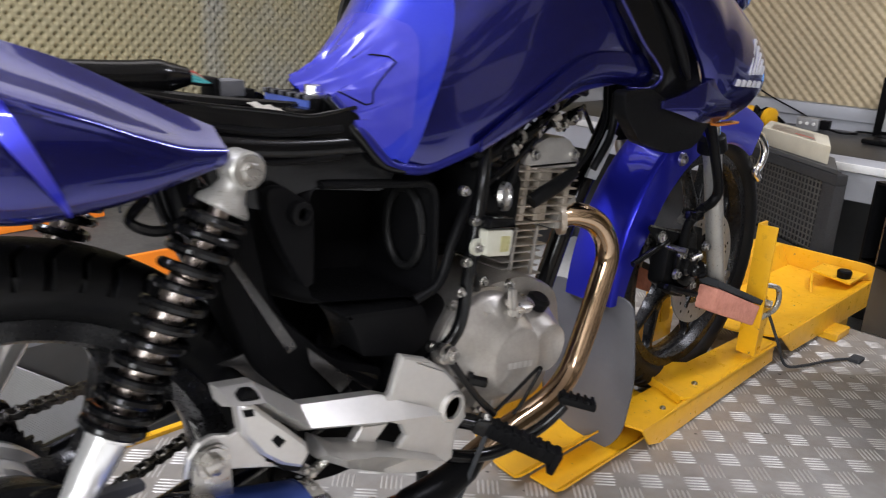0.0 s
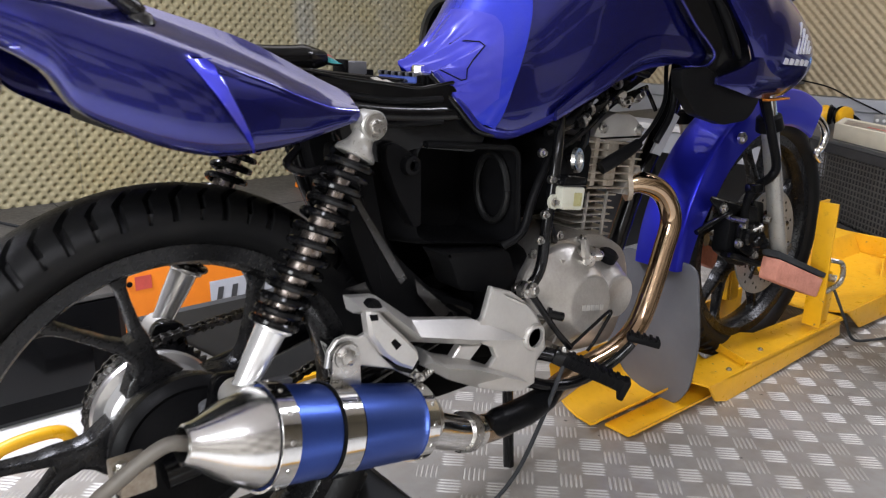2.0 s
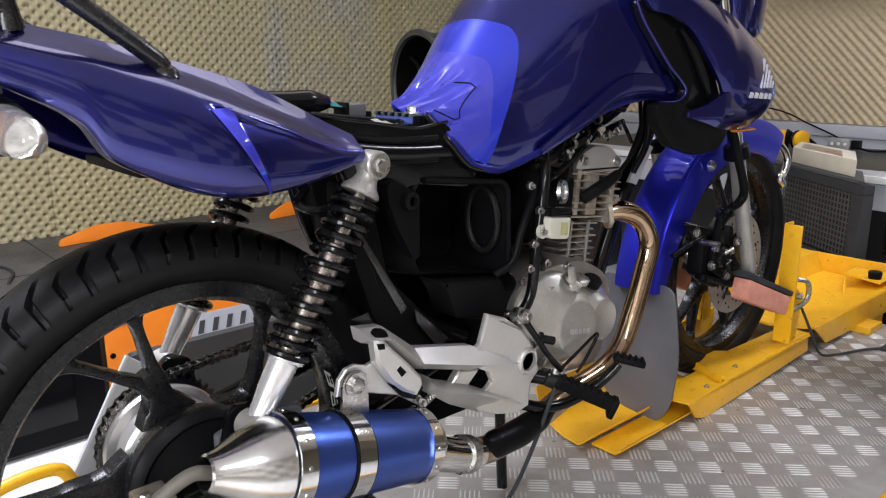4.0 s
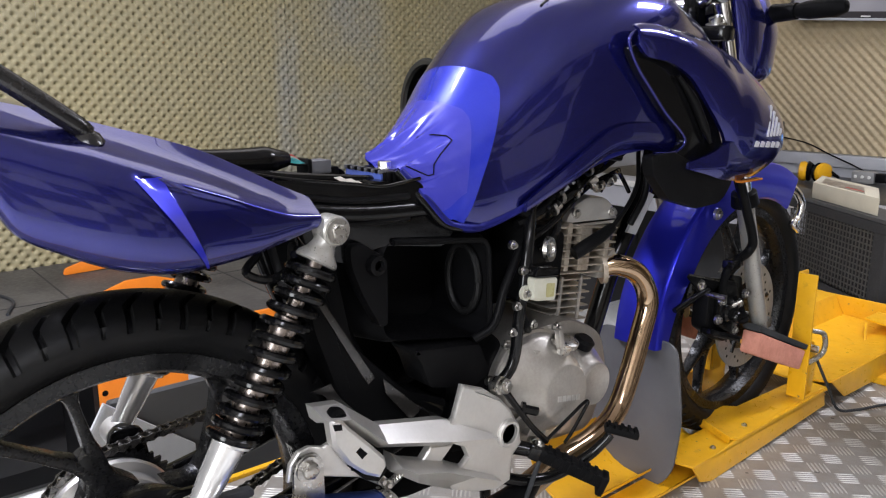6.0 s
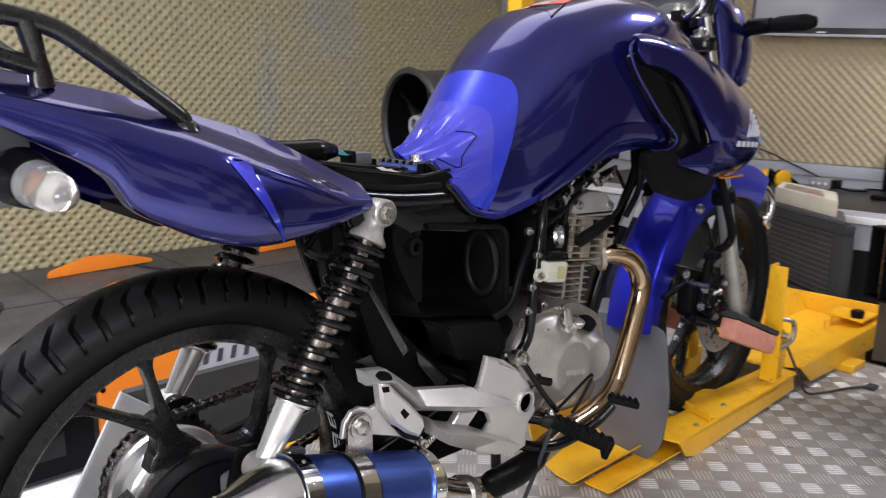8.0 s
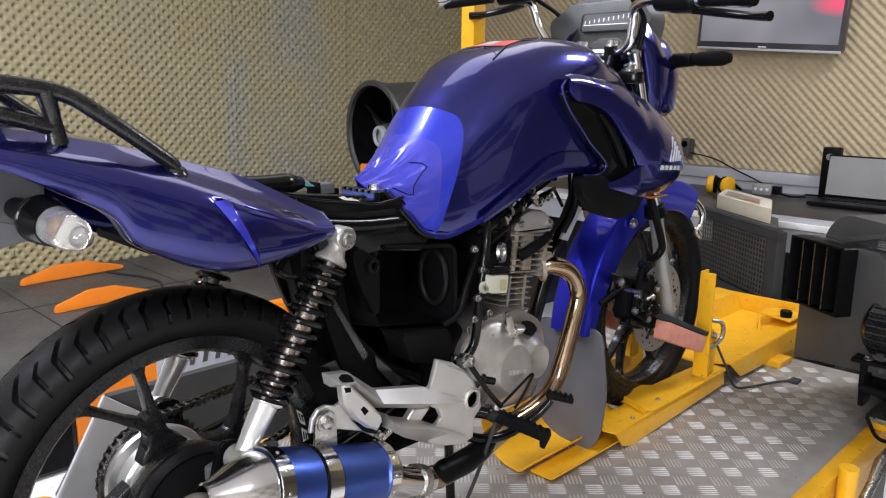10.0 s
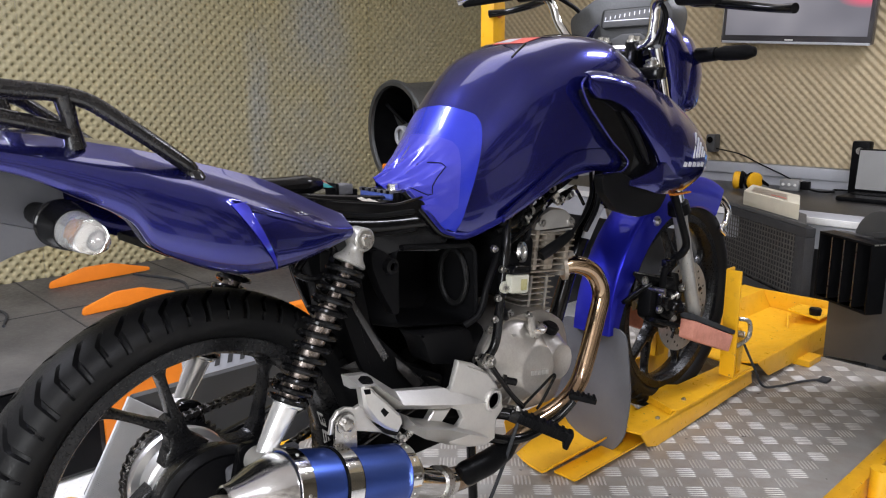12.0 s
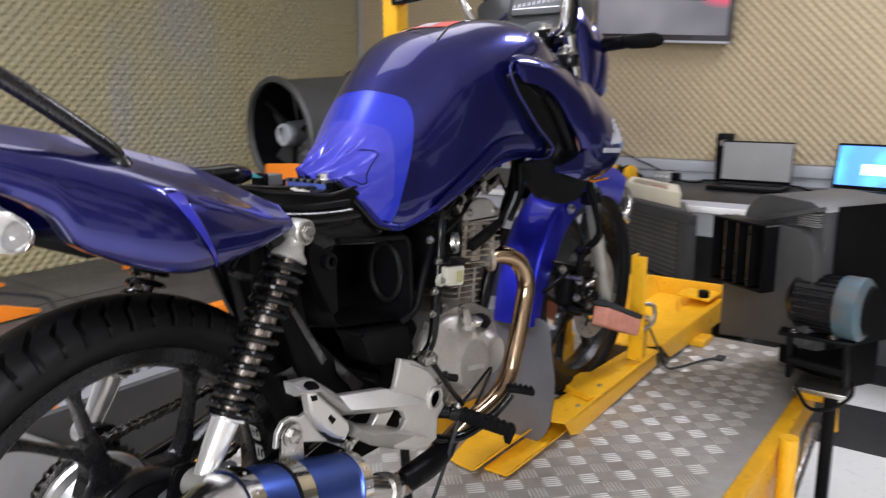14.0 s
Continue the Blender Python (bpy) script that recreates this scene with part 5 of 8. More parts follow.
part("axle", tube([(-0.12, 1.288, 0.285), (0.112, 1.288, 0.285)], 0.011, 16), STEEL, bike)
for s in (1,):
    cal = part("brake_caliper", slab(rounded([(1.085, 0.385), (1.12, 0.4), (1.19, 0.385), (1.2, 0.33), (1.185, 0.262), (1.15, 0.262), (1.08, 0.305)], 0.012), 0.05, 0.086, 0.008), BLACK_PLASTIC, bike, "black brake caliper")
    part("caliper_body", slab(rounded([(1.1, 0.37), (1.175, 0.36), (1.18, 0.3), (1.15, 0.285), (1.1, 0.31)], 0.012), 0.086, 0.102, 0.006), BLACK_GLOSS, cal)
    part("caliper_bridge", slab(rounded([(1.07, 0.3), (1.18, 0.262), (1.184, 0.274), (1.075, 0.312)], 0.004), 0.078, 0.108, 0.003), BLACK_GLOSS, cal)
    for y, z, r in ((1.125, 0.335, 0.017), (1.16, 0.32, 0.013)):
        part("piston_boss", lathe([(0, 0), (0, r), (0.008, r * 0.94), (0.012, r * 0.7), (0.012, 0)], (0.1, y, z), X, 20), BLACK_GLOSS, cal)
    part("pad_pin", tube([(0.06, 1.09, 0.375), (0.118, 1.09, 0.375)], 0.006, 10), STEEL, cal)
    part("bleed_nipple", lathe([(0, 0), (0, 0.006), (0.012, 0.004), (0.02, 0.005), (0.02, 0)], (0.1, 1.15, 0.345), (0.6, 0.5, 0.5), 12), STEEL, cal)
    part("slide_boot", lathe([(0, 0), (0, 0.01), (0.006, 0.012), (0.01, 0.009), (0.016, 0.011), (0.02, 0.008), (0.03, 0.006), (0.03, 0)], (0.098, 1.2, 0.3), (0, -0.3, 1), 16), BLACK_DULL, cal)
    part("caliper_bracket", slab(rounded([(1.17, 0.4), (1.215, 0.39), (1.24, 0.3), (1.205, 0.268), (1.18, 0.3)], 0.008), 0.066, 0.08, 0.002), BLACK_GLOSS, bike)
    for y, z in ((1.1, 0.325), (1.11, 0.36), (1.175, 0.345), (1.165, 0.29), (1.2, 0.36)):
        part("caliper_bolt", bolt((0.1, y, z), X, 0.0065), STEEL, cal)
    part("fender_stay", slab(rounded([(1.005, 0.424), (1.012, 0.43), (1.12, 0.4), (1.118, 0.372), (1.05, 0.385)], 0.004), 0.082, 0.086, 0.001), BLACK_PLASTIC, bike, "black mudguard bracket")
    part("stay_edge", tube([(0.086, 1.01, 0.4285), (0.086, 1.118, 0.398)], 0.0016, 6), STEEL, bike)
    part("stay_rod", tube([(0.078, 0.98, 0.362), (0.084, 1.03, 0.378), (0.088, 1.075, 0.39)], 0.0055, 10), BLACK_GLOSS, bike, "black mudguard stay rod")
    part("stay_bolt", bolt((0.088, 1.05, 0.402), X, 0.007), STEEL, bike)
    part("brake_hose", tube([(0.125, 1.06, 0.65), (0.128, 1.085, 0.605), (0.128, 1.12, 0.545), (0.122, 1.165, 0.48), (0.115, 1.163, 0.455), (0.11, 1.14, 0.445)], 0.0092, 10), BLACK_PLASTIC, bike, "thick black brake hose")
    part("hose_sleeve", tube([(0.11, 1.145, 0.446), (0.106, 1.115, 0.43), (0.1, 1.11, 0.405), (0.095, 1.118, 0.372)], [0.0085, 0.0095, 0.008, 0.01], 10), BLACK_DULL, bike)
    part("speed_cable", tube([(0.112, 1.075, 0.655), (0.116, 1.1, 0.6), (0.118, 1.14, 0.54), (0.114, 1.18, 0.48), (0.11, 1.175, 0.452)], 0.0075, 10), BLACK_PLASTIC, bike)
    part("hose_clip", box((0.1, 1.095, 0.43), (0.124, 1.125, 0.447), 0.004), BLACK_GLOSS, bike)
    part("fender_bolt", bolt((0.07, 1.12, 0.53), X, 0.008), STEEL, bike)

# tank
TANK = [(0.395, 0.69, 0.597, 0.109, 1.0), (0.43, 0.75, 0.595, 0.113, 1.0), (0.466, 0.786, 0.597, 0.1155, 0.98), (0.49, 0.808, 0.604, 0.1185, 0.95), (0.53, 0.848, 0.618, 0.127, 0.86), (0.59, 0.893, 0.647, 0.14, 0.72), (0.66, 0.917, 0.677, 0.15, 0.58), (0.74, 0.934, 0.69, 0.158, 0.5),
        (0.83, 0.934, 0.694, 0.162, 0.5), (0.88, 0.917, 0.7, 0.158, 0.54), (0.93, 0.902, 0.71, 0.148, 0.6), (0.975, 0.882, 0.735, 0.128, 0.66), (1.005, 0.848, 0.75, 0.1, 0.7), (1.02, 0.81, 0.76, 0.075, 0.7)]
CREASE = [(0.59, 0.418), (0.62, 0.434), (0.66, 0.45), (0.69, 0.463), (0.72, 0.477), (0.75, 0.49), (0.775, 0.499), (0.792, 0.5), (0.805, 0.488)]
NOSE = [(0.0, 0.0, 0.345, 0.676), (0.3, 0.045, 0.342, 0.674), (0.5, 0.08, 0.345, 0.668), (0.66, 0.096, 0.36, 0.65), (0.82, 0.105, 0.385, 0.616), (1.0, 0.1125, 0.428, 0.597)]
NT, NLOW = 60, 10


def tank_ring(y):
    zt, zb, w, square = interp(y, TANK)
    zm = zb + 0.42 * (zt - zb)
    ring = []
    for k in range(NT + 1):
        a = math.pi * k / NT
        c_, s_ = math.cos(a), math.sin(a)
        ring.append((w * math.copysign(abs(c_) ** square, c_), y, zm + (zt - zm) * abs(s_) ** (0.85 - 0.5 * max(0.0, 0.6 - square) + 0.375 * max(0.0, square - 0.6))))
    low = [(w * (1 - 0.06 * (j / NLOW) ** 3), zm + (zb - zm) * j / NLOW) for j in range(1, NLOW + 1)]
    return [(x, y, z) for x, z in low[::-1]] + ring + [(-x, y, z) for x, z in low]


def crease_point(i):
    """Where the body's line i meets the edge of the tail face."""
    y = 0.47
    for _ in range(12):
        q = tank_ring(y)[i]
        y += 0.7 * (float(np.interp(q[2], [r[0] for r in CREASE], [r[1] for r in CREASE])) - y)
    return y


CRACK = [(0.2, 0.58), (0.3, 0.52), (0.4, 0.47), (0.47, 0.45), (0.485, 0.5), (0.51, 0.6), (0.55, 0.69), (0.58, 0.74), (0.57, 0.8), (0.54, 0.86), (0.5, 0.93)]
bm = blank()
count = NT + 1 + 2 * NLOW
starts = [crease_point(i) for i in range(count)]
starts = [min(a, b) if abs(a - b) < 0.02 else a for a, b in zip(starts, starts[::-1])]
rings = []
for k in range(81):
    s_ = k / 80
    rings.append([tank_ring(y0 + (1.02 - y0) * s_)[i] for i, y0 in enumerate(starts)])
rows = [[bm.verts.new(q) for q in ring] for ring in rings]
for a, b in zip(rows, rows[1:]):
    for i in range(count - 1):
        bm.faces.new((a[i], a[i + 1], b[i + 1], b[i]))
bm.faces.new(rows[-1])
tank = part("fuel_tank", bm, BLUE, bike, "metallic blue fuel tank", sharp=60)


def tail_point(u, t_):
    """A place on the tail face: u across from 1 to -1, t from its upper edge down to the nose."""
    i = (1 - u) / 2 * (count - 1)
    lo = min(int(i), count - 2)
    a = Vector(rings[0][lo]).lerp(Vector(rings[0][lo + 1]), i - lo)
    nx, ny, nz = interp(abs(u), NOSE)
    if u < 0:
        ny = max(ny, min(0.428, 0.345 + 0.75 * nx))
    b = Vector((math.copysign(nx, u), ny, nz))
    mid = Vector((a.x * 0.55 + b.x * 0.45, a.y * 0.42 + b.y * 0.58, a.z * 0.2 + b.z * 0.8))
    flat = (a + b) / 2
    mid = flat.lerp(mid, 1 - abs(u) ** 3 * 0.7)
    p = (1 - t_) ** 2 * a + 2 * t_ * (1 - t_) * mid + t_ * t_ * b
    fold = (0.008 * max(0.0, t_ - 0.4) * math.sin(u * 27 + 1.2) + 0.0025 * max(0.0, t_ - 0.3) * math.sin(u * 61 + 9 * t_)) * (1 - abs(u) ** 6)
    return p + Vector((0, -fold, fold * 1.5))


bm = blank()
rows = [[bm.verts.new(tail_point(1 - 2 * i / 96, k / 28)) for i in range(97)] for k in range(29)]
for a, b in zip(rows, rows[1:]):
    for i in range(96):
        bm.faces.new((a[i], a[i + 1], b[i + 1], b[i]))
part("tail_face", bm, BLUE_SKIN, tank, "bright blue bare tail face of the tank")
bm = blank()
rows = [[bm.verts.new(tail_point(0.8 - 1.6 * i / 80, 0.26 + 0.06 * abs(0.8 - 1.6 * i / 80) ** 2 + 0.73 * k / 26) + Vector((0, -0.0012, 0.001))) for i in range(81)] for k in range(27)]
for a, b in zip(rows, rows[1:]):
    for i in range(80):
        bm.faces.new((a[i], a[i + 1], b[i + 1], b[i]))
part("tail_film", bm, BLUE_FILM, tank, "pale creased film stuck on the tail face")
rim_line = [tuple(tail_point(u, 1.0)) for u in (0.5, 0.62, 0.74, 0.86, 1.0)]
for y in (0.46, 0.51, 0.57, 0.63, 0.69, 0.75):
    zt, zb, w, square = interp(y, TANK)
    rim_line.append((w * 0.935, y, zb - 0.001))
part("tank_hem", tube([(x - 0.002, y + 0.001, z - 0.003) for x, y, z in rim_line], 0.0062, 12, 10), BLUE_HEM, tank, "rolled blue hem")
part("edge_rubber", tube([(x - 0.002, y - 0.006, z - 0.003) for x, y, z in rim_line[:6]], 0.0048, 10, 10), BLACK_GLOSS, tank, "black rubber edging")


def crown(x, y):
    ring = tank_ring(y)[NLOW:-NLOW]
    return float(np.interp(x, [q[0] for q in ring][::-1], [q[2] for q in ring][::-1]))


def crown_patch(x0, x1, y0, y1, lift):
    bm = blank()
    rows = [[bm.verts.new((x0 + (x1 - x0) * i / 6, y0 + (y1 - y0) * j / 6, crown(x0 + (x1 - x0) * i / 6, y0 + (y1 - y0) * j / 6) + lift)) for i in range(7)] for j in range(7)]
    for a, b in zip(rows, rows[1:]):
        for i in range(6):
            bm.faces.new((a[i], a[i + 1], b[i + 1], b[i]))
    return bm


part("warning_sticker", crown_patch(-0.035, 0.045, 0.66, 0.71, 0.001), RED, tank, "red and white warning sticker")
part("sticker_print", crown_patch(-0.028, 0.005, 0.667, 0.703, 0.0016), LETTER_GREY, tank, "pale print on the sticker")
part("strap_mark", tube([(0.07, 0.6, crown(0.07, 0.6) + 0.001), (0.062, 0.63, crown(0.062, 0.63) + 0.001), (0.05, 0.66, crown(0.05, 0.66) + 0.001)], 0.0018, 6), BLACK_GLOSS, tank)


def cap_line():
    pts = []
    for a in range(0, 361, 20):
        x, y = 0.05 * math.cos(radians(a)), 0.85 + 0.055 * math.sin(radians(a))
        pts.append((x, y, crown(x, y) + 0.001))
    return pts


part("cap_ring", tube(cap_line(), 0.003, 8), BLACK_GLOSS, tank)
part("filler_cap", lathe([(0, 0), (0, 0.035), (0.006, 0.037), (0.009, 0.03), (0.01, 0)], (0, 0.84, 0.925), (0, 0.2, 1), 32), CHROME, tank, "chrome filler cap")
crack = [tail_point(u, t_) + Vector((0, -0.002, 0.002)) for u, t_ in CRACK]
part("tail_trim_line", tube(crack, 0.0009, 6, smooth=False), BLACK_PLASTIC, tank, "dark torn edge in the film")

# shrouds and trims on both sides
SHROUD = [(0.688, 0.862, 0.836, 0.181, 0.012, 0.003), (0.702, 0.866, 0.82, 0.1845, 0.016, 0.002), (0.744, 0.864, 0.812, 0.194, 0.02, 0.002), (0.792, 0.858, 0.79, 0.203, 0.026, 0.004), (0.836, 0.849, 0.747, 0.211, 0.03, 0.006), (0.862, 0.843, 0.72, 0.216, 0.034, 0.008), (0.886, 0.836, 0.69, 0.22, 0.038, 0.012), (0.902, 0.83, 0.65, 0.223, 0.038, 0.022), (0.95, 0.811, 0.63, 0.23, 0.04, 0.034), (1.03, 0.766, 0.626, 0.228, 0.04, 0.04), (1.08, 0.712, 0.645, 0.205, 0.03, 0.03)]
HOOK = [(0.806, 0.662, 0.652, 0.196, 0.0, 0.0), (0.85, 0.674, 0.641, 0.206, 0.0, 0.004), (0.89, 0.69, 0.63, 0.215, 0.0, 0.01), (0.96, 0.69, 0.622, 0.216, 0.0, 0.02)]
INLAY = rounded([(0.682, 0.832), (0.701, 0.801), (0.732, 0.77), (0.765, 0.737), (0.794, 0.716), (0.811, 0.698), (0.807, 0.686), (0.787, 0.676), (0.808, 0.648), (0.85, 0.655), (0.91, 0.672), (0.885, 0.72), (0.855, 0.765), (0.82, 0.81), (0.76, 0.835), (0.72, 0.84)], 0.006, 3)
CHIN = rounded([(0.735, 0.676), (0.787, 0.679), (0.83, 0.66), (0.9, 0.64), (0.93, 0.625), (0.912, 0.6), (0.897, 0.59), (0.845, 0.586), (0.779, 0.605), (0.74, 0.645)], 0.008, 3)


def sheared(outline, side, depth, lift):
    """A trim plate that splays outward towards the nose."""
    bm = slab(outline, -depth, 0.0, 0.002)
    for v in bm.verts:
        v.co.x = side * (v.co.x + 0.178 + lift + 0.12 * (v.co.y - 0.7))
    return bm


VALLEY = [(0.52, 0.622, 0.608, 0.13, 0.0, 0.002), (0.6, 0.675, 0.645, 0.146, 0.0, 0.004), (0.68, 0.72, 0.682, 0.157, 0.0, 0.006), (0.8, 0.72, 0.675, 0.164, 0.0, 0.006), (0.87, 0.715, 0.65, 0.168, 0.0, 0.006)]
for s in (1, -1):
    w = part("shroud", shell(SHROUD, s, 16, 48, 0.006), BLUE, bike, "metallic blue tank shroud")
    part("shroud_insert", sheared(INLAY, s, 0.014, -0.009), BLACK_GLOSS, w, "gloss black shroud inlay")
    part("insert_ridge", tube([(s * x_, y_, z_) for x_, y_, z_ in ((0.185, 0.78, 0.792), (0.19, 0.815, 0.757), (0.194, 0.845, 0.715), (0.196, 0.862, 0.69))], [0.003, 0.007, 0.007, 0.003], 10), BLACK_PLASTIC, w)
    part("insert_lip", tube([(s * (x_ - 0.007), y_, z_) for x_, y_, z_ in ((0.178, 0.712, 0.856), (0.1755, 0.69, 0.853), (0.175, 0.678, 0.842), (0.176, 0.683, 0.826), (0.178, 0.7, 0.801), (0.181, 0.731, 0.77), (0.185, 0.764, 0.737), (0.188, 0.793, 0.715), (0.19, 0.81, 0.698), (0.189, 0.806, 0.686), (0.186, 0.787, 0.678), (0.178, 0.75, 0.678))], 0.0028, 10), BLUE, w)
    part("shroud_hook", shell(HOOK, s, 8, 20, 0.005), BLUE, w)
    part("shroud_chin", sheared(CHIN, s, 0.02, -0.004), BLACK_PLASTIC, w, "dull black lower trim")
    part("tank_hem", shell(VALLEY, s, 6, 24, 0.006), BLUE, w)
    feathers = blank()
    for k in range(5):
        add_slab(feathers, [(0.97 + 0.0095 * k, 0.697), (0.9735 + 0.0095 * k, 0.696), (0.985 + 0.0075 * k, 0.744 - 0.0095 * k), (0.9815 + 0.0075 * k, 0.747 - 0.0095 * k)], -0.0012, 0.0012)
    word = blank()
    for k in range(5):
        y = 0.944 + 0.0155 * k
        add_slab(word, [(y, 0.681 - 0.001 * k), (y + 0.009, 0.68 - 0.001 * k), (y + 0.009, 0.688 - 0.001 * k), (y, 0.691 - 0.001 * k)], -0.0012, 0.0012)
    for bm in (feathers, word):
        for v in bm.verts:
            zt, zb, xm, ft, fb = interp(v.co.y, SHROUD)
            u = (v.co.z - (zt + zb) / 2) / ((zt - zb) / 2)
            v.co.x = s * (v.co.x + xm - (ft if u > 0 else fb) * abs(u) ** 2.2 + 0.002)
    part("emblem", feathers, LETTER_GREY, w, "pale grey wing-like emblem shape")
    part("emblem_bar", word, LETTER_GREY, w)
part("front_reflector", box((0.196, 0.945, 0.62), (0.21, 1.012, 0.624), 0.0015), AMBER, bike, "amber reflector strip")

# tail: rows of y, then z of the top edge, the upper and lower fold, the widest line and the hem, then x of the same five
TAIL = [(-0.5, 0.842, 0.838, 0.83, 0.818, 0.806, 0.085, 0.095, 0.112, 0.118, 0.112), (-0.35, 0.816, 0.812, 0.803, 0.792, 0.78, 0.095, 0.108, 0.13, 0.136, 0.13), (-0.24, 0.795, 0.789, 0.776, 0.766, 0.753, 0.1, 0.118, 0.143, 0.15, 0.146),
        (-0.18, 0.785, 0.776, 0.762, 0.745, 0.722, 0.102, 0.122, 0.152, 0.16, 0.155), (-0.132, 0.775, 0.765, 0.749, 0.724, 0.692, 0.104, 0.126, 0.159, 0.17, 0.162), (-0.113, 0.771, 0.76, 0.744, 0.705, 0.662, 0.105, 0.127, 0.162, 0.174, 0.164),
        (-0.08, 0.763, 0.75, 0.733, 0.69, 0.641, 0.106, 0.128, 0.166, 0.18, 0.166), (-0.04, 0.752, 0.738, 0.721, 0.675, 0.622, 0.108, 0.13, 0.17, 0.186, 0.168), (0.0, 0.74, 0.725, 0.706, 0.662, 0.611, 0.11, 0.131, 0.17, 0.187, 0.168),
        (0.03, 0.731, 0.714, 0.694, 0.655, 0.608, 0.11, 0.131, 0.168, 0.182, 0.164), (0.07, 0.717, 0.697, 0.68, 0.648, 0.6095, 0.111, 0.13, 0.162, 0.172, 0.158), (0.11, 0.698, 0.679, 0.664, 0.642, 0.614, 0.112, 0.13, 0.154, 0.161, 0.152),
        (0.15, 0.677, 0.661, 0.65, 0.64, 0.622, 0.114, 0.13, 0.146, 0.15, 0.144), (0.187, 0.66, 0.65, 0.644, 0.638, 0.63, 0.115, 0.128, 0.138, 0.141, 0.138)]


def facet_lines(z):
    """Where the two edges of the sharp facet in the panel run at a height: back edge, front edge."""
    w = (0.7 - z) / 0.095
    return -0.018 + 0.066 * w, 0.008 + 0.042 * w


def facet_step(y, z, crest):
    back, fore = facet_lines(z)
    deep = 0.011 * min(1.0, max(0.0, (z - 0.605) / 0.095)) * min(1.0, max(0.0, (crest - 0.004 - z) / 0.006))
    if y <= back:
        return 0.0
    return deep * (min(1.0, (y - back) / max(1e-4, fore - back)) if y < fore else max(0.0, 1 - (y - fore) / 0.12))


def tail_section(y):
    """Points of the panel's section from its top edge down to its turned-in hem."""
    zt, z1, z2, zw, zb, xt, x1, x2, xw, xb = interp(y, TAIL)
    line = [(xt, zt), (x1, z1), (x2, z2), (x2 * 0.35 + xw * 0.65, z2 * 0.55 + zw * 0.45), (xw, zw), (xw * 0.85 + xb * 0.15, zw * 0.42 + zb * 0.58), (xw * 0.45 + xb * 0.55, zw * 0.12 + zb * 0.88), (xb, zb), (xb - 0.018, zb + 0.001)]
    for _ in range(3):
        soft = [line[0]]
        for (xa, za), (xc, zc) in zip(line, line[1:]):
            soft += [(0.75 * xa + 0.25 * xc, 0.75 * za + 0.25 * zc), (0.25 * xa + 0.75 * xc, 0.25 * za + 0.75 * zc)]
        line = soft + [line[-1]]
    return [(x - facet_step(y, z, z2), z) for x, z in line]


def tail_x(y, z):
    line = tail_section(y)
    half = [q for q in line if q[1] >= interp(y, TAIL)[4]][::-1]
    return float(np.interp(z, [q[1] for q in half], [q[0] for q in half]))


for s in (1, -1):
    bm = blank()
    outer = [[(s * x, -0.5 + 0.687 * k / 220, z) for x, z in tail_section(-0.5 + 0.687 * k / 220)] for k in range(221)]
    add_rings(bm, [ring + [(q[0] - s * 0.004, q[1], q[2]) for q in ring[::-1]] for ring in outer])
    part("tail_panel", bm, BLUE, bike, "metallic blue tail side panel", sharp=50)
    # the light on this facet is painted in with a brighter blue
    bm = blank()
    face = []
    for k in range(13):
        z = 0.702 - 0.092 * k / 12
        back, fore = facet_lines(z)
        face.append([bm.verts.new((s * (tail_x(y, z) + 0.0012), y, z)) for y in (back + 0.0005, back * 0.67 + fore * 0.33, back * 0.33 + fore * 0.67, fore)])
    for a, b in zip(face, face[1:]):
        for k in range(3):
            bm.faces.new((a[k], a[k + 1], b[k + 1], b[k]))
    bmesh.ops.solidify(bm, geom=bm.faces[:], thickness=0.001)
    part("panel_facet", bm, BLUE_LIT, bike, "sharp facet stepping out of the panel, coloured as if lit", sharp=30)
bm = blank()
rows = []
for k in range(16):
    y = -0.5 + 0.42 * k / 15
    zt = interp(y, TAIL)[0]
    w = interp(y, TAIL)[5] - 0.004
    rows.append([(w * q, y, zt + 0.006 * (1 - q * q) - t_) for t_, qs in ((0, (-1, -0.6, -0.2, 0.2, 0.6, 1)), (0.004, (1, 0.6, 0.2, -0.2, -0.6, -1))) for q in qs])
add_rings(bm, rows)
part("tail_top", bm, BLUE, bike, "blue tail top cover")
# rack
for s in (1, -1):
    r = part("grab_rail", tube([(s * 0.09, -0.5, 0.86), (s * 0.12, -0.36, 0.85), (s * 0.128, -0.23, 0.838), (s * 0.128, -0.165, 0.828), (s * 0.133, -0.124, 0.803), (s * 0.134, -0.057, 0.753), (s * 0.132, -0.043, 0.74)], 0.0092, 14), RAIL, bike, "black grab rail")
    part("rail_stay", tube([(s * 0.128, -0.18, 0.832), (s * 0.122, -0.172, 0.8), (s * 0.118, -0.168, 0.774)], [0.0105, 0.0085, 0.0115], 12), RAIL, r)
    part("rail_foot", lathe([(0, 0), (0, 0.016), (0.008, 0.014), (0.014, 0.008), (0.014, 0)], (s * 0.132, -0.043, 0.729), (0, -0.3, 1), 16), RAIL, r)
    part("lower_rail", tube([(s * 0.09, -0.5, 0.83), (s * 0.12, -0.33, 0.826), (s * 0.124, -0.24, 0.81), (s * 0.12, -0.17, 0.79)], 0.009, 12), RAIL, r)
part("rack_bar", tube([(-0.128, -0.2, 0.834), (0.128, -0.2, 0.834)], 0.009, 12), RAIL, bike)
part("rack_bar", tube([(-0.12, -0.36, 0.848), (0.12, -0.36, 0.848)], 0.009, 12), RAIL, bike)
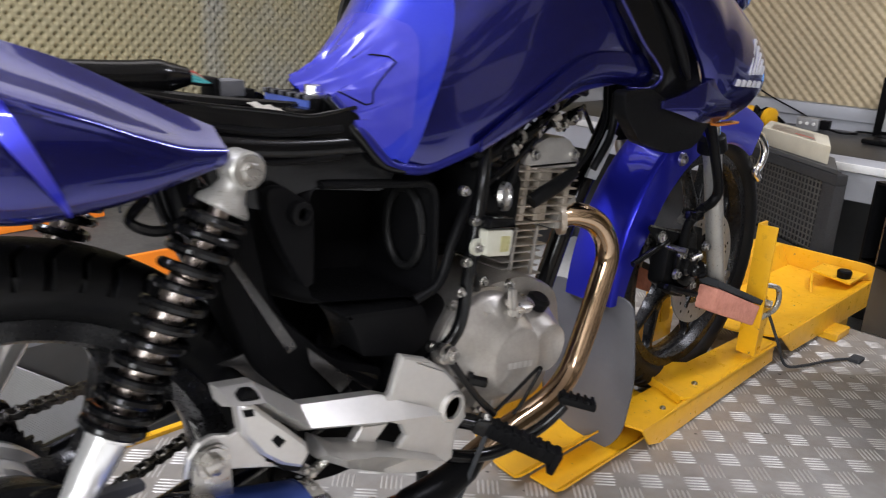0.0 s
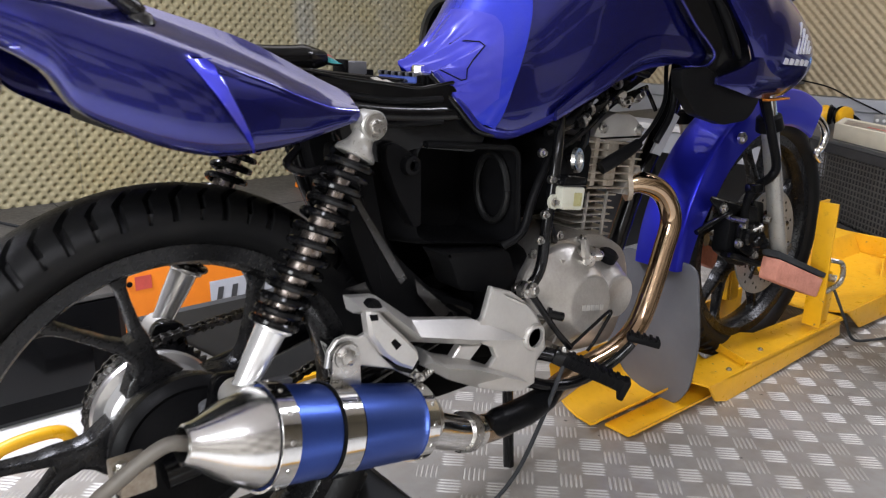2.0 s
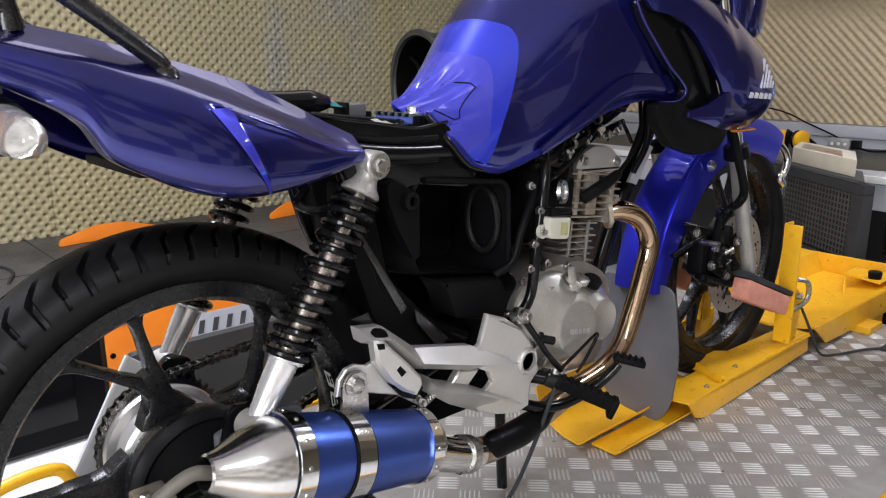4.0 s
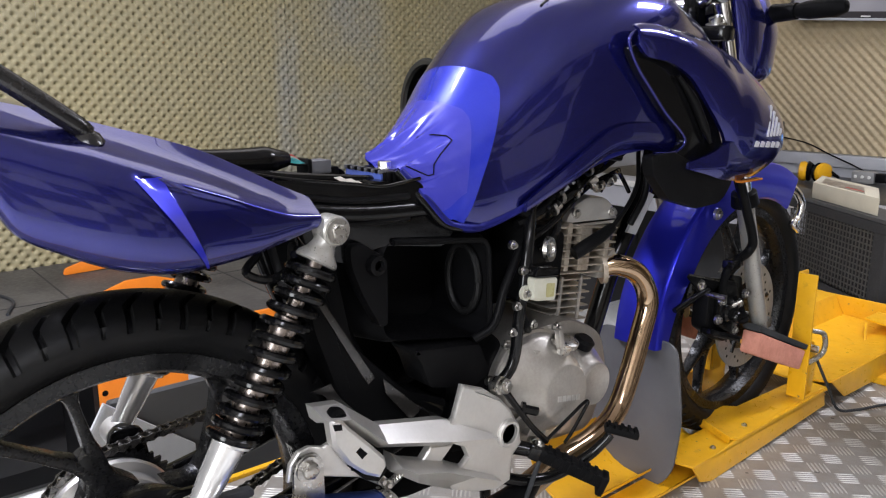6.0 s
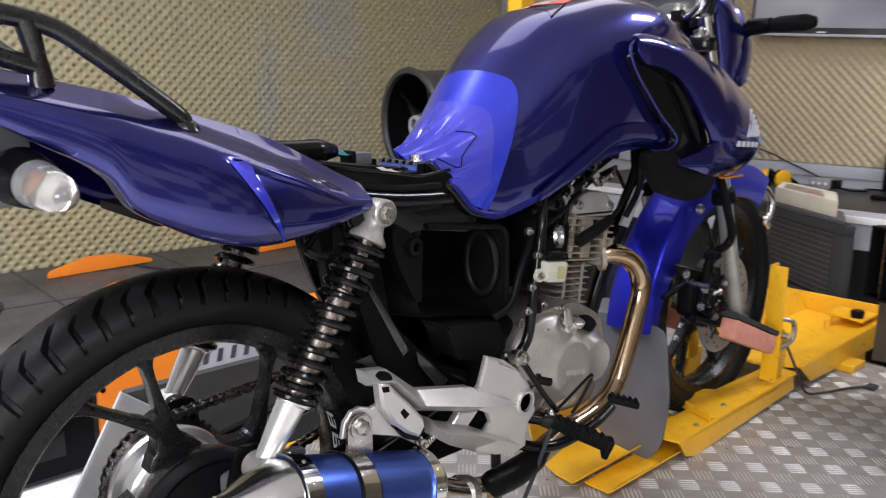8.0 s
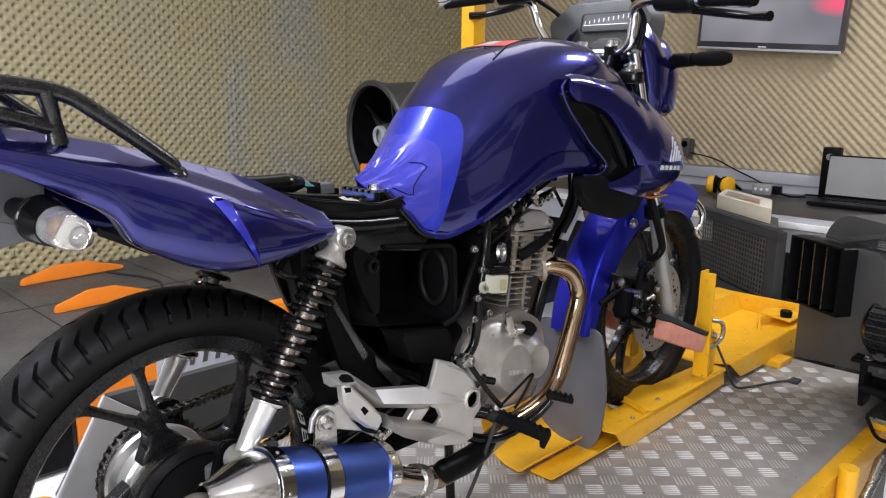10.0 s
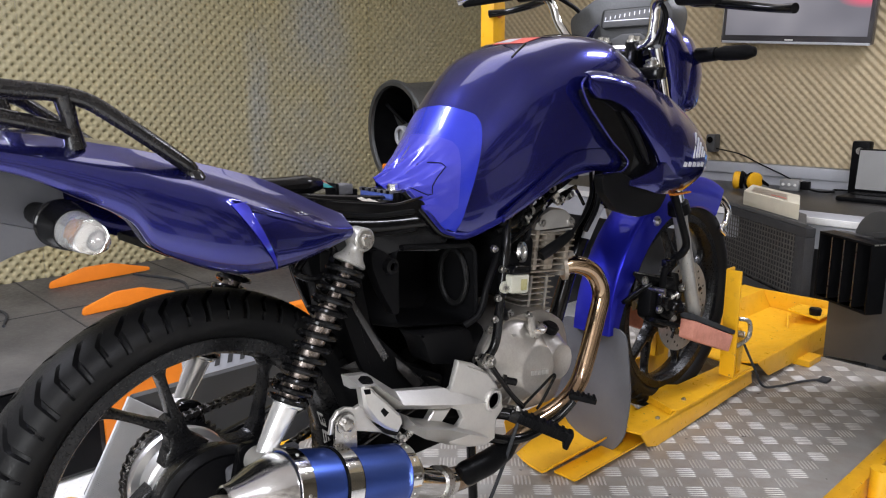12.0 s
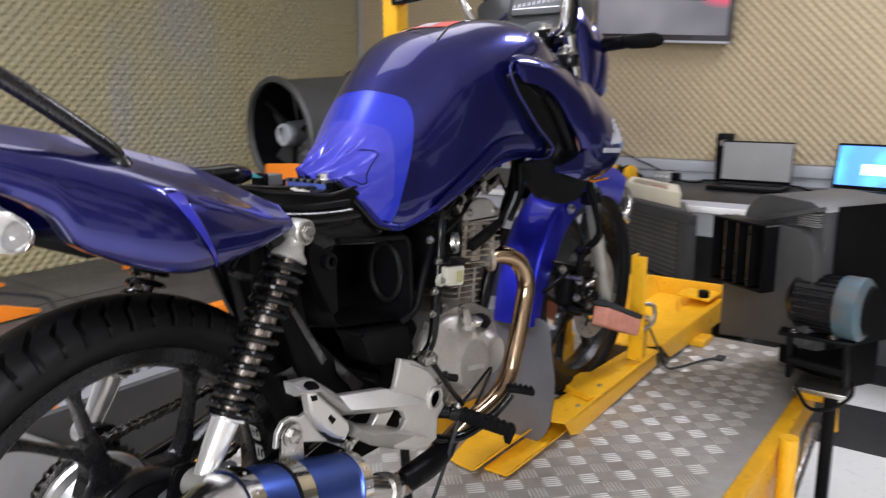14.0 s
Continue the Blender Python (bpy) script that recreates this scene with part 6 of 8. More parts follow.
part("rear_fender", slab(rounded([(-0.17, 0.74), (-0.3, 0.77), (-0.5, 0.79), (-0.52, 0.6), (-0.42, 0.55), (-0.3, 0.625), (-0.226, 0.655), (-0.168, 0.664)], 0.012), -0.06, 0.075, 0.012), GREY_RUBBER, bike, "dull dark grey rear mudguard")
for s in (1, -1):
    st = part("turn_signal", tube([(s * 0.06, -0.205, 0.702), (s * 0.1, -0.202, 0.7), (s * 0.122, -0.2, 0.6985)], [0.012, 0.013, 0.016], 14), BLACK_PLASTIC, bike, "rear indicator with clear lens")
    ax = Vector((0.98 * s, 0.13, -0.12)).normalized()
    o = Vector((s * 0.118, -0.2, 0.6985))
    part("signal_body", lathe([(0, 0), (0.0, 0.015), (0.006, 0.023), (0.016, 0.0265), (0.019, 0.0268), (0.0205, 0.0255), (0.022, 0.0255), (0.0235, 0.0265), (0.04, 0.0245), (0.05, 0.0225), (0.05, 0)], o, ax, 36), BLACK_GLOSS, st)
    part("signal_lens", lathe([(0.0502, 0), (0.0502, 0.021), (0.07, 0.0195), (0.092, 0.016), (0.106, 0.01), (0.111, 0.004), (0.112, 0)], o, ax, 32), LENS, st, "clear indicator lens")
    part("bulb", lathe([(0.051, 0), (0.051, 0.005), (0.06, 0.005), (0.066, 0.003), (0.068, 0)], o, ax, 14), AMBER, st, "amber bulb")
    part("reflector_cup", lathe([(0.0504, 0.009), (0.0504, 0.02), (0.066, 0.0185), (0.0655, 0.0175), (0.0515, 0.0095)], o, ax, 28), CHROME, st, "bright reflector cup")

# rear shocks
for s in (1, -1):
    top, low = Vector((0.138 * s, 0.2, 0.625)), Vector((0.128 * s, 0.028, 0.335))
    ax = (low - top).normalized()
    L = (low - top).length
    sh = part("rear_shock", lathe([(0.03, 0), (0.03, 0.016), (0.036, 0.018), (0.04, 0.0095), (0.105, 0.0095), (0.107, 0.0155), (L - 0.09, 0.0155), (L - 0.09, 0)], top, ax, 24), SHOCK_STEEL, bike, "rear shock absorber")
    line = []
    turns, R0 = 13, 0.025
    e1 = ax.orthogonal().normalized()
    e2 = ax.cross(e1)
    N = int(turns * 20)
    for k in range(N + 1):
        u = k / N
        h = 0.042 + (L - 0.042 - 0.088) * (0.5 * (1 - math.cos(math.pi * u)) * 0.22 + u * 0.78)
        a = 2 * math.pi * turns * u
        line.append(top + ax * h + R0 * (math.cos(a) * e1 + math.sin(a) * e2))
    part("coil_spring", tube(line, 0.0047, 8, smooth=False), BLACK_GLOSS, sh, "black coil spring")
    part("upper_eye", lathe([(-0.015, 0), (-0.015, 0.0145), (-0.012, 0.0172), (0.012, 0.0172), (0.014, 0.0155), (0.014, 0)], top, X, 32), FORK_SILVER, sh, "silver upper mount eye")
    bm = blank()
    add_rings(bm, [[top + ax * h + q * (math.cos(2 * math.pi * j / 20) * e1 + math.sin(2 * math.pi * j / 20) * e2) for j in range(20)] for h, q in ((0.008, 0.0135), (0.018, 0.0135), (0.026, 0.0165), (0.034, 0.0235), (0.038, 0.0245), (0.04, 0.023))])
    part("spring_cap", bm, FORK_SILVER, sh)
    part("mount_bolt", bolt(top + Vector((0.014 * s, 0, 0)), (s, 0, 0), 0.0092, 0.004), STEEL, sh)
    part("damper_body", lathe([(L - 0.092, 0), (L - 0.092, 0.024), (L - 0.085, 0.024), (L - 0.082, 0.0185), (L - 0.045, 0.0165), (L - 0.03, 0.0148), (L - 0.015, 0.014), (L + 0.01, 0.0145), (L + 0.01, 0)], top, ax, 28), FORK_BRIGHT, sh, "bright silver damper body")
    part("lower_eye", lathe([(-0.015, 0), (-0.015, 0.018), (0.015, 0.018), (0.015, 0)], low, X, 24), SILVER_PAINT, sh)

# swing arm and chain
for s in (1, -1):
    arm = blank()
    add_tube(arm, [(s * 0.092, -0.05, 0.25), (s * 0.094, 0.06, 0.262), (s * 0.09, 0.2, 0.29), (s * 0.085, 0.36, 0.325)], 0.019, 12)
    part("swing_arm", arm, BLACK_GLOSS, bike, "black swing arm")
    part("shock_lug", slab(rounded([(-0.01, 0.27), (0.06, 0.28), (0.05, 0.35), (0.012, 0.355)], 0.01), s * 0.098 - 0.006, s * 0.098 + 0.006, 0.002), BLACK_GLOSS, bike)
front_sprocket = Vector((-0.08, 0.45, 0.345))


def chain_line():
    a, b, ra, rb = Vector((-0.08, 0, 0.25)), front_sprocket, 0.086, 0.032
    d = b - a
    L = math.hypot(d.y, d.z)
    base = math.atan2(d.z, d.y)
    off = math.acos((ra - rb) / L)
    pts = []
    for k in range(40):
        th = base + off + (2 * math.pi - 2 * off) * k / 39
        pts.append(a + Vector((0, ra * math.cos(th), ra * math.sin(th))))
    for k in range(12):
        th = base - off + 2 * off * k / 11
        pts.append(b + Vector((0, rb * math.cos(th), rb * math.sin(th))))
    return pts + [pts[0]]


pts = chain_line()
acc = [0.0]
for p, q in zip(pts, pts[1:]):
    acc.append(acc[-1] + (q - p).length)
total, n = acc[-1], round(acc[-1] / 0.0127)
bm = blank()
for k in range(n):
    d0, d1 = total * k / n, total * (k + 0.98) / n
    q = [Vector([np.interp(d, acc, [p[i] for p in pts]) for i in range(3)]) for d in (d0, d1)]
    ax = (q[1] - q[0]).normalized()
    up = ax.cross(Vector(X))
    half = 0.0075 if k % 2 else 0.0052
    for s in (1, -1):
        rows = []
        for u, h in ((-0.004, 0.003), (0.0, 0.0052), (0.0065, 0.0036), (0.0127, 0.0052), (0.0167, 0.003)):
            o = q[0] + ax * u + Vector((s * half, 0, 0))
            rows.append([o + up * h, o + up * h + Vector((0.0016, 0, 0)), o - up * h + Vector((0.0016, 0, 0)), o - up * h])
        add_rings(bm, rows)
    add_tube(bm, [q[0] - Vector((0.008, 0, 0)), q[0] + Vector((0.008, 0, 0))], 0.0036, 8)
part("drive_chain", bm, DARK_STEEL, bike, "oily steel roller chain")
part("front_sprocket_cover", slab(rounded([(0.38, 0.28), (0.52, 0.28), (0.52, 0.42), (0.4, 0.42)], 0.03), -0.13, -0.095, 0.01), BLACK_PLASTIC, bike)

# black frame, air box and under-seat parts
fr = part("frame", tube([(0.095, 0.0, 0.68), (0.095, 0.2, 0.638), (0.088, 0.34, 0.625), (0.08, 0.45, 0.63), (0.07, 0.62, 0.69), (0.02, 0.98, 0.82)], 0.013, 12), BLACK_GLOSS, bike, "black tubular frame")
part("frame_tube", tube([(-0.095, 0.0, 0.68), (-0.095, 0.2, 0.638), (-0.088, 0.34, 0.625), (-0.08, 0.45, 0.63), (-0.07, 0.62, 0.69), (-0.02, 0.98, 0.82)], 0.013, 12), BLACK_GLOSS, fr)
for s in (1, -1):
    part("frame_tube", tube([(s * 0.1, 0.56, 0.62), (s * 0.122, 0.532, 0.555), (s * 0.125, 0.515, 0.46), (s * 0.12, 0.505, 0.38), (s * 0.11, 0.45, 0.34)], 0.0085, 12), BLACK_GLOSS, fr)
    part("frame_tube", tube([(s * 0.07, 0.2, 0.625), (s * 0.07, 0.24, 0.5), (s * 0.07, 0.3, 0.4), (s * 0.08, 0.4, 0.33)], 0.013, 12), BLACK_GLOSS, fr)
    part("frame_plate", slab(rounded([(0.15, 0.68), (0.176, 0.677), (0.257, 0.665), (0.3, 0.658), (0.33, 0.66), (0.362, 0.662), (0.375, 0.63), (0.42, 0.592), (0.4, 0.57), (0.3, 0.585), (0.24, 0.57), (0.19, 0.6)], 0.012), s * 0.092 - 0.004, s * 0.092 + 0.004, 0.002), BLACK_GLOSS, fr)
part("down_tube", tube([(0.0, 1.0, 0.8), (0.008, 0.978, 0.64), (0.012, 0.925, 0.545), (0.012, 0.87, 0.455), (0.0, 0.82, 0.3)], 0.017, 14), BLACK_GLOSS, fr)
part("down_tube_label", slab([(0.886, 0.517), (0.912, 0.509), (0.962, 0.578), (0.936, 0.59)], 0.024, 0.03, 0.001), GREY_PANEL, fr, "pale label on the down tube")
BOX = rounded([(0.21, 0.6), (0.3, 0.625), (0.5, 0.595), (0.52, 0.52), (0.51, 0.41), (0.42, 0.35), (0.32, 0.36), (0.25, 0.45)], 0.03, 5)
ab = part("air_box", slab(BOX, -0.085, -0.03, 0.008), BLACK_PLASTIC, bike, "open black plastic air box")
loop = rounded([(0.3, 0.59), (0.478, 0.57), (0.483, 0.445), (0.47, 0.43), (0.298, 0.462)], 0.022, 5)
bm = blank()
add_tube(bm, [(0.098, y, z) for y, z in loop[4:20]], 0.0045, 8, smooth=False)
cy, cz = sum(q[0] for q in loop) / len(loop), sum(q[1] for q in loop) / len(loop)
rim_in = [[(x, cy + (y - cy) * g, cz + (z - cz) * g) for y, z in loop + loop[:1]] for x, g in ((-0.03, 0.97), (0.097, 1.0), (0.085, 1.1), (0.03, 1.22))]
for a, b in zip(rim_in, rim_in[1:]):
    for k in range(len(a) - 1):
        bm.faces.new([bm.verts.new(q) for q in (a[k], a[k + 1], b[k + 1], b[k])])
part("box_rim", bm, BLACK_DULL, ab)
oval = [(0.05 + 0.033 * math.cos(a), 0.506 + 0.05 * math.sin(a)) for a in [2 * math.pi * k / 28 for k in range(28)]]
bm = tube([(x, 0.473, z) for x, z in oval + oval[:1]], 0.0055, 8, smooth=False)
part("intake_collar", bm, RUBBER, ab, "oval rubber intake collar")
part("side_flange", slab(rounded([(0.244, 0.594), (0.262, 0.596), (0.292, 0.576), (0.299, 0.56), (0.299, 0.485), (0.287, 0.484), (0.26, 0.532), (0.245, 0.57)], 0.01), 0.086, 0.108, 0.004), BLACK_DULL, ab)
part("rubber_grommet", lathe([(0, 0.006), (0, 0.013), (0.01, 0.012), (0.012, 0.007), (0.006, 0.0055)], (0.108, 0.278, 0.567), X, 24), BLACK_PLASTIC, ab)
part("inner_fender", slab(rounded([(0.2, 0.6), (0.235, 0.58), (0.26, 0.46), (0.34, 0.38), (0.42, 0.345), (0.38, 0.3), (0.3, 0.33), (0.235, 0.4), (0.2, 0.5)], 0.02), 0.03, 0.088, 0.008), BLACK_DULL, ab, "black inner mudguard")
part("guard_sheet", slab([(0.2, 0.412), (0.218, 0.403), (0.263, 0.351), (0.318, 0.338), (0.307, 0.391), (0.274, 0.421)], 0.076, 0.079, 0.001), SHEET_GLOSS, ab, "glossy black guard sheet")
part("guard_sheet", slab([(0.202, 0.535), (0.214, 0.53), (0.288, 0.412), (0.277, 0.405)], 0.086, 0.091, 0.001), SHEET_GLOSS, ab)
part("guard_sheet", slab([(0.294, 0.412), (0.357, 0.353), (0.339, 0.341), (0.298, 0.39)], 0.098, 0.1, 0.001), SHEET_GLOSS, ab)
# added backing: hides the bright floor behind the footrest carrier
part("backing_plate", slab(rounded([(0.27, 0.22), (0.36, 0.2), (0.49, 0.2), (0.5, 0.33), (0.42, 0.36), (0.3, 0.34)], 0.02), 0.02, 0.06, 0.004), BLACK_DULL, bike, "added black plate that darkens the gaps behind the footrest carrier")
part("lower_box", slab(rounded([(0.33, 0.445), (0.452, 0.428), (0.47, 0.38), (0.44, 0.365), (0.36, 0.385), (0.345, 0.425)], 0.01), 0.06, 0.115, 0.006), BLACK_DULL, ab)
for y, z in ((0.494, 0.565), (0.505, 0.475), (0.516, 0.525), (0.497, 0.438)):
    part("frame_bolt", bolt((0.13, y, z), X, 0.0042), STEEL, fr)
part("seat_tray", box((-0.085, -0.06, 0.628), (0.085, 0.44, 0.64), 0.004), BLACK_DULL, bike, "black tray under the missing seat")
part("tray_edge", tube([(0.088, 0.02, 0.715), (0.09, 0.12, 0.69), (0.094, 0.176, 0.678), (0.094, 0.257, 0.666), (0.094, 0.3, 0.659), (0.094, 0.33, 0.661), (0.092, 0.362, 0.664)], 0.0022, 8), BLACK_GLOSS, bike)
for z in (0.646, 0.618):
    part("wall_ridge", tube([(0.096, 0.18, z + 0.012), (0.097, 0.26, z), (0.096, 0.34, z - 0.002)], 0.0045, 8), BLACK_PLASTIC, bike)
cdi = part("regulator", box((-0.012, 0.318, 0.65), (0.074, 0.368, 0.673), 0.003), BLACK_PLASTIC, bike, "finned black control unit with a blue face")
part("unit_face", box((-0.01, 0.3155, 0.66), (0.072, 0.3185, 0.671), 0.001), BLUE_PLASTIC, cdi, "blue toothed face")
for k in range(11):
    part("unit_tooth", box((-0.011 + 0.0078 * k, 0.314, 0.671), (-0.0068 + 0.0078 * k, 0.324, 0.676), 0.0008), BLACK_PLASTIC if k % 2 else GREY_RUBBER, cdi)
for k in range(5):
    part("unit_fin", box((0.0735, 0.322 + 0.009 * k, 0.655), (0.0785, 0.3265 + 0.009 * k, 0.6735), 0.0008), BLACK_PLASTIC, cdi)
part("unit_lug", box((0.02, 0.366, 0.668), (0.07, 0.388, 0.6745), 0.002), BLACK_PLASTIC, cdi)
part("unit_base", box((-0.008, 0.288, 0.645), (0.086, 0.318, 0.664), 0.002), BLACK_GLOSS, cdi)
part("unit_washer", lathe([(0, 0), (0, 0.0135), (0.0016, 0.0135), (0.0016, 0)], (0.048, 0.338, 0.6732), (0, 0, 1), 28), STEEL, cdi, "steel washer")
part("unit_bolt", bolt((0.048, 0.338, 0.6748), (0, 0, 1), 0.0085, 0.0085), POLISHED, cdi, "bright bolt head")
part("fuse_box", box((-0.05, 0.22, 0.641), (0.03, 0.285, 0.668), 0.005), BLACK_GLOSS, bike)
part("cable_boot", tube([(0.03, 0.02, 0.70), (0.04, 0.08, 0.698), (0.04, 0.14, 0.695), (0.038, 0.175, 0.695), (0.034, 0.205, 0.694)], [0.01, 0.015, 0.016, 0.0165, 0.009], 12), BLACK_GLOSS, bike, "black rubber cable boot")
for x, y, z, dx, dy, dz, mt in ((0.028, 0.248, 0.682, 0.026, 0.03, 0.016, GREY_RUBBER), (0.028, 0.232, 0.683, 0.03, 0.006, 0.02, BLACK_PLASTIC), (0.045, 0.2, 0.668, 0.022, 0.034, 0.02, BLACK_GLOSS), (-0.03, 0.18, 0.664, 0.03, 0.03, 0.026, BLACK_PLASTIC), (0.06, 0.27, 0.658, 0.02, 0.04, 0.014, BLACK_GLOSS), (0.0, 0.275, 0.672, 0.05, 0.018, 0.014, BLACK_PLASTIC)):
    part("wire_connector", box((x - dx / 2, y - dy / 2, z - dz / 2), (x + dx / 2, y + dy / 2, z + dz / 2), 0.002), mt, bike)
bm = blank()
edge = [(0.09, 0.25 + 0.005 * k, 0.668 - 0.0012 * k + 0.0015 * ((k * 7) % 3 - 1)) for k in range(8)]
for p_, q_ in zip(edge, edge[1:]):
    vs = [bm.verts.new(w_) for w_ in (p_, q_, (q_[0] - 0.018, q_[1] - 0.004, q_[2] + 0.006), (p_[0] - 0.018, p_[1] - 0.004, p_[2] + 0.006))]
    bm.faces.new(vs)
bmesh.ops.solidify(bm, geom=bm.faces[:], thickness=0.0012)
part("torn_edge", bm, STEEL, bike, "torn bright edge of the tray")
for k, mt in enumerate((RED, WHITE_PLASTIC, WIRE_TEAL, WIRE_TEAL, WIRE_TEAL, BLACK_PLASTIC)):
    part("wire", tube([(0.032 + 0.0012 * k, 0.2, 0.699 - 0.0018 * k), (0.03 + 0.0022 * k, 0.215, 0.697 - 0.002 * k), (0.024 + 0.0026 * k, 0.232, 0.686)], 0.0014, 6), mt, bike)
part("ignition_coil_lead", tube([(0.03, 0.0, 0.69), (0.05, 0.08, 0.692), (0.06, 0.2, 0.675), (0.05, 0.33, 0.66)], 0.006, 8), BLACK_GLOSS, bike)
part("battery_strap", box((-0.06, 0.03, 0.641), (0.04, 0.12, 0.685), 0.006), BLACK_DULL, bike)
part("spring_hook", tube([(0.1, 0.13, 0.6), (0.11, 0.11, 0.585), (0.12, 0.13, 0.575), (0.115, 0.16, 0.582), (0.1, 0.18, 0.6)], 0.005, 8), BLACK_GLOSS, bike)

# engine
eng = part("engine", slab(rounded([(0.5, 0.23), (0.72, 0.21), (0.76, 0.3), (0.74, 0.38), (0.66, 0.42), (0.56, 0.42), (0.505, 0.36)], 0.03), -0.11, 0.1, 0.012), CAST, bike, "cast aluminium engine case")


def cast_cone(rings):
    """A cast cover that narrows askew: rings of x, centre y, centre z and radius."""
    return add_rings(blank(), [[(x, y + r * math.cos(2 * math.pi * k / 56), z + r * math.sin(2 * math.pi * k / 56)) for k in range(56)] for x, y, z, r in rings])


part("clutch_cover", cast_cone([(0.095, 0.567, 0.335, 0.085), (0.104, 0.567, 0.335, 0.085), (0.106, 0.567, 0.335, 0.081), (0.116, 0.569, 0.3345, 0.08), (0.122, 0.572, 0.333, 0.077), (0.146, 0.589, 0.3265, 0.0515), (0.151, 0.591, 0.3255, 0.0475), (0.153, 0.592, 0.325, 0.045), (0.1532, 0.592, 0.325, 0.043)]), CAST, eng, "round cast clutch cover with a flat boss", sharp=30)
part("filter_cover", cast_cone([(0.09, 0.662, 0.323, 0.062), (0.1, 0.662, 0.323, 0.062), (0.102, 0.663, 0.322, 0.057), (0.114, 0.664, 0.322, 0.055), (0.14, 0.668, 0.32, 0.037), (0.146, 0.668, 0.32, 0.0345), (0.1475, 0.668, 0.32, 0.032), (0.146, 0.668, 0.32, 0.0255), (0.1455, 0.668, 0.32, 0.024)]), CAST, eng, "round cast oil filter cover", sharp=30)
bar = blank()
for k in range(5):
    add_slab(bar, [(0.572 + 0.0105 * k, 0.319 - 0.002 * k), (0.580 + 0.0105 * k, 0.3175 - 0.002 * k), (0.580 + 0.0105 * k, 0.3265 - 0.002 * k), (0.572 + 0.0105 * k, 0.328 - 0.002 * k)], 0.153, 0.1538)
part("cast_mark", bar, SILVER_PAINT, eng)
part("cover_rib", slab(rounded([(0.50, 0.318), (0.535, 0.312), (0.536, 0.316), (0.50, 0.323)], 0.002), 0.125, 0.141), CAST, eng)
part("case_rear", slab(rounded([(0.42, 0.25), (0.52, 0.23), (0.54, 0.4), (0.5, 0.43), (0.44, 0.4)], 0.02), -0.09, 0.07, 0.01), BLACK_PLASTIC, eng, "dark rear of the engine case")
part("cover_rib", slab(rounded([(0.545, 0.4), (0.56, 0.395), (0.566, 0.375), (0.556, 0.378)], 0.002), 0.112, 0.13), CAST, eng)
for a in (200, 232, 262):
    part("cover_rib", slab([(0.572 + 0.055 * math.cos(radians(a)), 0.333 + 0.055 * math.sin(radians(a))), (0.572 + 0.075 * math.cos(radians(a)), 0.333 + 0.075 * math.sin(radians(a))), (0.572 + 0.075 * math.cos(radians(a + 4)), 0.333 + 0.075 * math.sin(radians(a + 4))), (0.572 + 0.055 * math.cos(radians(a + 5)), 0.333 + 0.055 * math.sin(radians(a + 5)))], 0.115, 0.137), CAST, eng)
part("oil_cap", lathe([(-0.012, 0), (-0.012, 0.011), (0.0, 0.013), (0.002, 0.02), (0.01, 0.021), (0.012, 0.016), (0.012, 0)], (0.138, 0.598, 0.398), (0.25, 0.1, 0.95), 28), STEEL, eng, "round oil filler cap")
part("oil_cap_lever", slab(rounded([(0.575, 0.40), (0.588, 0.398), (0.58, 0.43), (0.57, 0.432)], 0.004), 0.142, 0.152, 0.002), CAST, eng, "clutch release arm")
part("timing_plug", lathe([(0, 0), (0, 0.016), (0.012, 0.017), (0.016, 0.012), (0.016, 0)], (0.115, 0.668, 0.375), (0.4, 0.1, 0.9), 24), BLACK_PLASTIC, eng, "black plug")
for k in range(9):
    a = radians(20 + 36 * k)
    part("cover_bolt", bolt((0.104, 0.57 + 0.094 * math.cos(a), 0.335 + 0.094 * math.sin(a)), X, 0.005, 0.005), STEEL, eng)
TILT = Matrix.Translation((0, 0.725, 0.4)) @ Matrix.Rotation(radians(-7), 4, "X") @ Matrix.Translation((0, -0.725, -0.4))
# barrel and head cores are darkened so that the fin gaps look shaded
cyl = part("cylinder", box((-0.04, 0.655, 0.39), (0.046, 0.716, 0.48), 0.012, TILT), SHADED_CAST, eng, "finned cylinder barrel")
for k in range(7):
    z = 0.398 + 0.0112 * k
    g = 0.004 * (k % 2)
    part("fin", box((-0.074 + g, 0.634 + g, z), (0.074 - g, 0.727 - g, z + 0.0026), 0.0011, TILT), DIRTY_CAST if k > 3 else CAST, cyl)
head = part("cylinder_head", box((-0.046, 0.645, 0.478), (0.05, 0.752, 0.56), 0.012, TILT), SHADED_CAST, eng, "weathered finned cylinder head")
for k in range(7):
    z = 0.478 + 0.0122 * k
    part("fin", box((-0.084, 0.618 + 0.004 * (k % 2), z), (0.084, 0.768, z + 0.0028), 0.0012, TILT), DIRTY_CAST, head)
for y in (0.652, 0.7):
    part("fin_web", box((0.07, y, 0.4), (0.075, y + 0.005, 0.472), 0.001, TILT), CAST, cyl)
for y, w, top in ((0.645, 0.012, 0.56), (0.678, 0.028, 0.556), (0.742, 0.012, 0.55)):
    part("fin_web", box((0.05, y, 0.482), (0.082, y + w, top), 0.003, TILT), DIRTY_CAST, head)
part("head_bracket", slab(rounded([(0.735, 0.468), (0.775, 0.46), (0.79, 0.5), (0.782, 0.512), (0.752, 0.49)], 0.005), 0.05, 0.082, 0.003), CAST, head, "cast exhaust port flange")
part("rocker_cover", slab(rounded([(0.668, 0.556), (0.8, 0.55), (0.797, 0.574), (0.768, 0.598), (0.72, 0.604), (0.688, 0.594), (0.671, 0.575)], 0.009), -0.06, 0.074, 0.01), SILVER_PAINT, head, "cast rocker cover")
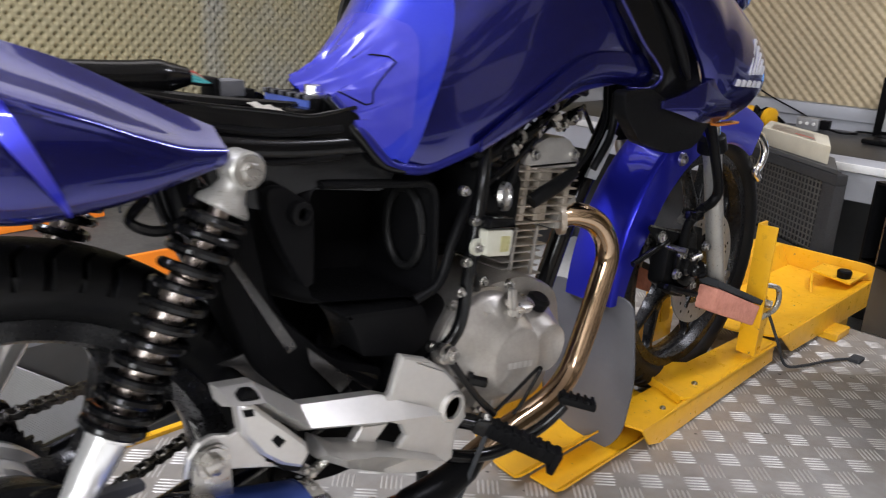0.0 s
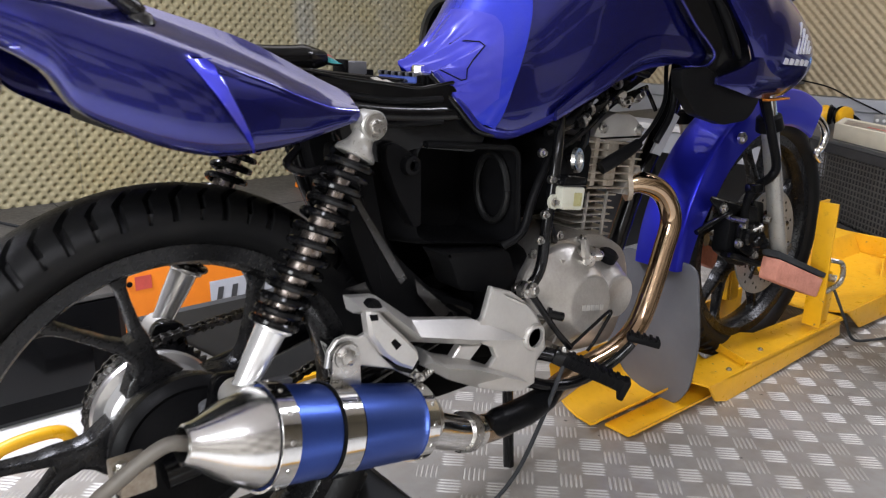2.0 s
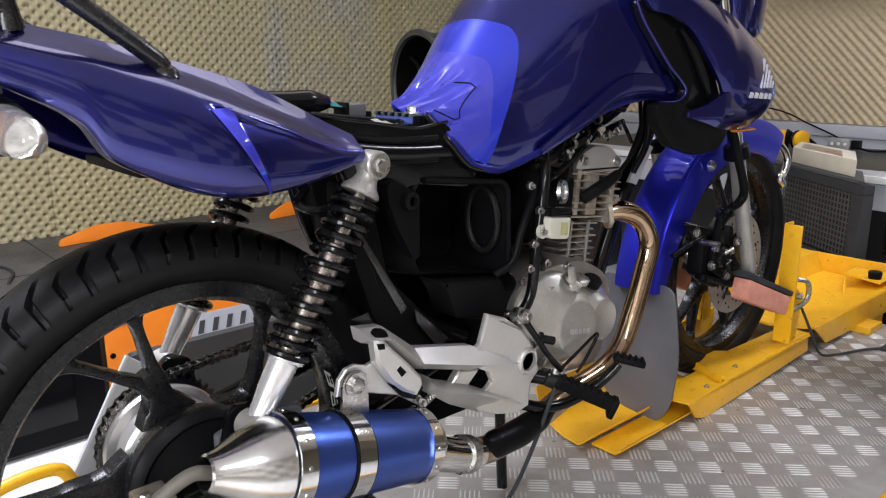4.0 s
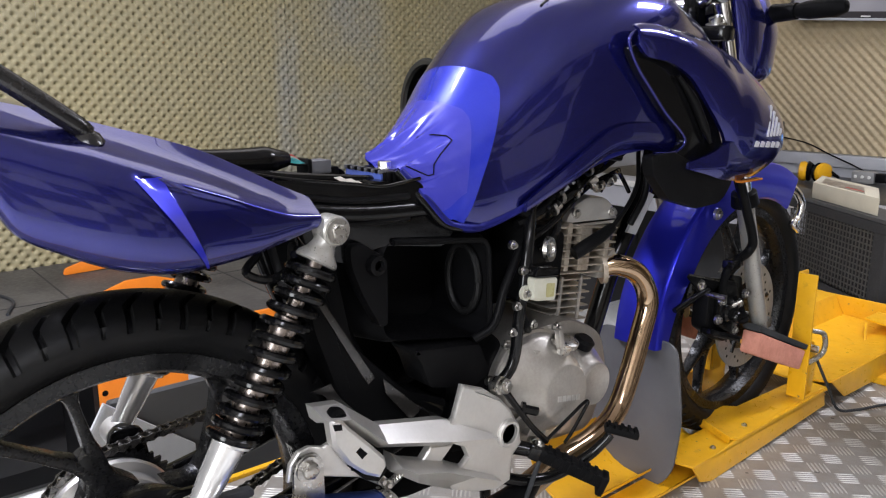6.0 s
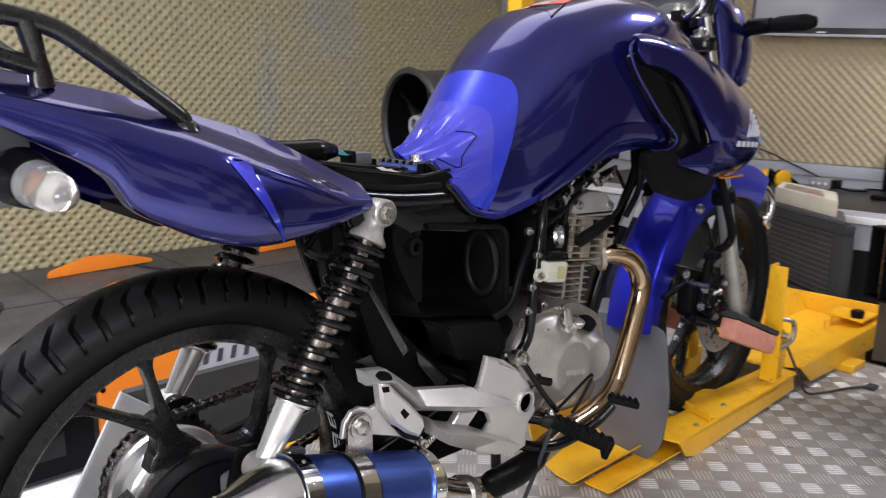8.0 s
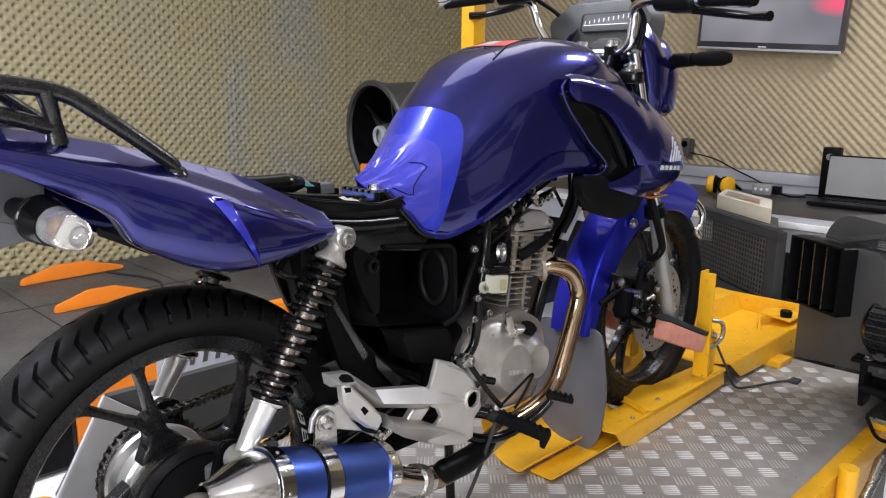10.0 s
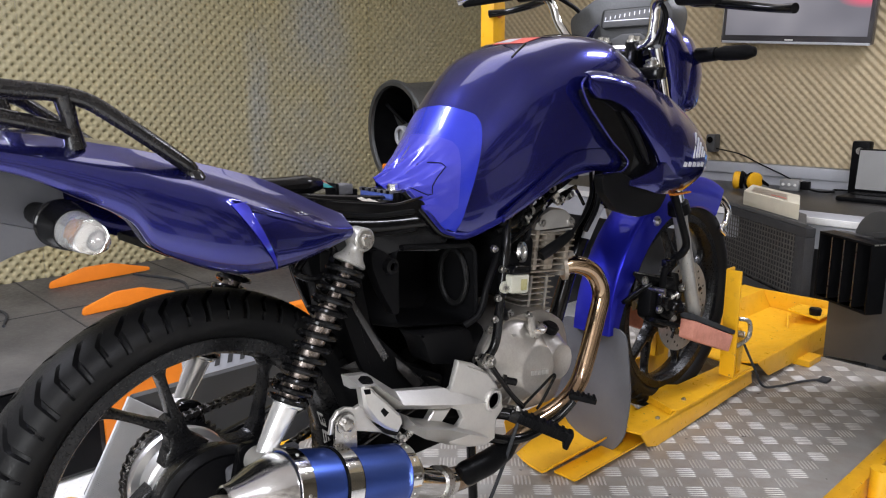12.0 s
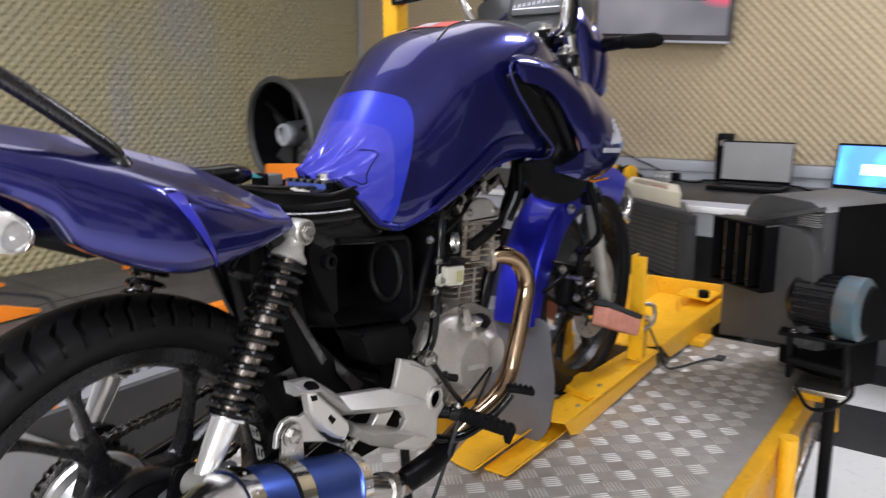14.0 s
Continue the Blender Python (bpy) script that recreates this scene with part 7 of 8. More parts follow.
for y, z in ((0.69, 0.58), (0.782, 0.571)):
    part("rocker_bolt", bolt((0.074, y, z), X, 0.006), STEEL, head)
part("round_plug", lathe([(0, 0), (0, 0.019), (0.006, 0.018), (0.006, 0.012), (0.002, 0.011), (0.002, 0)], (0.118, 0.578, 0.545), (1, 0.35, 0.1), 28), STEEL, eng, "round maker's plate")
cap = part("plug_cap", tube([(0.092, 0.668, 0.52), (0.098, 0.69, 0.531), (0.101, 0.72, 0.543), (0.101, 0.748, 0.554)], [0.0105, 0.0115, 0.0105, 0.0085], 12), BLACK_PLASTIC, bike, "black spark plug cap")
part("plug_lead", tube([(0.101, 0.748, 0.554), (0.1, 0.785, 0.582), (0.095, 0.818, 0.62), (0.07, 0.85, 0.67), (0.05, 0.88, 0.72)], 0.0038, 8), BLACK_PLASTIC, cap)
part("throttle_housing", box((-0.085, 0.5, 0.43), (0.0, 0.655, 0.63), 0.012), BLACK_DULL, bike, "black housing between air box and cylinder")
part("carburettor", slab(rounded([(0.55, 0.46), (0.64, 0.46), (0.65, 0.56), (0.56, 0.58)], 0.015), 0.02, 0.09, 0.008), BLACK_DULL, bike, "dark carburettor body")
part("carb_clip", box((0.085, 0.565, 0.52), (0.1, 0.6, 0.575), 0.003), BLACK_PLASTIC, bike)
res = part("brake_reservoir", slab(rounded([(0.521, 0.483), (0.566, 0.476), (0.57, 0.51), (0.521, 0.5165)], 0.006), 0.12, 0.147, 0.0025), WHITE_PLASTIC, bike, "milky brake fluid reservoir")
part("reservoir_lid", slab(rounded([(0.519, 0.517), (0.572, 0.5105), (0.57, 0.525), (0.527, 0.532)], 0.005), 0.117, 0.149, 0.004), BLACK_GLOSS, res, "black lid")
part("level_window", slab(rounded([(0.545, 0.485), (0.561, 0.483), (0.563, 0.503), (0.546, 0.505)], 0.002), 0.1465, 0.1478), FLUID, res, "yellowish fluid showing through")
part("reservoir_tab", lathe([(0, 0), (0, 0.011), (0.006, 0.011), (0.006, 0)], (0.13, 0.519, 0.493), X, 20), WHITE_PLASTIC, res)
part("reservoir_bolt", bolt((0.136, 0.517, 0.493), X, 0.0045), STEEL, res)
for pts_, r_ in (([(0.115, 0.52, 0.475), (0.118, 0.535, 0.44), (0.1, 0.56, 0.42)], 0.0056), ([(0.11, 0.6, 0.62), (0.1, 0.66, 0.66), (0.09, 0.72, 0.67), (0.07, 0.8, 0.66)], 0.0056), ([(0.1, 0.52, 0.61), (0.11, 0.56, 0.6), (0.1, 0.62, 0.635), (0.08, 0.7, 0.69)], 0.0065), ([(0.09, 0.85, 0.66), (0.095, 0.84, 0.6), (0.09, 0.81, 0.55)], 0.006), ([(0.1, 0.45, 0.43), (0.11, 0.48, 0.45), (0.11, 0.5, 0.5), (0.1, 0.54, 0.55)], 0.0065)):
    part("hose", tube(pts_, r_, 10), BLACK_PLASTIC, bike)
part("ignition_coil", slab(rounded([(0.62, 0.615), (0.74, 0.622), (0.8, 0.63), (0.87, 0.66), (0.9, 0.7), (0.62, 0.69)], 0.012), -0.01, 0.035, 0.006), BLACK_DULL, bike, "black coil and loom under the tank")
for pts_, r_ in (([(0.1, 0.53, 0.585), (0.108, 0.58, 0.6), (0.105, 0.64, 0.62), (0.09, 0.7, 0.642), (0.06, 0.78, 0.665)], 0.0075), ([(0.112, 0.545, 0.56), (0.112, 0.6, 0.585), (0.1, 0.66, 0.612), (0.085, 0.72, 0.628), (0.07, 0.8, 0.64)], 0.004), ([(0.09, 0.6, 0.57), (0.1, 0.62, 0.592), (0.098, 0.66, 0.628), (0.08, 0.71, 0.655)], 0.0035), ([(0.08, 0.74, 0.61), (0.086, 0.75, 0.632), (0.08, 0.78, 0.64), (0.07, 0.81, 0.625), (0.07, 0.83, 0.6)], 0.0035), ([(0.1, 0.575, 0.545), (0.11, 0.6, 0.56), (0.1, 0.62, 0.59)], 0.006)):
    part("loom_cable", tube(pts_, r_, 8), BLACK_GLOSS, bike, "black cable")
for at, ax in (((0.092, 0.7, 0.63), (0.3, 0.8, 0.5)), ((0.086, 0.725, 0.622), (1, 0.2, 0.2)), ((0.1, 0.655, 0.62), (0.2, 0.8, 0.5)), ((0.08, 0.762, 0.628), (1, 0, 0.3)), ((0.108, 0.6, 0.602), (0.2, 0.9, 0.4))):
    part("cable_clip", bolt(at, ax, 0.0072, 0.011), STEEL, bike, "bright cable end")
part("throttle_lever", slab(rounded([(0.6, 0.64), (0.64, 0.66), (0.66, 0.69), (0.62, 0.68)], 0.006), 0.07, 0.085, 0.003), STEEL, bike)
for k in range(6):
    part("hose_clamp", lathe([(-0.003, 0.008), (-0.003, 0.0105), (0.003, 0.0105), (0.003, 0.008)], ((0.11, 0.58 + 0.03 * k, 0.6 + 0.018 * k)), (0, 1, 0.4), 14, closed=True), STEEL if k % 2 else BLACK_GLOSS, bike)

# exhaust
pipe = part("exhaust_pipe", tube([(0.065, 0.765, 0.478), (0.085, 0.79, 0.482), (0.1, 0.828, 0.462), (0.107, 0.85, 0.415), (0.108, 0.835, 0.36), (0.112, 0.8, 0.285), (0.115, 0.767, 0.236), (0.118, 0.71, 0.207), (0.12, 0.61, 0.192), (0.127, 0.5, 0.172), (0.137, 0.41, 0.172), (0.15, 0.32, 0.198), (0.16, 0.255, 0.232)], [0.018, 0.0185, 0.0185, 0.0185, 0.0185, 0.0185, 0.0185, 0.019, 0.02, 0.02, 0.021, 0.022, 0.024], 24, 8), HEAT_CHROME, bike, "heat-tinted chrome exhaust pipe")
part("exhaust_flange", lathe([(0, 0), (0, 0.028), (0.008, 0.028), (0.008, 0)], (0.066, 0.766, 0.478), (0.6, 0.8, 0.1), 24), DIRTY_CAST, pipe)
part("heat_shield", tube([(0.132, 0.56, 0.192), (0.136, 0.52, 0.184), (0.14, 0.47, 0.178), (0.146, 0.41, 0.182), (0.15, 0.385, 0.19)], [0.008, 0.02, 0.0225, 0.0215, 0.012], 20), BLACK_PLASTIC, pipe, "black pipe heat shield")
MF, MR = Vector((0.166, 0.26, 0.246)), Vector((0.172, 0.049, 0.3))
ma = (MR - MF).normalized()
MF, MR = MF + ma * 0.02, MR + ma * 0.02
ML = (MR - MF).length
muf = part("muffler", lathe([(0, 0.03), (0.004, 0.045), (0.012, 0.0475), (ML - 0.01, 0.056), (ML, 0.056), (ML, 0)], MF, ma, 64), ANODISED, bike, "blue anodised muffler can")
for h, r, w in ((0.006, 0.0495, 0.009), (ML - 0.006, 0.0588, 0.011)):
    part("end_ring", lathe([(h - w, r - 0.002), (h - w, r), (h + w, r + 0.0006), (h + w, r - 0.002)], MF, ma, 64, closed=True), CHROME, muf, "polished end ring")
    e1 = ma.orthogonal().normalized()
    for k in range(12):
        q = Matrix.Rotation(2 * math.pi * k / 12, 3, ma) @ e1
        part("rivet", lathe([(0, 0), (0, 0.0032), (0.0016, 0.0022), (0.002, 0)], MF + ma * h + q * r, q, 10), STEEL, muf)
part("tail_cone", lathe([(ML - 0.003, 0.054), (ML + 0.015, 0.0535), (ML + 0.046, 0.041), (ML + 0.077, 0.0235), (ML + 0.086, 0.021), (ML + 0.088, 0.018), (ML + 0.08, 0.0175), (ML + 0.02, 0.036)], MF, ma, 64), POLISHED, muf, "satin steel tail cone")
part("front_cap", lathe([(-0.03, 0.022), (-0.028, 0.029), (-0.005, 0.044), (0.006, 0.046)], MF, ma, 48), STEEL, muf)
part("baffle", lathe([(ML + 0.02, 0), (ML + 0.02, 0.036), (ML + 0.025, 0.036), (ML + 0.025, 0)], MF, ma, 32), BLACK_DULL, muf)
b0 = 0.128
part("strap_band", lathe([(b0 - 0.013, 0.0525), (b0 - 0.013, 0.0555), (b0 + 0.013, 0.0565), (b0 + 0.013, 0.0535)], MF, ma, 64, closed=True), CHROME, muf, "steel strap band")
part("band_liner", lathe([(b0 - 0.016, 0.0515), (b0 - 0.016, 0.0535), (b0 + 0.016, 0.0545), (b0 + 0.016, 0.0525)], MF, ma, 64, closed=True), BLACK_DULL, muf)
part("band_ear", slab(rounded([(0.125, 0.325), (0.165, 0.318), (0.164, 0.37), (0.155, 0.382), (0.135, 0.382), (0.127, 0.37)], 0.008), 0.161, 0.166, 0.001), STEEL, muf)
part("hanger_bolt", bolt((0.168, 0.144, 0.366), X, 0.01, 0.008), STEEL, muf)
part("link_pipe", tube([(0.163, 0.25, 0.237), (0.152, 0.318, 0.2), (0.142, 0.372, 0.179)], [0.0262, 0.0248, 0.0238], 24), CHROME, pipe, "bright chrome link pipe")
part("pipe_clamp", lathe([(-0.01, 0.024), (-0.01, 0.0285), (0.01, 0.0285), (0.01, 0.024)], (0.146, 0.345, 0.189), (0.18, -0.9, 0.38), 24, closed=True), STEEL, pipe)

tip = MF + ma * (ML + 0.076)
part("probe_hose", tube([tip, tip + ma * 0.03, (0.16, -0.115, 0.3), (0.14, -0.14, 0.265), (0.13, -0.15, 0.2), (0.13, -0.15, 0.12)], 0.008, 12), HOSE_BROWN, muf, "grey-brown gas probe hose")
clampb = part("probe_clamp", box((0.09, -0.108, 0.262), (0.135, -0.07, 0.29), 0.004), DIRTY_CAST, bike, "cast probe clamp")
for y in (-0.1, -0.078):
    part("clamp_screw", bolt((0.12, y, 0.29), (0, 0, 1), 0.006, 0.006), STEEL, clampb)

# silver footrest carrier
def ridge_arm(bm, top, ridge, low, front, back):
    """A cast arm whose face folds along a ridge between its upper and lower edge."""
    rings = []
    for (y0, z0), (yr, zr), (y1, z1) in zip(top, ridge, low):
        rings.append([(back + 0.003, y0, z0), (front, yr, zr), (back + 0.004, y1, z1), (back - 0.012, y1, z1 + 0.001), (back - 0.012, y0, z0 - 0.001)])
    return add_rings(bm, rings)


bm = blank()
ridge_arm(bm, [(0.16, 0.43), (0.197, 0.424), (0.25, 0.381), (0.352, 0.358), (0.43, 0.317)], [(0.162, 0.421), (0.196, 0.413), (0.246, 0.367), (0.35, 0.336), (0.43, 0.3155)], [(0.164, 0.41), (0.196, 0.399), (0.246, 0.353), (0.352, 0.321), (0.43, 0.314)], 0.177, 0.149)
ridge_arm(bm, [(0.266, 0.338), (0.287, 0.323), (0.348, 0.299), (0.437, 0.2505)], [(0.267, 0.328), (0.29, 0.312), (0.338, 0.297), (0.437, 0.249)], [(0.267, 0.313), (0.31, 0.282), (0.366, 0.252), (0.437, 0.246)], 0.177, 0.149)
add_slab(bm, [(0.38, 0.399), (0.417, 0.384), (0.45, 0.36), (0.468, 0.34), (0.484, 0.314), (0.491, 0.282), (0.474, 0.268), (0.471, 0.248), (0.47, 0.231), (0.443, 0.226), (0.401, 0.238), (0.361, 0.256), (0.348, 0.273), (0.382, 0.285), (0.391, 0.293), (0.383, 0.31), (0.36, 0.323), (0.355, 0.35), (0.366, 0.357)], 0.147, 0.159, 0.004, segs=2)
add_slab(bm, [(0.316, 0.306), (0.333, 0.324), (0.372, 0.315), (0.344, 0.291)], 0.136, 0.15, 0.002, segs=1)
carrier = part("footrest_carrier", bm, SILVER_PAINT, bike, "silver painted cast footrest carrier", sharp=14)
part("bore_lip", lathe([(0.0, 0.0145), (0.0, 0.021), (0.006, 0.0205), (0.0085, 0.018), (0.0085, 0.0145)], (0.156, 0.462, 0.3065), X, 40, closed=True), SILVER_PAINT, carrier, "raised lip of the open bore")
# flat dark disc on the solid plate imitates the shaded hole
part("bore_shade_disc", lathe([(0, 0), (0, 0.0148), (0.0008, 0.0148), (0.0008, 0)], (0.1582, 0.462, 0.3065), X, 32), GREY_RUBBER, carrier, "flat dark disc painted in as the shade of the bore")
part("bore_sleeve", lathe([(-0.02, 0), (-0.02, 0.0142), (0.003, 0.0142)], (0.156, 0.462, 0.3065), X, 32), DIRTY_CAST, carrier, "grey bore")
part("web_notch", slab(rounded([(0.398, 0.386), (0.425, 0.377), (0.447, 0.359), (0.437, 0.361), (0.415, 0.372)], 0.004), 0.158, 0.1615, 0.001), SILVER_PAINT, carrier)
part("hanger_plate", slab([(0.123, 0.352), (0.127, 0.372), (0.138, 0.384), (0.152, 0.386), (0.169, 0.38), (0.189, 0.385), (0.21, 0.36), (0.24, 0.325), (0.264, 0.3), (0.247, 0.304), (0.216, 0.326), (0.165, 0.345)], 0.15, 0.158, 0.0015, segs=1), SILVER_PAINT, carrier, "thin silver hanger plate", sharp=20)
peg = part("folded_peg", slab([(0.169, 0.417), (0.174, 0.42), (0.184, 0.416), (0.194, 0.403), (0.22, 0.376), (0.243, 0.35), (0.246, 0.338), (0.236, 0.325), (0.214, 0.337), (0.193, 0.356), (0.173, 0.386)], 0.156, 0.176, 0.004, segs=1), SILVER_PAINT, carrier, "folded passenger footrest", sharp=20)
part("peg_rubber", slab(rounded([(0.171, 0.423), (0.178, 0.429), (0.189, 0.426), (0.194, 0.416), (0.183, 0.413), (0.173, 0.415)], 0.003), 0.16, 0.1725, 0.003), BLACK_DULL, carrier, "black footrest rubber end")
part("peg_slot", slab([(0.201, 0.371), (0.207, 0.375), (0.217, 0.364), (0.209, 0.359)], 0.17, 0.1764, 0.0003), BLACK_DULL, carrier)
part("peg_slot", slab([(0.172, 0.413), (0.183, 0.411), (0.184, 0.403), (0.174, 0.405)], 0.17, 0.1764, 0.0003), BLACK_DULL, carrier)
part("peg_tip", slab(rounded([(0.198, 0.349), (0.222, 0.336), (0.248, 0.338), (0.252, 0.328), (0.238, 0.316), (0.219, 0.325)], 0.003), 0.152, 0.168, 0.003), BLACK_PLASTIC, carrier, "dark footrest tip")
line = []
for k in range(49):
    a = 2 * math.pi * 8 * k / 48
    line.append((0.152 + 0.005 * math.cos(a), 0.262 + 0.03 * k / 48, 0.296 + 0.014 * k / 48 + 0.005 * math.sin(a)))
part("peg_spring", tube(line, 0.0013, 6, smooth=False), STEEL, carrier, "small bright return spring")
for y, z in ((0.255, 0.304), (0.247, 0.312)):
    part("peg_pin", bolt((0.16, y, z), X, 0.004, 0.006), STEEL, carrier)

# rider footrest, brake pedal, stand
foot = part("footrest", tube([(0.1, 0.47, 0.265), (0.14, 0.515, 0.258), (0.165, 0.535, 0.25)], 0.011, 12), BLACK_GLOSS, bike, "rider footrest")
q0, q1 = Vector((0.163, 0.524, 0.26)), Vector((0.236, 0.586, 0.222))
ax = (q1 - q0).normalized()
FM = Matrix.Translation(q0) @ ax.to_track_quat("X", "Z").to_matrix().to_4x4()
FL = (q1 - q0).length
part("footrest_rubber", box((0, -0.0115, -0.011), (FL, 0.0115, 0.009), 0.004, FM), BLACK_DULL, foot, "ribbed black footrest rubber")
for k in range(7):
    part("rubber_rib", box((0.01 + k * 0.012, -0.01, 0.0085), (0.016 + k * 0.012, 0.01, 0.0115), 0.0012, FM), BLACK_DULL, foot)
    part("rubber_rib", box((0.01 + k * 0.012, -0.0135, -0.008), (0.016 + k * 0.012, -0.011, 0.008), 0.001, FM), BLACK_DULL, foot)
part("footrest_end", box((FL - 0.008, -0.0135, -0.022), (FL + 0.003, 0.0135, 0.0105), 0.004, FM), BLACK_DULL, foot, "deeper end block of the footrest")
part("footrest_hinge", box((-0.014, -0.011, -0.014), (0.006, 0.011, 0.01), 0.004, FM), BLACK_GLOSS, foot)
part("hinge_pin", bolt(q0 + Vector((0.0, 0.0, 0.012)), (0, 0, 1), 0.0045, 0.004), STEEL, foot)
ped = part("brake_pedal", tube([(0.14, 0.452, 0.236), (0.15, 0.51, 0.212), (0.162, 0.56, 0.208), (0.185, 0.605, 0.232), (0.2, 0.625, 0.256), (0.206, 0.632, 0.268)], [0.009, 0.009, 0.0085, 0.008, 0.0075, 0.007], 12), BLACK_GLOSS, bike, "black brake pedal")
PM = Matrix.Translation((0.216, 0.646, 0.274)) @ Matrix.Rotation(radians(42), 4, "Z") @ Matrix.Rotation(radians(12), 4, "Y")
part("pedal_pad", box((-0.026, -0.0105, -0.006), (0.026, 0.0105, 0.005), 0.004, PM), BLACK_DULL, ped, "ribbed pedal pad")
for k in range(5):
    part("pad_rib", box((-0.022 + 0.01 * k, -0.0105, 0.0045), (-0.017 + 0.01 * k, 0.0105, 0.0075), 0.001, PM), BLACK_DULL, ped)
part("pedal_rod", tube([(0.166, 0.446, 0.378), (0.168, 0.47, 0.346), (0.168, 0.5, 0.309), (0.166, 0.534, 0.274)], [0.0055, 0.005, 0.0045, 0.0055], 10), BLACK_GLOSS, ped, "thin black brake rod")
rod_eye = part("rod_eye", lathe([(-0.01, 0), (-0.01, 0.0125), (0.004, 0.0125), (0.005, 0.01), (0.011, 0.0095), (0.011, 0)], (0.158, 0.446, 0.381), (1, 0.1, 0.15), 24), STEEL, ped, "grey cast rod joint")
part("eye_bolt", bolt((0.169, 0.447, 0.383), (1, 0.1, 0.15), 0.007, 0.006), STEEL, rod_eye)
part("rod_nut", bolt((0.166, 0.486, 0.338), (0.6, 0.7, -0.2), 0.0065, 0.02), BLACK_GLOSS, ped)
part("return_spring", tube([(0.165, 0.539, 0.275), (0.166, 0.58, 0.294), (0.166, 0.617, 0.31), (0.166, 0.626, 0.309), (0.165, 0.622, 0.3), (0.164, 0.594, 0.268), (0.162, 0.58, 0.254)], 0.0027, 8), BLACK_GLOSS, ped, "bent black return spring wire")
part("stand_leg", tube([(0.02, 0.55, 0.16), (0.03, 0.55, 0.0)], 0.0095, 10), BLACK_GLOSS, bike, "black stand leg")
strap = thing("tie_strap", (0.1, 0.45, 0), "black tie-down strap running from the footrest to the deck", "strap")
part("strap", tube([(0.17, 0.52, 0.255), (0.15, 0.5, 0.16), (0.12, 0.48, 0.06), (0.1, 0.44, 0.005), (0.09, 0.4, 0.004)], 0.0035, 8), STRAP, strap)

# handlebar, clocks and headlamp cowl
hb = part("handlebar", tube([(-0.4, 0.93, 1.045), (-0.3, 0.98, 1.06), (-0.2, 1.02, 1.045), (-0.165, 1.03, 0.98), (-0.12, 1.035, 0.932), (-0.06, 1.035, 0.919), (0.0, 1.035, 0.918), (0.05, 1.035, 0.92), (0.08, 1.035, 0.94), (0.09, 1.03, 0.98), (0.1, 1.02, 1.012), (0.15, 1.0, 1.022), (0.25, 0.985, 1.012), (0.38, 0.945, 0.998)], 0.0112, 16), CHROME, bike, "chrome tubular handlebar")
for s in (1, -1):
    dz = -0.042 if s > 0 else 0.0
    part("grip", tube([(s * 0.27, 0.98, 1.053 + dz), (s * 0.39, 0.94, 1.043 + dz)], 0.013, 16), BLACK_PLASTIC, hb, "black rubber grip")
    part("switch_unit", tube([(s * 0.165, 1.0, 1.06 + dz), (s * 0.25, 0.985, 1.055 + dz)], 0.021, 14), BLACK_PLASTIC, hb)
    part("lever_mount", box((s * 0.205 - 0.02, 1.0, 1.035 + dz), (s * 0.205 + 0.02, 1.045, 1.062 + dz), 0.006), BLACK_GLOSS, hb)
    part("lever", tube([(s * 0.2, 1.04, 1.045 + dz), (s * 0.27, 1.055, 1.035 + dz), (s * 0.34, 1.045, 1.024 + dz), (s * 0.385, 1.025, 1.02 + dz)], [0.008, 0.009, 0.008, 0.01], 10), BLACK_GLOSS, hb, "black lever")
    part("bar_clamp", box((s * 0.04 - 0.013, 1.016, 0.875), (s * 0.04 + 0.013, 1.054, 0.935), 0.006), BLACK_GLOSS, hb)
    part("clamp_bolt", bolt((s * 0.04, 1.024, 0.936), (0, 0, 1), 0.007, 0.009), STEEL, hb)
    part("clamp_bolt", bolt((s * 0.04, 1.046, 0.936), (0, 0, 1), 0.007, 0.009), STEEL, hb)
part("kill_switch", box((0.165, 0.985, 1.035), (0.185, 1.0, 1.048), 0.003), RED, hb, "red engine switch")
yoke = part("top_yoke", slab(rounded([(-0.13, 1.0), (-0.05, 0.985), (0.05, 0.985), (0.13, 1.0), (0.125, 1.04), (0.06, 1.07), (-0.06, 1.07), (-0.125, 1.04)], 0.02), 0.852, 0.878, 0.005, "xy"), BLACK_GLOSS, bike, "black top fork yoke")
for s in (1, -1):
    part("fork_cap", lathe([(0, 0), (0, 0.018), (0.006, 0.018), (0.006, 0.012), (0.016, 0.012), (0.016, 0)], (s * 0.092, 1.025, 0.878), (0, -0.3, 1), 12), STEEL, yoke)
dash = part("instrument_panel", slab(rounded([(-0.17, 0.93), (-0.185, 1.0), (-0.1, 1.045), (0.06, 1.05), (0.1, 1.0), (0.085, 0.925), (0.0, 0.905)], 0.02), 1.09, 1.16, 0.012, "xz"), DARK_PANEL, bike, "dark grey instrument panel")
part("panel_ridge", slab(rounded([(-0.155, 0.955), (-0.165, 1.005), (-0.09, 1.035), (0.05, 1.038), (0.08, 1.0), (0.07, 0.945), (0.0, 0.928), (-0.1, 0.932)], 0.015), 1.08, 1.092, 0.004, "xz"), DARK_SHEET, dash, "dark grey panel face")
DM = Matrix.Translation((-0.01, 1.078, 0.984)) @ Matrix.Rotation(radians(-14), 4, "X")
part("dial_window", box((-0.066, -0.004, -0.016), (0.066, 0.004, 0.026), 0.01, DM), DARK_PANEL, dash, "dark instrument window")
bm = blank()
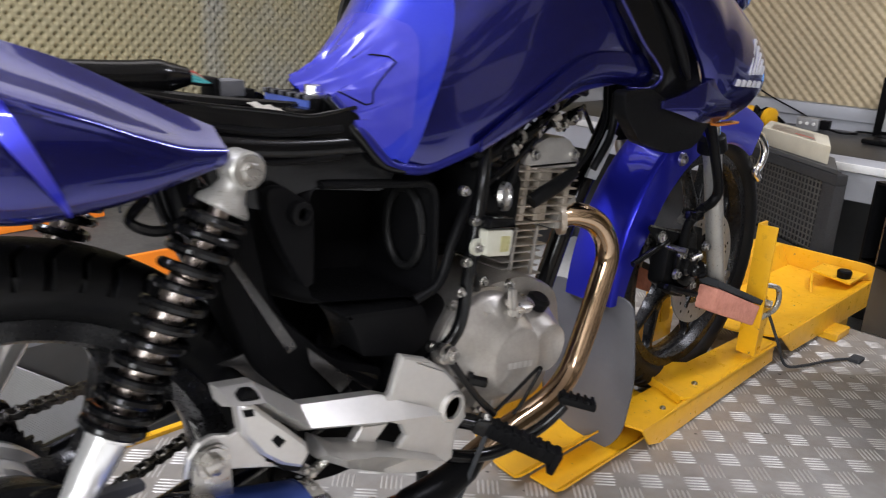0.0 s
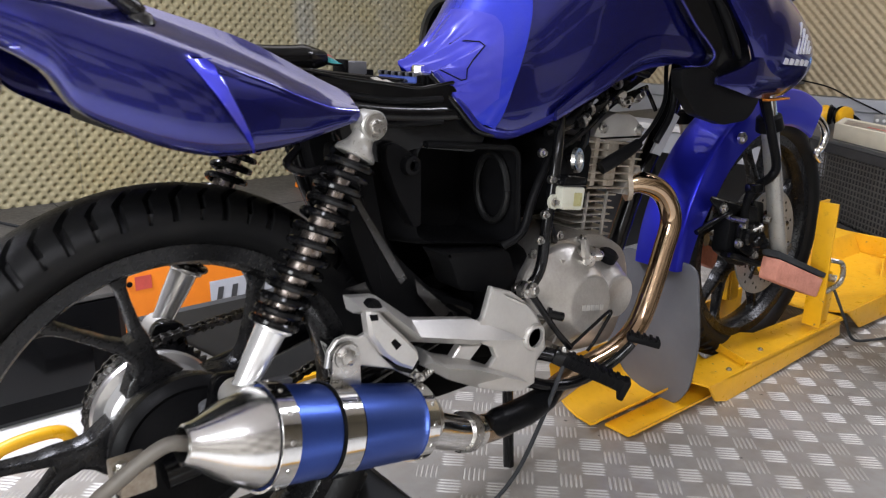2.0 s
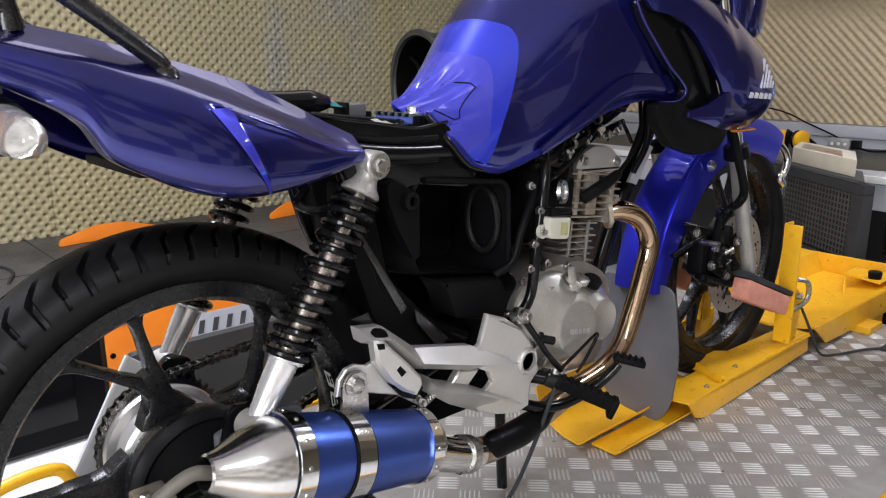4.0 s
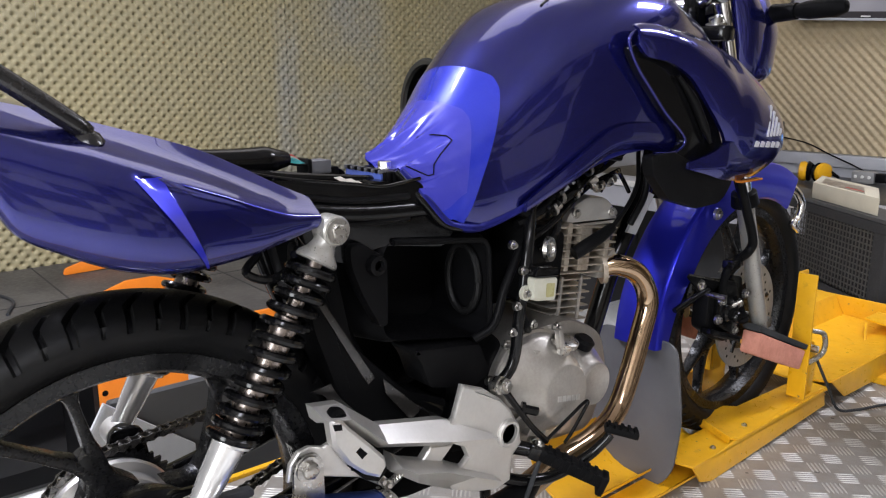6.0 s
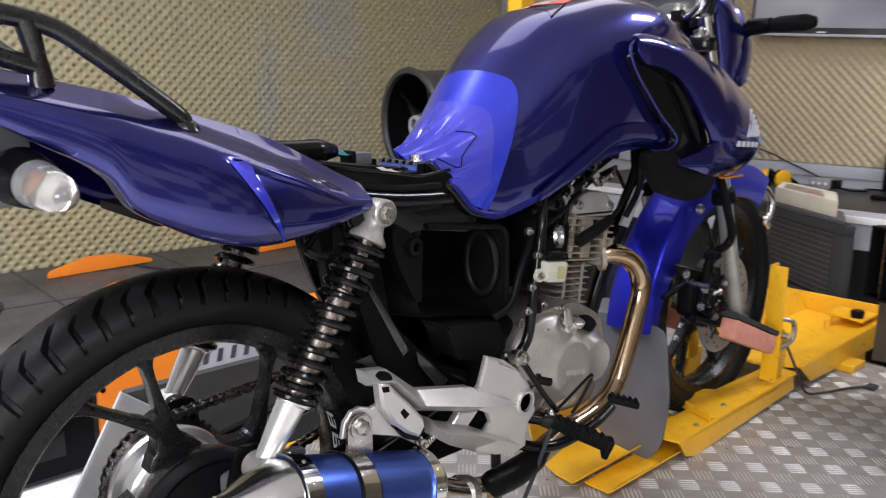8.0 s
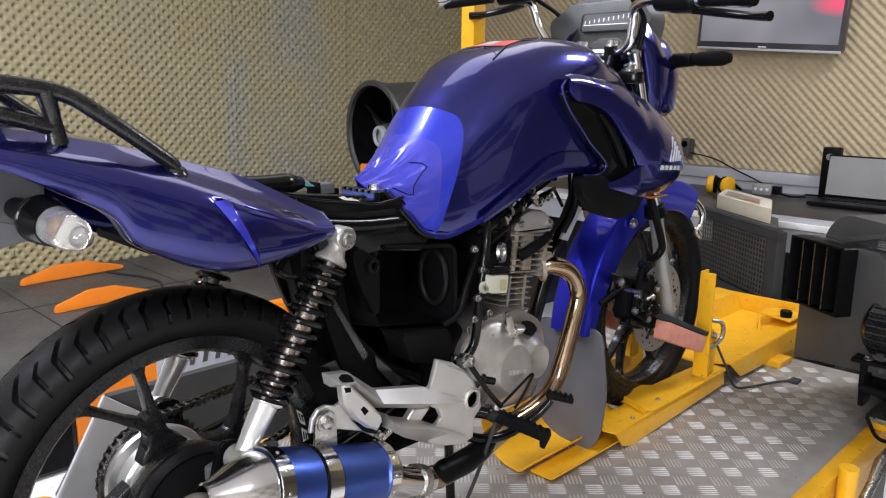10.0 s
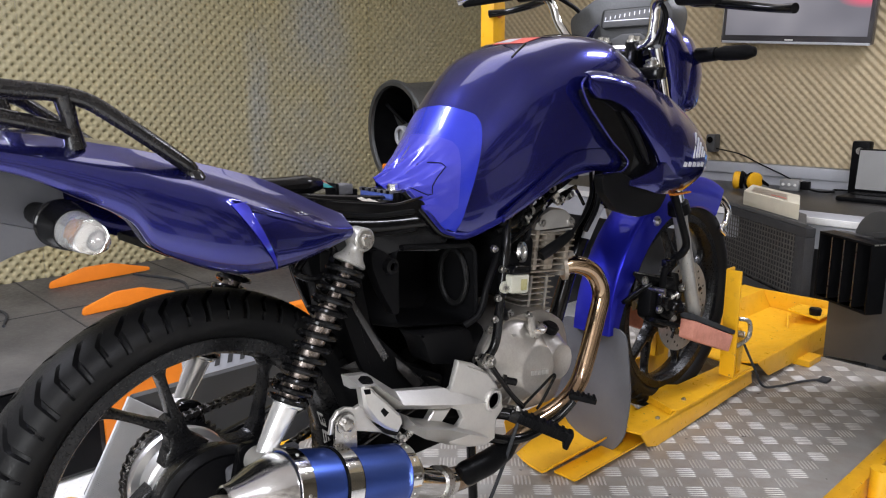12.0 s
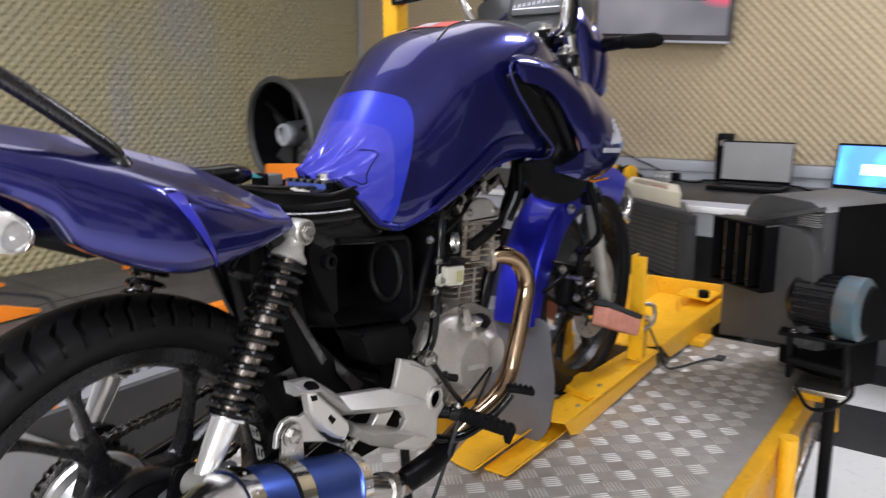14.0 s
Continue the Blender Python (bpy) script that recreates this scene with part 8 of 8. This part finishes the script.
for k in range(10):
    add_box(bm, (-0.056 + 0.0125 * k, -0.0048, 0.002 + 0.0012 * k), (-0.0545 + 0.0125 * k, -0.004, 0.009 + 0.0014 * k), 0, DM)
add_box(bm, (-0.058, -0.0048, -0.001), (0.06, -0.004, 0.0002), 0, DM)
part("dial_mark", bm, LETTER_GREY, dash, "thin pale scale marks")
part("panel_trim", slab(rounded([(-0.045, 0.905), (-0.06, 0.94), (-0.02, 0.955), (0.03, 0.955), (0.05, 0.94), (0.04, 0.905)], 0.008), 1.074, 1.09, 0.004, "xz"), DARK_PANEL, dash)
COWL = [(1.06, 0.965, 0.92, 0.108, 0.012, 0.004), (1.095, 0.985, 0.81, 0.12, 0.03, 0.016), (1.14, 0.955, 0.77, 0.122, 0.034, 0.02), (1.175, 0.9, 0.78, 0.113, 0.03, 0.02), (1.2, 0.85, 0.8, 0.095, 0.02, 0.012)]
for s in (1, -1):
    part("headlamp_cowl", shell(COWL, s, 16, 30, 0.006, crease=0.3), BLUE, bike, "blue headlamp cowl side")
    sg = part("turn_signal", tube([(s * 0.118, 1.17, 0.905), (s * 0.165, 1.165, 0.907)], [0.017, 0.015], 12), BLACK_PLASTIC, bike, "front indicator on a black stalk")
    part("signal_body", lathe([(0, 0), (0, 0.012), (0.02, 0.016), (0.07, 0.016), (0.088, 0.01), (0.092, 0)], (s * 0.165, 1.165, 0.907), (s, -0.05, 0.02), 20), BLACK_DULL, sg)
part("cowl_front", slab(rounded([(-0.12, 0.78), (0.12, 0.78), (0.13, 0.88), (0.09, 0.96), (-0.09, 0.96), (-0.13, 0.88)], 0.03), 1.13, 1.19, 0.02, "xz"), BLUE, bike)
for pts_ in ([(0.09, 1.02, 1.03), (0.1, 1.06, 0.98), (0.08, 1.05, 0.88), (0.07, 1.02, 0.8), (0.06, 0.98, 0.7)], [(-0.18, 1.03, 1.05), (-0.14, 1.09, 1.0), (-0.1, 1.07, 0.9), (-0.06, 1.0, 0.8)]):
    part("control_cable", tube(pts_, 0.0055, 8), BLACK_PLASTIC, bike)
